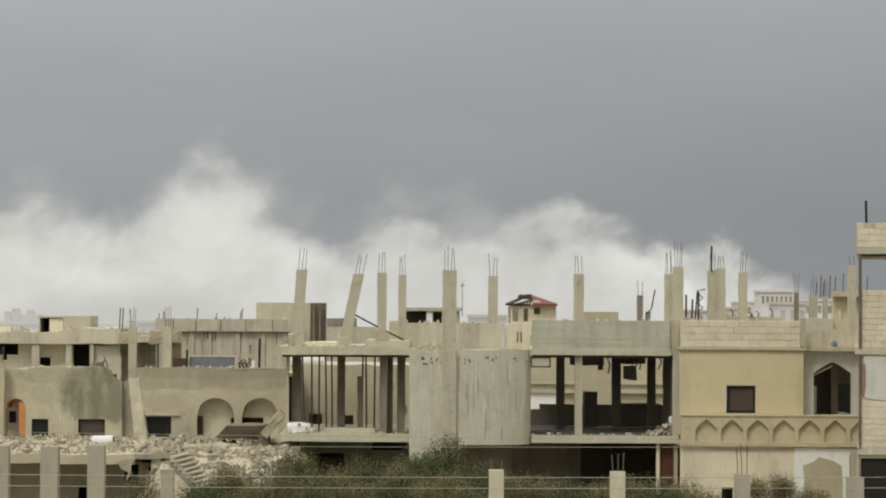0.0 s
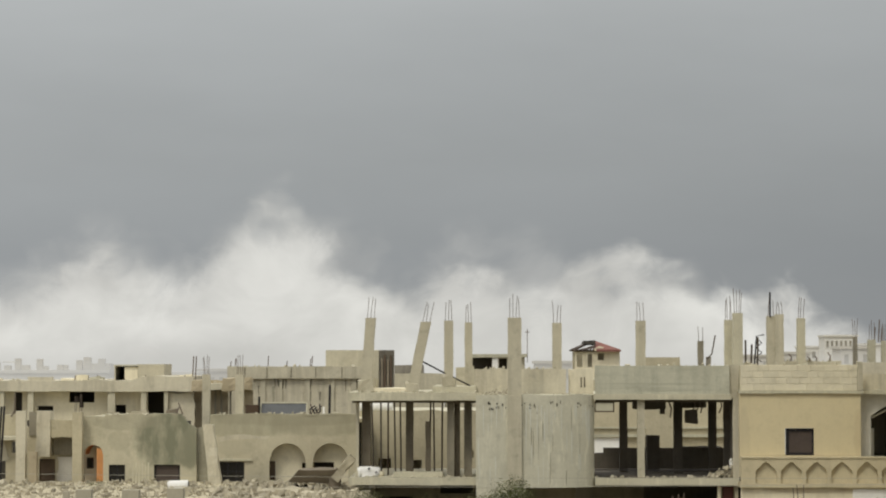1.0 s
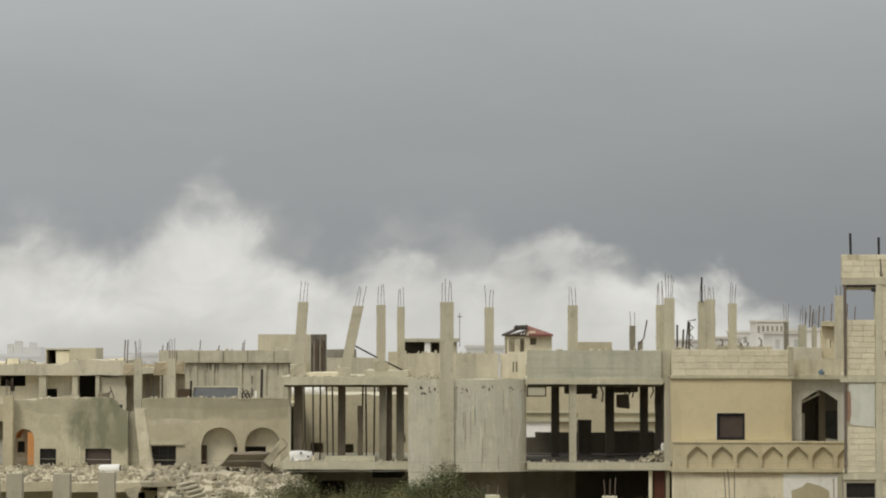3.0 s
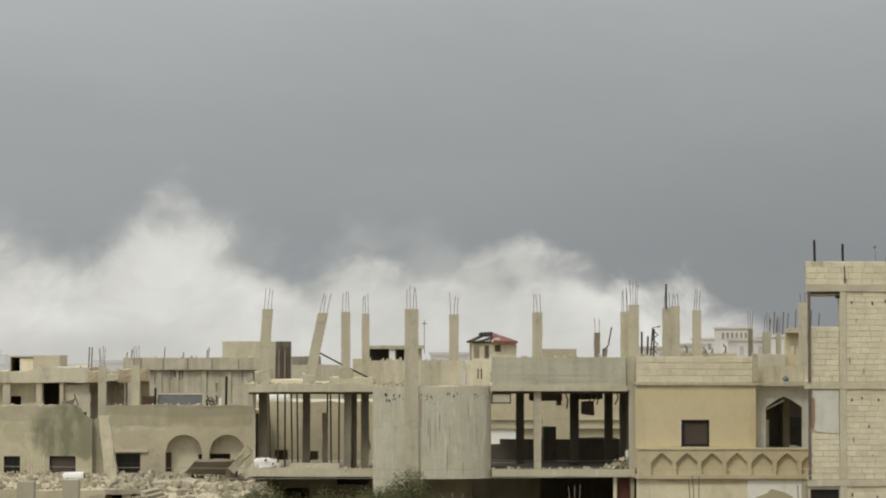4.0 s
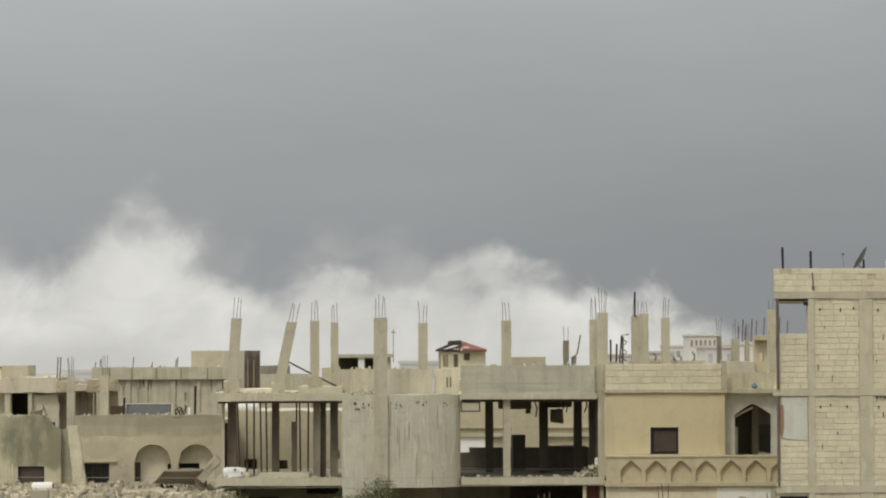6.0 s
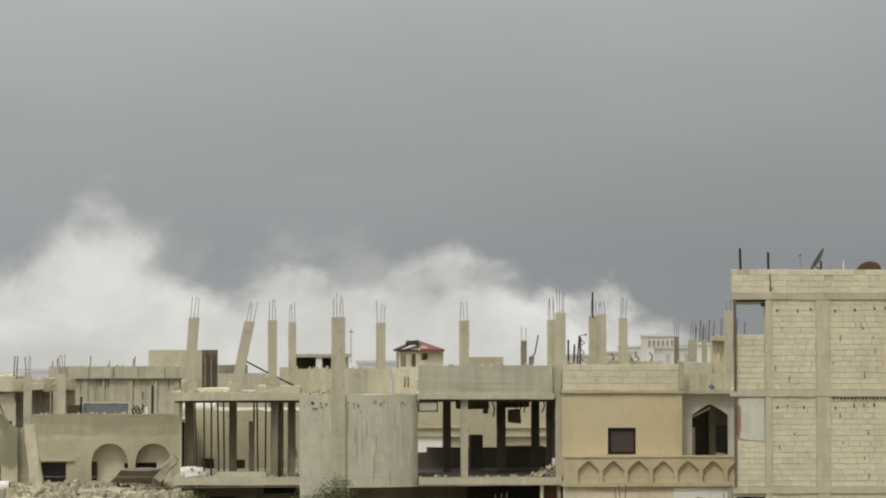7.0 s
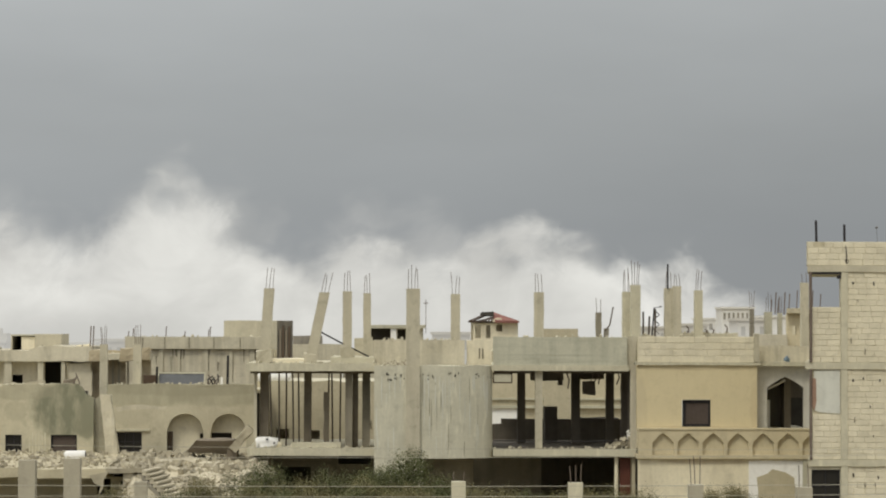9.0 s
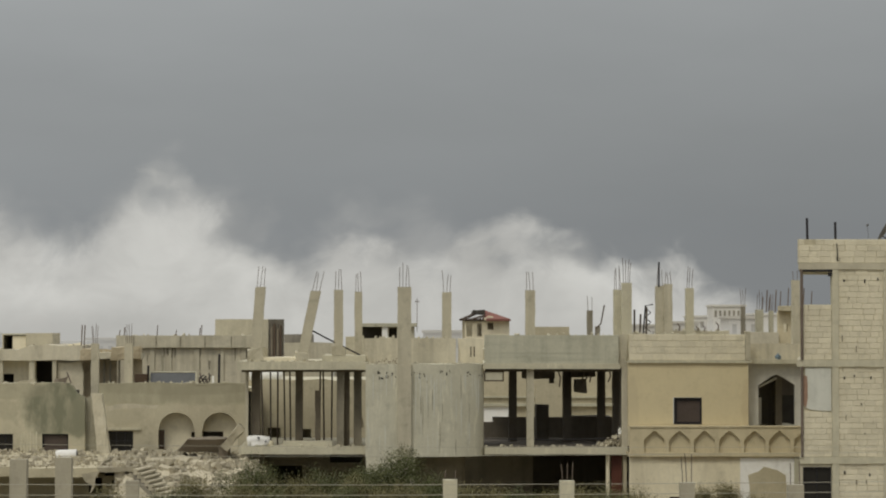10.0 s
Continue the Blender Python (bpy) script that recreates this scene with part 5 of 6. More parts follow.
for xa, xb, zt in ((-20.14, -19.56, 7.02), (-19.53, -18.97, 7.16), (-15.21, -14.89, 7.02), (-23.43, -23.00, 7.00)):
    part("roof_debris", worn(boxed((xa, xb, 131, 131.6, 6.87, zt)), 0.2, 0.1, xa), PLASTER_CREAM, back)
part("roof_debris", worn(boxed((-18.87, -18.31, 131, 132, 6.87, 7.10)), 0.25, 0.14, 84), CONCRETE_GREY, back)
part("roof_debris", worn(boxed((-14.63, -14.10, 131, 132, 6.94, 7.18)), 0.25, 0.14, 85), PLASTER_CREAM, back)
part("roof_debris", worn(boxed((-17.88, -17.30, 129.6, 130, 5.25, 5.43)), 0.2, 0.1, 86), RUBBLE, back)
part("roof_debris", worn(boxed((-16.72, -15.94, 129.6, 130, 5.25, 5.49)), 0.2, 0.1, 87), RUBBLE, back)
part("bent_sheet", worn(boxed((-15.17, -14.59, 129.7, 129.8, 5.25, 5.59)), 0.25, 0.2, 88), RUBBLE_BROWN, back)
column(back, -12.25, -12.25, 0.315, 120, 0.4, 4.98, 7.25, COLUMN_TAN, 4, 0.9, seed=31)
column(back, -11.54, -11.54, 0.362, 128, 0.4, 5.11, 7.20, COLUMN_TAN, 4, 0.9, seed=32)

# ---- front ruined house with arches ----
ruin = thing("ruined_house", (-11.55, 118, 0), "ruined tan house with arched openings and a broken slab", "house")
RY = 118.0

west = arch_fill(panel(-17.64, -12.46, 2.5, 5.50, RY, RY + 0.3, [(-17.23, -16.40, 2.5, 4.29), (-16.16, -15.47, 2.68, 3.46), (-14.25, -13.15, 2.68, 3.46)], step=0.16, top=None), -17.23, -16.40, 3.87, 4.29, RY, RY + 0.3, round_arch(4.29 - 3.87))
for v in west.verts:
    if v.co.x > -13.41:
        limit = 5.56 - 0.46 * min(1, max(0, (v.co.x + 12.98) / 0.22)) - 0.4 * max(0, v.co.x + 12.7) + 0.06 * noise.noise((v.co.x * 4, 2, 0))
        v.co.z = min(v.co.z, limit)
part("wall", west, PLASTER_DIRTY, ruin, "stained plaster wall")
part("wall_top", worn(panel(-16.33, -13.05, 5.48, 5.55, RY + 0.02, RY + 0.3, step=0.3, top=lambda x: 5.50 + 0.1 + 0.1 * noise.noise((x * 3, 1, 0))), 0.3, 0.05, 90), PLASTER_DIRTY, ruin)
part("wall", arch_fill(arch_fill(panel(-11.89, -5.68, 2.5, 5.55, RY, RY + 0.3, [(-11.51, -10.43, 2.75, 3.58), (-9.38, -7.85, 2.5, 4.36), (-7.54, -6.04, 2.5, 4.36)], step=0.4),
     -9.38, -7.85, 3.61, 4.36, RY, RY + 0.3, round_arch(4.36 - 3.61)), -7.54, -6.04, 3.61, 4.36, RY, RY + 0.3, round_arch(4.36 - 3.61)), RUIN_EAST, ruin, "plaster wall with two round arches")
part("wall_cap", worn(boxed((-11.89, -5.68, RY + 0.0, RY + 0.3, 5.53, 5.60)), 0.3, 0.05, 91), RUIN_EAST, ruin)
# dark render tone carries the shade strip beside the leaning column
part("broken_wall", panel(-13.32, -11.79, 2.5, 5.15, RY + 0.34, RY + 0.5, step=0.25, top=lambda x: 4.92 + 0.2 * noise.noise((x * 2.0, 9, 0))), RENDER_DARK, ruin)
part("roof", boxed((-17.6, -14.3, RY + 0.3, RY + 11, 5.24, 5.39)), PLASTER_DIRTY, ruin)
part("roof", boxed((-11.72, -5.35, RY + 0.3, RY + 11, 5.24, 5.39)), PLASTER_DIRTY, ruin)
part("porch_wall", panel(-9.72, -5.68, 2.5, 5.23, RY + 0.6, RY + 0.8, [(-8.04, -7.82, 3.30, 3.52), (-7.56, -6.69, 3.28, 3.54)]), PLASTER_CREAM, ruin)
# near-black walls stand in for the shade of the rooms behind
part("porch_back", boxed((-16.47, -13.1, RY + 3.6, RY + 3.8, 2.5, 5.23)), SOOT_AND_SHADE, ruin)
part("porch_back", boxed((-11.7, -5.68, RY + 3.6, RY + 3.8, 2.5, 5.23)), SOOT_AND_SHADE, ruin)
part("porch_door", boxed((-9.44, -9.17, RY + 0.53, RY + 0.58, 2.8, 3.59)), DOOR_BROWN, ruin)
part("lintel", worn(boxed((-11.55, -10.10, RY - 0.12, RY, 3.63, 3.72)), 0.4, 0.015, 92), CONCRETE, ruin)
part("plaster_scab", ragged([(-11.6, 4.62), (-10.6, 4.70), (-9.4, 4.68), (-9.5, 4.54), (-10.7, 4.50), (-11.5, 4.48)], RY - 0.001, 0.003, 21.0, 0.08), LONG_WALL, ruin)
window(ruin, -16.16, -15.47, 2.68, 3.46, RY + 0.12, 0.05, 1, 1, wood=STEEL_DARK)
window(ruin, -14.25, -13.15, 2.68, 3.46, RY + 0.12, 0.07, 0, 0, pane=SHUTTER, wood=STEEL_DARK)
window(ruin, -11.51, -10.43, 2.75, 3.58, RY + 0.14, 0.06, 2, 1, wood=STEEL_DARK)

# orange reveal inside the small arch
part("orange_reveal", boxed((-16.68, -16.40, RY + 0.05, RY + 1.6, 2.6, 4.15)), ORANGE, ruin, "orange painted reveal")
part("orange_head", arch_fill(bmesh.new(), -17.19, -16.40, 3.87, 4.34, RY + 0.3, RY + 1.5, round_arch(4.27 - 3.87)), ORANGE, ruin)
part("arch_back", panel(-17.40, -16.33, 2.5, 4.44, RY + 1.6, RY + 1.8, [(-17.33, -17.02, 3.23, 3.71)]), PLASTER_CREAM, ruin)
window(ruin, -17.33, -17.02, 3.23, 3.71, RY + 1.65, 0.05, 0, 0)
# west end: stepped walls, piers and doors
part("west_wall", panel(-22.48, -17.79, 2.5, 5.24, RY + 1.0, RY + 1.3, [(-19.26, -18.58, 2.5, 3.78), (-20.46, -20.24, 3.78, 4.21), (-21.16, -20.70, 2.5, 3.69)], step=0.5, top=lambda x: 5.29 + 0.3 * noise.cell((x * 0.6, 4, 0))), PLASTER_TAN, ruin)
# flat dark box painted as the shade of a recess
part("west_recess", boxed((-18.62, -17.78, RY + 0.85, RY + 0.98, 3.84, 4.63)), COLUMN_DARK, ruin)
part("west_ledge", worn(boxed((-18.67, -17.69, RY + 0.2, RY + 1.0, 4.60, 5.34)), 0.5, 0.05, 94), PLASTER_TAN, ruin)
part("west_mass", worn(boxed((-19.26, -18.68, RY + 0.1, RY + 1.0, 3.82, 5.72)), 0.3, 0.06, 131), LONG_WALL, ruin)
# dark panel in place of a shaded hollow beside the pier
part("dark_recess", boxed((-19.69, -19.26, RY + 0.9, RY + 0.97, 4.67, 5.67)), COLUMN_DARK, ruin)
part("slab_lip", worn(boxed((-22.29, -20.12, RY + 0.3, RY + 1.0, 4.48, 4.63)), 0.4, 0.05, 132), CONCRETE, ruin)
part("plaster_scab", ragged([(-21.39, 4.29), (-21.01, 4.44), (-20.62, 4.25), (-20.55, 3.58), (-20.91, 3.68), (-21.29, 3.53)], RY + 0.97, 0.03, 7.0, 0.3), LONG_WALL, ruin)
part("plaster_scab", ragged([(-18.50, 3.72), (-17.85, 3.75), (-17.83, 2.23), (-18.38, 2.23), (-18.47, 2.78), (-18.38, 3.25)], RY + 0.96, 0.03, 8.0, 0.1), PLASTER_GREY, ruin)
for pts in (((-20.12, 6.51), (-20.14, 5.76), (-20.28, 5.48)), ((-20.16, 5.69), (-19.93, 5.41), (-19.64, 5.27)), ((-13.30, 5.60), (-13.16, 5.93), (-13.21, 6.07)), ((-13.16, 5.93), (-13.04, 5.60))):
    part("bent_rebar", bar([(a, 117.9, b) for a, b in pts], 0.03, 5), RUST, ruin)
part("door", boxed((-19.26, -18.58, RY + 1.1, RY + 1.16, 2.5, 3.78)), DOOR_BROWN, ruin, "brown timber door")
# shade of the west rooms put into this wall's near-black tone
part("west_inner", boxed((-22.48, -17.79, RY + 4, RY + 4.2, 2.5, 5.24)), SOOT_AND_SHADE, ruin)
column(ruin, -17.42, -17.42, 0.402, 117.6, 0.4, 2.5, 5.69, PLASTER_TAN, 4, 0.7, seed=33)
column(ruin, -19.73, -19.73, 0.402, 117.2, 0.4, 2.5, 5.74, LONG_WALL, 0, 0.7, seed=34)
column(ruin, -19.19, -19.19, 0.331, 117.0, 0.4, 2.5, 4.04, PLASTER_BROWN, 0, 0.7, seed=35)
for x, z in ((-20.57, 5.93), (-20.45, 5.93)):
    part("leaning_bar", bar([(x - 0.2, 117.2, 2.5), (x, 117.2, z)], 0.05, 6), STEEL_DARK, ruin)
for k in range(6):
    part("rebar", bar([(-15.05 + k * 0.13, 117.3, 2.6), (-15.05 + k * 0.13, 117.3, 3.48 + 0.1 * (k % 2))], 0.03, 5), CONCRETE, ruin)
lean_bm = worn(boxed((-0.24, 0.24, 116.2, 116.65, 2.6, 5.20)), 0.25, 0.06, 130, 2.2)
for v in lean_bm.verts:
    f = (v.co.z - 2.6) / (5.20 - 2.6)
    v.co.x = v.co.x * (1.08 - 0.16 * f) - 11.48 - 0.31 * f
part("leaning_column", lean_bm, LONG_WALL, ruin, "leaning column stripped of its plaster")
# things on the roof terrace
sp = thing("solar_panel", (-9.01, 121, 5.46), "tilted blue-grey solar panel on the roof", "panel")
sb = boxed((-9.96, -8.03, 120.8, 120.86, 5.37, 6.05))
bmesh.ops.rotate(sb, verts=sb.verts, cent=(0, 120.8, 5.37), matrix=Matrix.Rotation(radians(-25), 3, "X"))
part("panel_face", sb, PANEL_BLUE, sp)
fb = boxed((-10.01, -9.96, 120.77, 120.9, 5.37, 6.07), (-8.03, -7.98, 120.77, 120.9, 5.37, 6.07), (-10.01, -7.98, 120.77, 120.9, 6.05, 6.10))
bmesh.ops.rotate(fb, verts=fb.verts, cent=(0, 120.8, 5.37), matrix=Matrix.Rotation(radians(-25), 3, "X"))
part("panel_frame", fb, CONCRETE_GREY, sp)
bx = thing("metal_box", (-10.30, 121, 5.46), "dark brown metal box with a short pipe", "box")
part("box_body", worn(boxed((-10.62, -10.06, 120.6, 121.2, 5.46, 5.93)), 0.3, 0.02, 95), TIMBER_DARK, bx)
part("pipe", bar([(-10.06, 120.8, 5.46), (-10.04, 120.8, 6.29)], 0.05, 6), STEEL_DARK, bx)
clutter = thing("roof_scrap", (-7.75, 121, 5.46), "tangled dark scrap metal beside the solar panel", "scrap")
for k in range(9):
    x = -7.86 + 0.05 * k
    part("scrap_bar", bar([(x, 121.0, 5.42), (x + 0.12 * math.sin(k * 2.1), 120.9, 5.62 + 0.06 * (k % 3)), (x + 0.2 * math.sin(k * 1.3), 121.1, 5.75 + 0.07 * (k % 4))], 0.03, 5), STEEL_DARK if k % 3 else RUST, clutter)
white_post = thing("short_post", (-7.27, 121, 5.46), "short white post on the roof edge", "post")
part("shaft", worn(boxed((-7.31, -7.22, 120.9, 121.0, 5.40, 5.85)), 0.2, 0.01, 5), PLASTIC_WHITE, white_post)
post = thing("roof_post", (-7.02, 121, 5.46), "thin dark steel post on the roof", "post")
part("shaft", bar([(-7.02, 121, 5.46), (-7.00, 121, 6.78)], 0.055, 6), STEEL_DARK, post)

# ---- lower storey of the ruin and its rubble ----
part("lower_slab", worn(panel(-19.86, -10.50, 2.4, 2.74, 104, 118.6, step=0.4, top=lambda x: 2.74 + 0.06 * noise.noise((x * 2, 3, 0))), 0.6, 0.05, 100), PLASTER_TAN, ruin, "broken concrete slab edge")
part("slab_flap", ragged([(-11.1, 2.55), (-10.45, 2.6), (-10.5, 2.3), (-10.62, 2.0), (-10.78, 1.75), (-10.72, 2.1), (-10.95, 2.3)], 104.1, 0.18, 9.0, 0.14), RUBBLE, ruin)
part("slab_edge", worn(boxed((-10.52, -9.10, 104.0, 117, 2.60, 2.77)), 0.35, 0.05, 103), RUBBLE, ruin)
part("stub_post", worn(boxed((-9.88, -9.53, 104.2, 104.5, 0, 2.62)), 0.4, 0.03, 104), LONG_WALL, ruin)
part("stub_post", worn(boxed((-9.35, -9.20, 104.2, 104.4, 0, 2.62)), 0.4, 0.03, 105), COLUMN_TAN, ruin)
part("lower_wall", panel(-20.24, -10.59, -0.4, 2.4, 107.4, 107.65, [(-17.02, -16.25, 0.2, 1.43), (-12.91, -12.35, 0.2, 1.35), (-11.19, -10.38, 1.6, 2.2)], step=0.6), PLASTER_DIRTY, ruin)
# near-black wall painted as the shade under the broken slab
part("lower_back", boxed((-20.24, -9.73, 110, 110.2, -0.4, 2.4)), SOOT_AND_SHADE, ruin)
part("lower_wall", panel(-10.49, -9.18, -0.4, 2.36, 105.6, 105.8, [(-10.15, -9.64, 1.6, 2.2)], step=0.5), PLASTER_DIRTY, ruin)

# fallen stair
flight = thing("fallen_stair", (-8.33, 100, 0.5), "broken concrete stair flight fallen over rubble", "stair")
across, down = Vector((0.46, 0.40, 0.10)), Vector((0.150, -0.20, -0.130))


def skew(corner, a, b, c):
    """A block on three edges that need not be square to each other."""
    bm = bmesh.new()
    for v in box(bm, 0, 1, 0, 1, 0, 1):
        v.co = Vector(corner) + a * v.co.x + b * v.co.y + c * v.co.z
    bmesh.ops.recalc_face_normals(bm, faces=bm.faces)
    return bm


for k in range(8):
    c = Vector((-8.90, 100.9, 2.86)) + down * k
    part("step", worn(skew(c - Vector((0.02, -0.0, 0.06)), Vector((0.20, -0.27, -0.01)), across * (1.15 - 0.03 * k), Vector((0, 0, 0.06))), 0.3, 0.025, k), RUBBLE, flight)
    part("riser", skew(c - Vector((0, 0, 0.20)), Vector((0.15, -0.19, -0.01)), across * (1.1 - 0.03 * k), Vector((0, 0, 0.14))), RUBBLE, flight)
# shade under the flight put into the slab's dark tone
part("stair_slab", worn(skew((-8.93, 100.95, 2.50), down * 8.3, across * 1.05, Vector((0, 0, 0.2))), 0.4, 0.03, 97), COLUMN_DARK, flight)


def mound(x, y):
    """Height of the rubble bank in front of the ruin."""
    s = min(1.0, max(0.0, (y - 96.5) / 8.0))
    e = min(1.0, max(0.0, (x + 11.0) / 1.5)) * min(1.0, max(0.0, (-3.6 - x) / 1.2))
    if y < 103 and -10.2 < x < -7.6:
        s *= 0.45
    return -0.3 + (2.95 * s ** 0.8) * e + 0.22 * noise.noise((x * 1.1, y * 0.9, 0)) * e


mb = bmesh.new()
mg = [[mb.verts.new((x, y, mound(x, y) - (0 if 0 < i < 36 else 0.3))) for i, x in enumerate([-11.5 + 0.25 * k for k in range(37)])] for y in [96 + 0.5 * k for k in range(44)]]
for a, b in zip(mg, mg[1:]):
    for i in range(36):
        mb.faces.new((a[i], a[i + 1], b[i + 1], b[i]))
tagged(part("rubble_bank", mb, RUBBLE, smooth=False), "bank of broken concrete and dust", "rubble", kind="stuff")


def chunk(bm, c, size, rnd):
    """A broken lump of concrete: a cut and twisted block."""
    turn = Euler((rnd.uniform(0, 6), rnd.uniform(0, 6), rnd.uniform(0, 6))).to_matrix()
    sx, sy, sz = size * rnd.uniform(0.6, 1.5), size * rnd.uniform(0.5, 1.1), size * rnd.uniform(0.25, 0.7)
    v = box(bm, -sx, sx, -sy, sy, -sz, sz)
    for w in v:
        w.co = Vector(c) + turn @ (w.co * rnd.uniform(0.65, 1.2))


rnd = random.Random(21)
cb = bmesh.new()
for k in range(3600):
    x, y = rnd.uniform(-11, -4.2), rnd.uniform(97, 116.5)
    chunk(cb, (x, y, mound(x, y) + 0.02), 0.026 + 0.17 * rnd.random() ** 5, rnd)
for k in range(420):
    x, y = rnd.uniform(-10.5, -9.05), rnd.uniform(104.1, 116.5)
    chunk(cb, (x, y, 2.79), 0.03 + 0.13 * rnd.random() ** 3, rnd)
for k in range(1500):
    x, y = rnd.uniform(-20.40, -10.57), rnd.uniform(104.1, 117.6)
    chunk(cb, (x, y, 2.76), 0.022 + 0.12 * rnd.random() ** 5, rnd)
tagged(part("rubble", cb, RUBBLE), "loose broken concrete and block rubble", "rubble", kind="stuff")

eb = bmesh.new()
for xa, xb, y, z, count in ((-5.61, -0.62, Y0 + 0.1, 6.60, 70), (-0.62, 0.62, Y0 - 0.7, 6.52, 30), (1.20, 3.25, Y0 - 0.5, 6.52, 26), (-0.60, 2.91, Y0 + 1.1, 7.51, 40), (4.09, 9.30, Y0 + 0.1, 7.65, 34), (9.70, 14.42, YF + 0.14, 7.69, 34),
                            (-5.56, -0.65, Y0 + 0.25, 3.26, 90), (4.09, 9.26, Y0 + 0.2, 3.26, 60), (14.71, 16.55, YF + 0.9, 7.29, 18), (-23.77, -14.04, 130.5, 6.90, 80), (-16.21, -13.41, RY + 0.1, 5.55, 40),
                            (-11.84, -5.73, RY + 0.1, 5.60, 60), (-12.95, -6.25, 138, 7.53, 30), (11.48, 13.71, YF + 3.1, 7.82, 40), (-13.17, -11.15, 130.4, 6.77, 24), (9.81, 10.59, YF + 1.6, 7.69, 20)):
    for k in range(count):
        chunk(eb, (rnd.uniform(xa, xb), y + rnd.uniform(-0.06, 0.12), z + 0.015), 0.015 + 0.07 * rnd.random() ** 4, rnd)
tagged(part("concrete_crumbs", eb, COLUMN_TAN), "crumbs of broken concrete along roofs and ledges", "rubble", kind="stuff")

slab = thing("fallen_slab", (-7.22, 113, 2.6), "brown fallen concrete slab on rubble", "slab")
fs = boxed((-8.14, -6.26, 111.6, 113.8, 2.93, 3.50))
for v in fs.verts:
    if v.co.y < 112.5 and v.co.z < 3.22:
        v.co.y += 0.45
    if v.co.x < -7.86 and v.co.z > 3.22:
        v.co.x += 0.45
    if v.co.x < -7.86 and v.co.z < 3.22:
        v.co.z += 0.05
part("slab_body", worn(fs, 0.3, 0.07, 110), RUBBLE_BROWN, slab)
part("slab_side", worn(boxed((-6.54, -6.08, 111.9, 112.6, 2.77, 3.31)), 0.25, 0.12, 111), RUBBLE_BROWN, slab)
tilted = thing("tilted_slab", (-5.89, 112, 2.6), "pale broken slab piece leaning upright", "slab")
ts = boxed((-0.16, 0.16, 111.6, 112.2, -0.6, 0.55))
bmesh.ops.rotate(ts, verts=ts.verts, cent=(0, 112, 0), matrix=Matrix.Rotation(radians(40), 3, "Y"))
bmesh.ops.translate(ts, verts=ts.verts, vec=(-5.89, 0, 3.58))
part("slab_body", worn(ts, 0.2, 0.06, 112, 2.5), RUBBLE, tilted)
flat = thing("flat_slab", (-8.47, 109, 2.4), "thin broken slab lying on rubble", "slab")
part("slab_body", worn(boxed((-9.30, -7.67, 108.5, 110, 2.71, 2.82)), 0.35, 0.07, 113), RUBBLE, flat)
roll = thing("white_drum", (-12.51, 112, 2.7), "white metal drum lying on the broken slab", "drum")
part("drum_body", bar([(-12.94, 112, 2.82), (-12.89, 112, 2.84), (-12.14, 112, 2.86)], [0.16, 0.22, 0.22], 14), PLASTIC_WHITE, roll, smooth=False)
# near-black disc painted as the shade inside the open end
part("drum_mouth", bar([(-12.14, 112, 2.86), (-12.12, 112, 2.86)], 0.19, 14), SOOT_AND_SHADE, roll)
sack = thing("white_sack", (-4.83, Y0 + 0.4, 3.26), "crumpled white plastic sack lying on the slab edge", "sack")
sk = bmesh.new()
bmesh.ops.create_icosphere(sk, subdivisions=3, radius=1.0)
for v in sk.verts:
    p = v.co.copy()
    p = Vector([math.copysign(abs(c) ** 0.38, c) for c in p])
    v.co = Vector((-4.83 + p.x * 0.45, Y0 + 0.5 + p.y * 0.25, 3.47 + p.z * 0.2 * (1 - 0.12 * p.x))) + noise.noise_vector(v.co * 2.6) * 0.085
part("sack_body", sk, PLASTIC_WHITE, sack, smooth=True)
lump = bmesh.new()
bmesh.ops.create_icosphere(lump, subdivisions=2, radius=1.0)
for v in lump.verts:
    v.co = Vector((-4.45 + v.co.x * 0.2, Y0 + 0.5 + v.co.y * 0.2, 3.37 + v.co.z * 0.16)) + noise.noise_vector(v.co * 2.5) * 0.06
part("sack_end", lump, PLASTER_CREAM, sack)
for x, z, r in ((-4.82, 3.60, 0.05), (-4.55, 3.46, 0.04)):
    part("sack_print", ragged([(x - r, z - r), (x + r, z - r * 0.7), (x + r * 0.8, z + r), (x - r, z + r * 0.6)], Y0 + 0.20, 0.02, x, 0.03), PANEL_BLUE, sack, "faded dark print")
heap = thing("debris_heap", (9.2, Y0 + 0.5, 3.26), "heap of broken blocks against the end wall", "rubble")
hp = bmesh.new()
for k in range(90):
    f = rnd.random() ** 0.7
    chunk(hp, (8.62 + 0.88 * f, Y0 + rnd.uniform(0.15, 0.9), 3.28 + rnd.random() * 0.48 * f), 0.04 + 0.07 * rnd.random(), rnd)
part("broken_blocks", hp, RUBBLE, heap)
wb = bmesh.new()
for k in range(9):
    chunk(wb, (9.42 + rnd.uniform(-0.05, 0.05), Y0 + 0.3, 3.55 + 0.05 * k), 0.05, rnd)
part("plaster_lumps", wb, PLASTER_WHITE, heap, "white plaster lumps")
bag = thing("blue_bag", (15.62, YF + 0.6, 6.71), "torn blue plastic bag on the ledge", "bag")
bgm = bmesh.new()
bmesh.ops.create_icosphere(bgm, subdivisions=2, radius=1.0)
for v in bgm.verts:
    v.co = Vector((15.62 + v.co.x * 0.09 * (1 - v.co.z), YF + 0.6 + v.co.y * 0.08, 6.83 + v.co.z * 0.11)) + noise.noise_vector(v.co * 3) * 0.1
part("bag_body", bgm, PLASTIC_BLUE, bag)

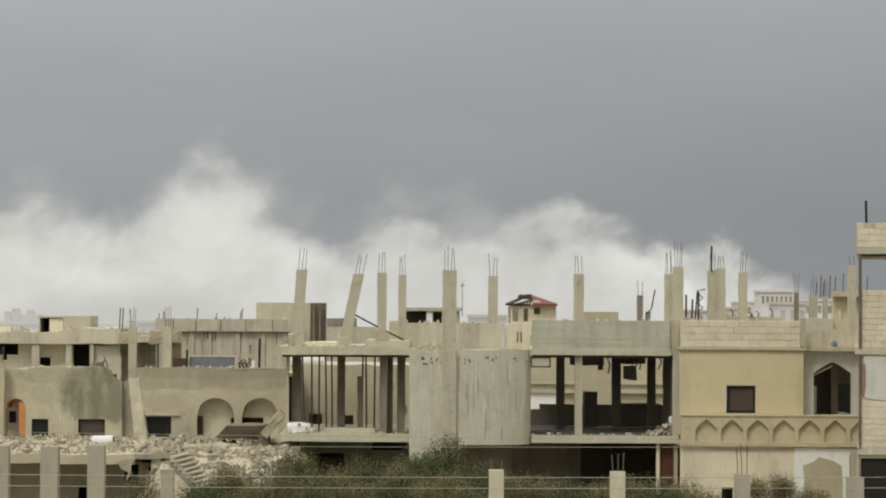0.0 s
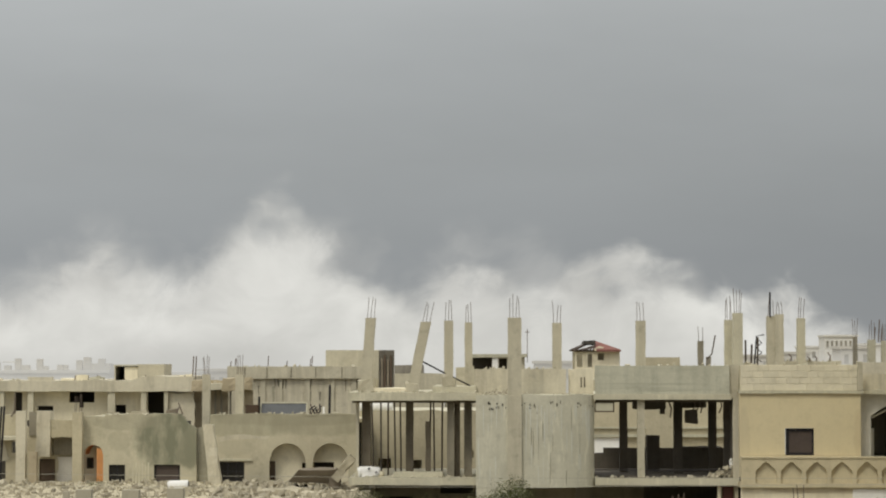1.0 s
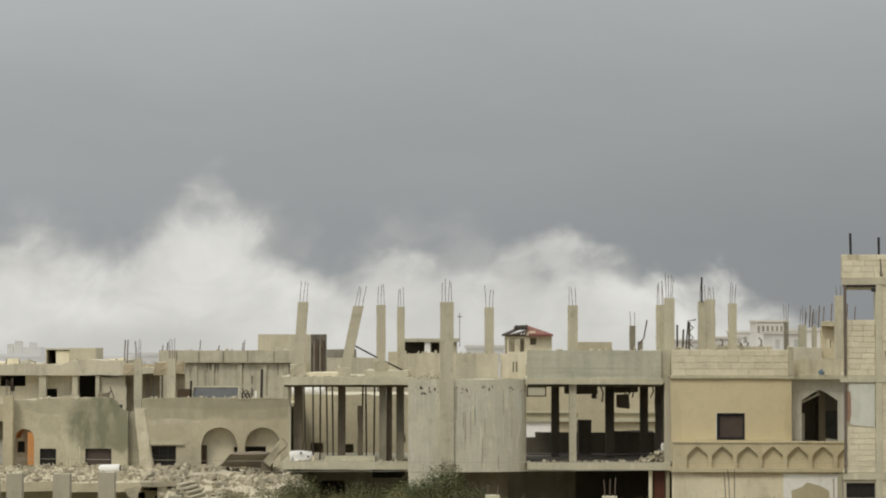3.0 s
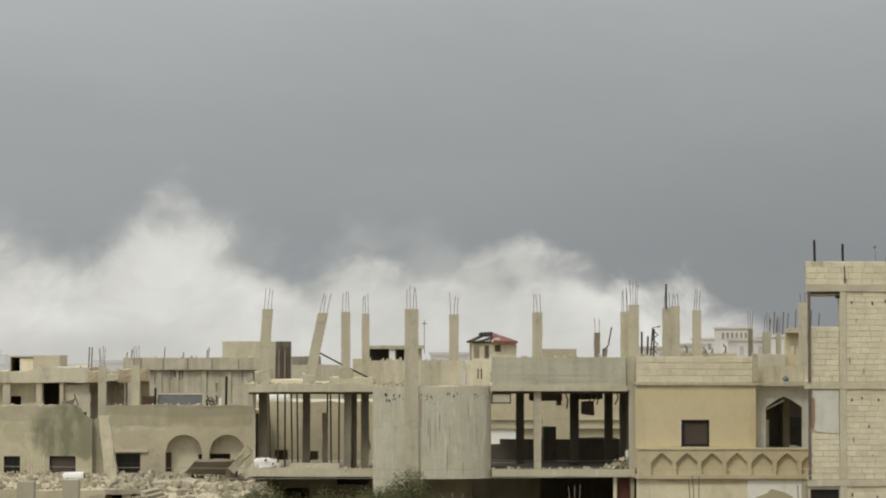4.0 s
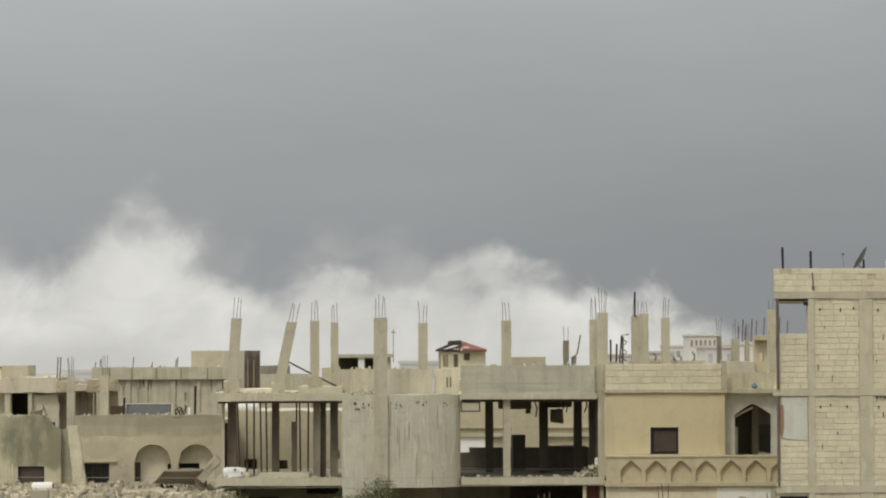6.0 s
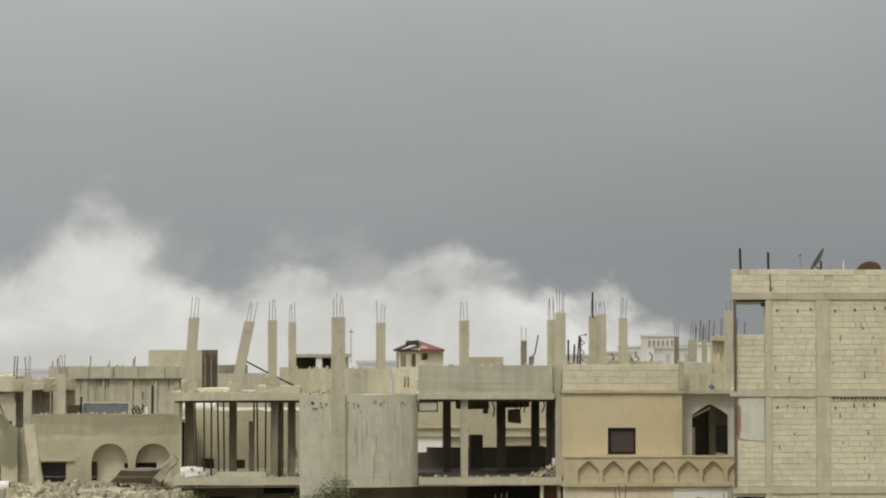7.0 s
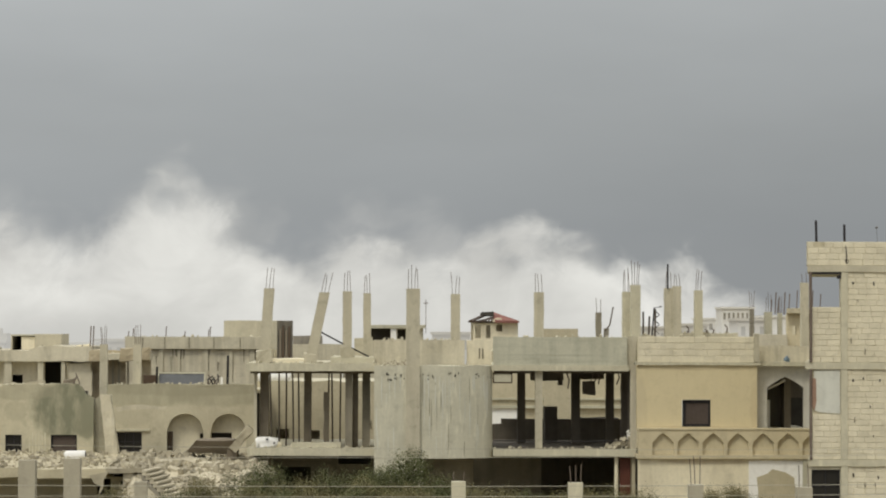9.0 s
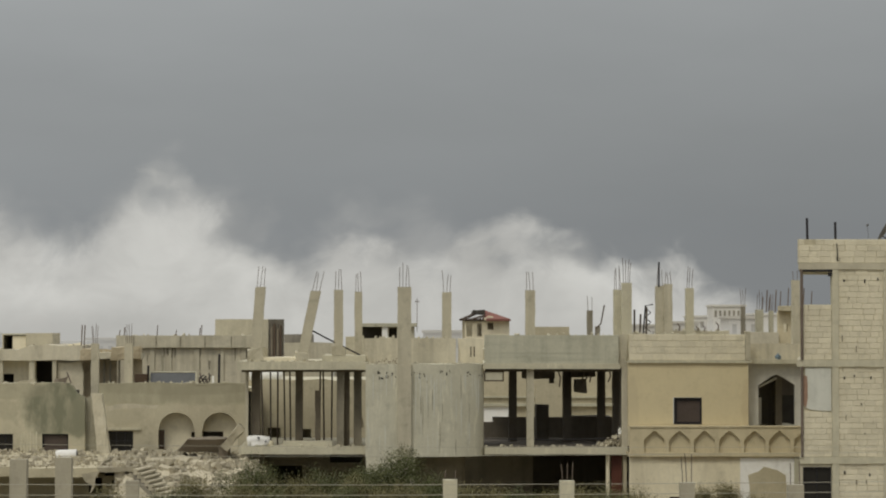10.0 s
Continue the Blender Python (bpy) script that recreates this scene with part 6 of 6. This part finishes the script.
# ---- columns of the plot in front ----
def stub(x, w, d, z, bars, mt, up=0.9, label="grey concrete column standing in the overgrown plot"):
    ob = thing("concrete_column", (x, d, 0), label, "column", "columns of the unbuilt plot")
    column(ob, x, x, w, d, w, -0.4, z, mt, bars, up, name="shaft", seed=int(x * 7) + 50, thin=0.014)


COLUMN_GREY = surface("fore_concrete", (0.385, 0.355, 0.275), (0.31, 0.285, 0.22), streak=0.2, dirt=0.25)
stub(-11.94, 0.447, 82, 4.12, 0, COLUMN_GREY)
stub(-10.57, 0.49, 82, 4.11, 0, COLUMN_GREY)
stub(-9.26, 0.47, 82, 4.16, 0, COLUMN_GREY)
stub(-12.78, 0.187, 84, 3.96, 0, COLUMN_GREY)
stub(-7.44, 0.373, 84, 3.37, 0, COLUMN_GREY)
stub(2.06, 0.424, 84, 3.40, 2, CONCRETE, 0.3)
stub(5.57, 0.424, 84, 3.37, 3, CONCRETE, 0.55)
stub(9.18, 0.424, 84, 3.32, 3, COLUMN_GREY, 0.9)
stub(12.44, 0.458, 84, 3.25, 2, COLUMN_GREY, 0.8)

# ---- cables ----
for k, (z, d, s) in enumerate(((5.22, 60, 0.10), (4.57, 60.6, 0.06), (4.37, 60.2, 0.08), (5.37, 61, -0.12))):
    c = thing("cable", (0, d, z), "thin pale overhead cable", "cable", "overhead cables")
    pts = [(-30 + 2.5 * i, d, z + 0.35 * ((-30 + 2.5 * i) / 30) ** 2 + s * (-30 + 2.5 * i) / 30) for i in range(25)]
    part("strand", bar(pts, 0.0045 if k in (0, 3) else 0.007, 5), CABLE, c)
for x in (-30, 30):
    p = thing("utility_pole", (x, 60.4, 0), "grey steel pole that carries the cables", "pole")
    part("shaft", bar([(x, 60.4, -0.4), (x, 60.4, 7.6)], [0.12, 0.08], 10), STEEL_DARK, p)
    part("crossarm", boxed((x - 0.05, x + 0.05, 59.8, 61.2, 5.2, 5.3), (x - 0.05, x + 0.05, 59.8, 61.2, 6.9, 7.0)), STEEL_DARK, p)


# ---- plants ----
def leaves(name, blobs, count, size, material, parent, seed, upright=0.3):
    """A crown of many small leaves, clustered on twigs inside the given blobs (centre, radii)."""
    r = np.random.RandomState(seed)
    vol = np.array([b[1][0] * b[1][2] for b in blobs])
    pick = r.choice(len(blobs), count // 7 * 3, p=vol / vol.sum())
    verts, faces = [], []
    for b in pick:
        c, rad = blobs[b]
        d = r.normal(size=3)
        d /= np.linalg.norm(d)
        base = np.array(c) + d * np.array(rad) * r.uniform(0.35, 1.0) ** 0.5 * (1 + 0.25 * r.normal())
        twig = d * 0.5 + np.array((0, 0, upright)) + r.normal(size=3) * 0.4
        twig /= np.linalg.norm(twig)
        for k in range(7):
            p = base + twig * size * 1.3 * k + r.normal(size=3) * size * 0.5
            a = r.normal(size=3)
            a /= np.linalg.norm(a)
            q = np.cross(a, twig)
            q /= np.linalg.norm(q) + 1e-6
            l, w = size * r.uniform(0.8, 1.5), size * r.uniform(0.22, 0.42)
            m = len(verts)
            verts += [p, p + a * l * 0.5 + q * w, p + a * l, p + a * l * 0.5 - q * w]
            faces.append((m, m + 1, m + 2, m + 3))
    root = np.array(root_of(parent).location) if parent else np.zeros(3)
    mesh = bpy.data.meshes.new(name)
    mesh.from_pydata([tuple(v - root) for v in verts], [], faces)
    mesh.materials.append(material)
    ob = new(name, mesh)
    ob.parent = parent
    return ob


def bush(name, x, y, w, h, seed, material, label, count=2600, size=0.085, category="bush"):
    ob = thing(name, (x, y, -0.3), label, category, "scrub before the houses")
    r = random.Random(seed)
    blobs = []
    for k in range(11):
        t = r.uniform(-1, 1)
        top = h * (1 - 0.45 * t * t) * r.uniform(0.72, 1.0)
        rr = w * r.uniform(0.14, 0.26)
        blobs.append(((x + t * w * 0.5, y + r.uniform(-0.7, 0.7), top - rr), (rr, rr, rr * r.uniform(0.8, 1.3))))
    blobs.append(((x, y, h * 0.35), (w * 0.5, 0.8, h * 0.4)))
    tb = bmesh.new()
    tube(tb, [(x, y, -0.4), (x + 0.05, y, h * 0.25), (x, y, h * 0.5)], [0.09, 0.07, 0.04], 6)
    trunk = part("trunk", tb, BARK, ob)
    for c, rr in blobs[:9]:
        part("limb", bar([(x, y, h * 0.15), ((x + c[0]) / 2, (y + c[1]) / 2, h * 0.15 + (c[2] - h * 0.15) * 0.6), c], [0.05, 0.03, 0.012], 5), BARK, trunk)
    leaves("crown", blobs, int(count * 1.9), size * 0.68, material, ob, seed, 0.3 if category == "tree" else 1.5)
    return ob


tree_label = "low grey-green olive tree before the stair wall"
bush("scrub_bush", -15.98, 114.5, 1.249, 2.98, 61, LEAF, "low green scrub growing on the rubble by the arch", 900, 0.06)
bush("olive_tree", 0.50, 104, 1.933, 3.44, 3, LEAF, tree_label, 5200, 0.085, "tree")
bush("olive_tree", -0.46, 103, 1.665, 2.72, 4, LEAF, tree_label, 3500, 0.085, "tree")
bush("olive_tree", 1.75, 103, 1.457, 2.57, 5, LEAF, tree_label, 3200, 0.085, "tree")
dry = "dry grey-green scrub bush in the plot"
for k, (x, w, top, d, mt) in enumerate(((-4.52, 1.958, 3.01, 102, LEAF), (-3.25, 2.244, 2.92, 101, LEAF_DRY), (-1.92, 2.244, 2.98, 101, LEAF), (-0.79, 1.818, 2.67, 100, LEAF_DRY),
                                       (-5.23, 1.980, 2.85, 98, LEAF), (-6.36, 2.156, 2.70, 97, LEAF_DRY), (-3.81, 2.352, 2.44, 97, LEAF), (-2.04, 2.352, 2.38, 97, LEAF_DRY),
                                       (2.92, 1.800, 2.26, 99, LEAF), (4.28, 2.178, 2.19, 98, LEAF_DRY), (5.67, 1.980, 2.28, 98, LEAF), (7.33, 1.800, 2.38, 99, LEAF_DRY), (8.43, 1.400, 2.07, 99, LEAF),
                                       (0.31, 2.521, 2.30, 96, LEAF_DRY), (-7.36, 1.939, 2.15, 96, LEAF), (-9.50, 1.764, 2.24, 97, LEAF_DRY))):
    bush("scrub_bush", x, d, w, top, 20 + k, mt, dry, 3000, 0.075)
for k in range(17):
    x = -6.59 + (8.30 - -6.59) * k / 16
    bush("scrub_bush", x, 92 + 0.6 * (k % 3), 1.580, 2.56 - 0.2 * (k % 4 == 1) + 0.12 * (k % 3), 90 + k, LEAF_DRY if k % 3 else LEAF, dry, 2400, 0.075)
for k, (x, w, top) in enumerate(((12.11, 1.248, 2.03), (12.83, 1.040, 2.16), (13.77, 1.248, 1.87), (10.02, 1.457, 1.62))):
    bush("upright_shrub", x, 103, w, top, 60 + k, LEAF_DRY, "upright dusty shrub before the cream wall", 1700, 0.07)
bush("weed_clump", -16.23, 114, 1.152, 3.09, 71, LEAF, "green weeds growing on the broken slab", 1300, 0.06, "weeds")
bush("weed_clump", -13.81, 114, 0.921, 3.00, 72, LEAF_DRY, "green weeds growing on the broken slab", 900, 0.06, "weeds")

rg = np.random.RandomState(4)
gv, gf = [], []
for k in range(26000):
    x, y = rg.uniform(-19, 17), rg.uniform(84, 103)
    h = rg.uniform(0.3, 1.0) * (1.2 if rg.rand() < 0.12 else 0.7)
    a = rg.uniform(0, 6.28)
    w = 0.025
    b = np.array((x, y, ground_height(x, y) - 0.02))
    t = b + np.array((rg.normal() * 0.12, rg.normal() * 0.12, h))
    m = len(gv)
    gv += [b + np.array((math.cos(a) * w, math.sin(a) * w, 0)), b - np.array((math.cos(a) * w, math.sin(a) * w, 0)), t]
    gf.append((m, m + 1, m + 2))
gm = bpy.data.meshes.new("dry_grass")
gm.from_pydata([tuple(v) for v in gv], [], gf)
gm.materials.append(LEAF_DRY)
tagged(new("dry_grass", gm), "dry grass and weeds over the plot", "grass", kind="stuff")

# ---- roof fittings of the block tower, far houses ----
dish = thing("satellite_dish", (18.25, 100.5, 10.30), "dark satellite dish seen from its edge", "dish")


def bowl(c, r, deep, aim, n=20, m=5):
    bm = bmesh.new()
    rings = []
    for j in range(m + 1):
        s = j / m
        rings.append([bm.verts.new((math.cos(2 * math.pi * k / n) * r * s, math.sin(2 * math.pi * k / n) * r * s, deep * s * s)) for k in range(n)] if j else [bm.verts.new((0, 0, 0))])
    for k in range(n):
        bm.faces.new((rings[0][0], rings[1][k], rings[1][(k + 1) % n]))
    for a, b in zip(rings[1:], rings[2:]):
        for k in range(n):
            bm.faces.new((a[k], a[(k + 1) % n], b[(k + 1) % n], b[k]))
    ext = bmesh.ops.extrude_face_region(bm, geom=bm.faces[:])
    bmesh.ops.translate(bm, verts=[v for v in ext["geom"] if isinstance(v, bmesh.types.BMVert)], vec=(0, 0, -0.02))
    q = Vector(aim).to_track_quat("Z", "Y").to_matrix().to_4x4()
    bmesh.ops.transform(bm, matrix=Matrix.Translation(c) @ q, verts=bm.verts)
    bmesh.ops.recalc_face_normals(bm, faces=bm.faces)
    return bm


part("reflector", bowl((18.21, 100.5, 11.48), 0.47, 0.09, (-0.82, 0.25, 0.5)), DISH, dish)
part("mast", bar([(18.33, 100.6, 10.30), (18.29, 100.6, 11.47)], 0.035, 6), STEEL_DARK, dish)
part("feed_arm", bar([(18.30, 100.45, 11.12), (18.10, 100.6, 11.25)], 0.02, 5), STEEL_DARK, dish)
dish2 = thing("satellite_dish", (20.14, 101, 10.30), "rusty brown satellite dish behind the parapet", "dish")
part("reflector", bowl((20.14, 101, 11.06), 0.45, 0.12, (0, 0.7, 0.7)), DISH_BROWN, dish2)
part("mast", bar([(20.14, 101.2, 10.30), (20.14, 101.05, 11.05)], 0.035, 6), STEEL_DARK, dish2)
mast = thing("white_pipe", (19.08, 100.4, 10.30), "short white pipe on the roof", "pipe")
part("shaft", bar([(19.08, 100.4, 10.30), (19.08, 100.4, 11.46)], 0.028, 7), PLASTIC_WHITE, mast)
aerial = thing("aerial", (17.60, 100.4, 10.30), "thin roof aerial with a small head", "aerial")
part("rod", bar([(17.60, 100.4, 10.30), (17.50, 100.4, 11.64)], 0.008, 5), DISH, aerial)
part("head", bar([(17.46, 100.4, 11.64), (17.54, 100.4, 11.68)], 0.04, 6), DISH, aerial)

# small house between the loggia and the tower
nook = thing("stair_house", (18.54, 128, 0), "tan rooftop stair room with a flat cap", "house")
part("wall", panel(18.18, 20.09, -0.3, 8.72, 128, 128.3, [(18.44, 18.62, 7.74, 8.13)]), PLASTER_SAND, nook)
part("cap", worn(splayed(18.10, 20.09, 127.5, 132, 8.72, 8.93), 0.5, 0.03, 120), PLASTER_TAN, nook)
part("low_wall", worn(boxed((16.73, 18.18, 127.8, 128.1, -0.3, 7.74)), 0.5, 0.03, 121), LONG_WALL, nook)
part("rear_wall", worn(boxed((19.26, 21.13, 134, 134.3, -0.3, 9.01)), 0.5, 0.03, 121), BLOCK, nook)
column(nook, 16.91, 16.91, 0.299, 114, 0.4, 6.39, 9.89, COLUMN_TAN, 2, 0.4, seed=41)
for k, (x, w, zt) in enumerate(((17.09, 0.187, 8.93), (17.86, 0.347, 8.80), (18.42, 0.187, 8.75))):
    column(nook, x, x, w, 132, 0.4, -0.3, zt, COLUMN_DARK if k == 0 else CONCRETE_GREY, 3, 0.9, seed=42 + k)
for k in range(5):
    x = 18.42 + k * 0.36
    part("rebar", bar([(x, 129, 8.93), (x + 0.04, 129, 8.93 + 0.7 + 0.15 * (k % 2))], 0.025, 5), RUST, nook)
for k, x in enumerate((18.26, 18.47, 18.59, 18.90)):
    part("rebar", bar([(x, 134, 9.01 - 0.3), (x + 0.05, 134, 9.01 + 0.4 + 0.35 * (k % 2))], 0.03, 5), RUST, nook)


def far_house(x0, x1, d, z, mt, storeys=1, cols=4, label="far pale flat-roofed house"):
    ob = thing("far_house", ((x0 + x1) / 2, d, 0), label, "house", "houses of the far town")
    part("wall", worn(boxed((x0, x1, d, d + 8, -1, z)), 3, 0.08, x0), mt, ob)
    part("roof_edge", boxed((x0 - 0.2, x1 + 0.2, d - 0.2, d + 8.2, z, z + 0.3)), mt, ob)
    for s in range(storeys):
        for k in range(cols):
            x = x0 + (x1 - x0) * (k + 0.3) / cols
            part("window", boxed((x, x + (x1 - x0) / cols * 0.45, d - 0.06, d + 0.02, z - 1.6 - 3.0 * s, z - 0.6 - 3.0 * s)), COLUMN_DARK, ob)
    return ob


far_house(49.9, 54.7, 420, 11.0, FAR_WHITE, 2, 7, "far white building with rows of windows")
far_house(47.49, 51.15, 430, 9.39, FAR_WHITE, 1, 3)
far_house(33.90, 38.90, 380, 8.00, FAR_WALL, 1, 4)
far_house(35.82, 39.72, 350, 8.35, FAR_WALL, 1, 4)
far_house(37.38, 40.42, 300, 8.85, FAR_WALL, 1, 3)
far_house(50.81, 56.57, 380, 9.53, FAR_WHITE, 1, 4)
stubs = far_house(-49.50, -36.04, 262, 6.47, FAR_WHITE, 1, 9, "far pale house with stub columns on its roof")
rnd = random.Random(77)
for k in range(13):
    x = -47.91 + (-36.25 - -47.91) * (k + rnd.uniform(-0.3, 0.3)) / 12
    part("roof_stub", worn(boxed((x, x + rnd.uniform(0.35, 0.8), 263, 263.5, 6.47, 6.47 + rnd.uniform(0.6, 1.5))), 0.4, 0.05, k), FAR_WALL, stubs)
part("roof_room", worn(boxed((-39.22, -36.25, 265, 268, 6.47, 7.37)), 0.8, 0.08, 14), FAR_WALL, stubs)
part("roof_beam", boxed((-46.06, -44.84, 262.9, 263.2, 7.47, 7.58)), FAR_WHITE, stubs)
far_house(-32.79, -29.57, 280, 6.19, FAR_WHITE, 1, 4)
far_house(-31.50, -27.55, 300, 6.43, FAR_WALL, 1, 4)
far_house(4.61, 8.56, 300, 7.28, FAR_WALL, 1, 3)
far_red = thing("far_red_roof_house", (-85.70, 690, 0), "far house with a red tiled roof in the haze", "house")
part("wall", boxed((-90.58, -80.81, 690, 698, -1, 7.72)), FAR_WHITE, far_red)
part("roof", hip([(-91.00, 689), (-80.67, 689), (-80.67, 699), (-91.00, 699)], 7.72, (-88.49, 694), (-83.61, 694), 10.51), ROOF_RED, far_red)
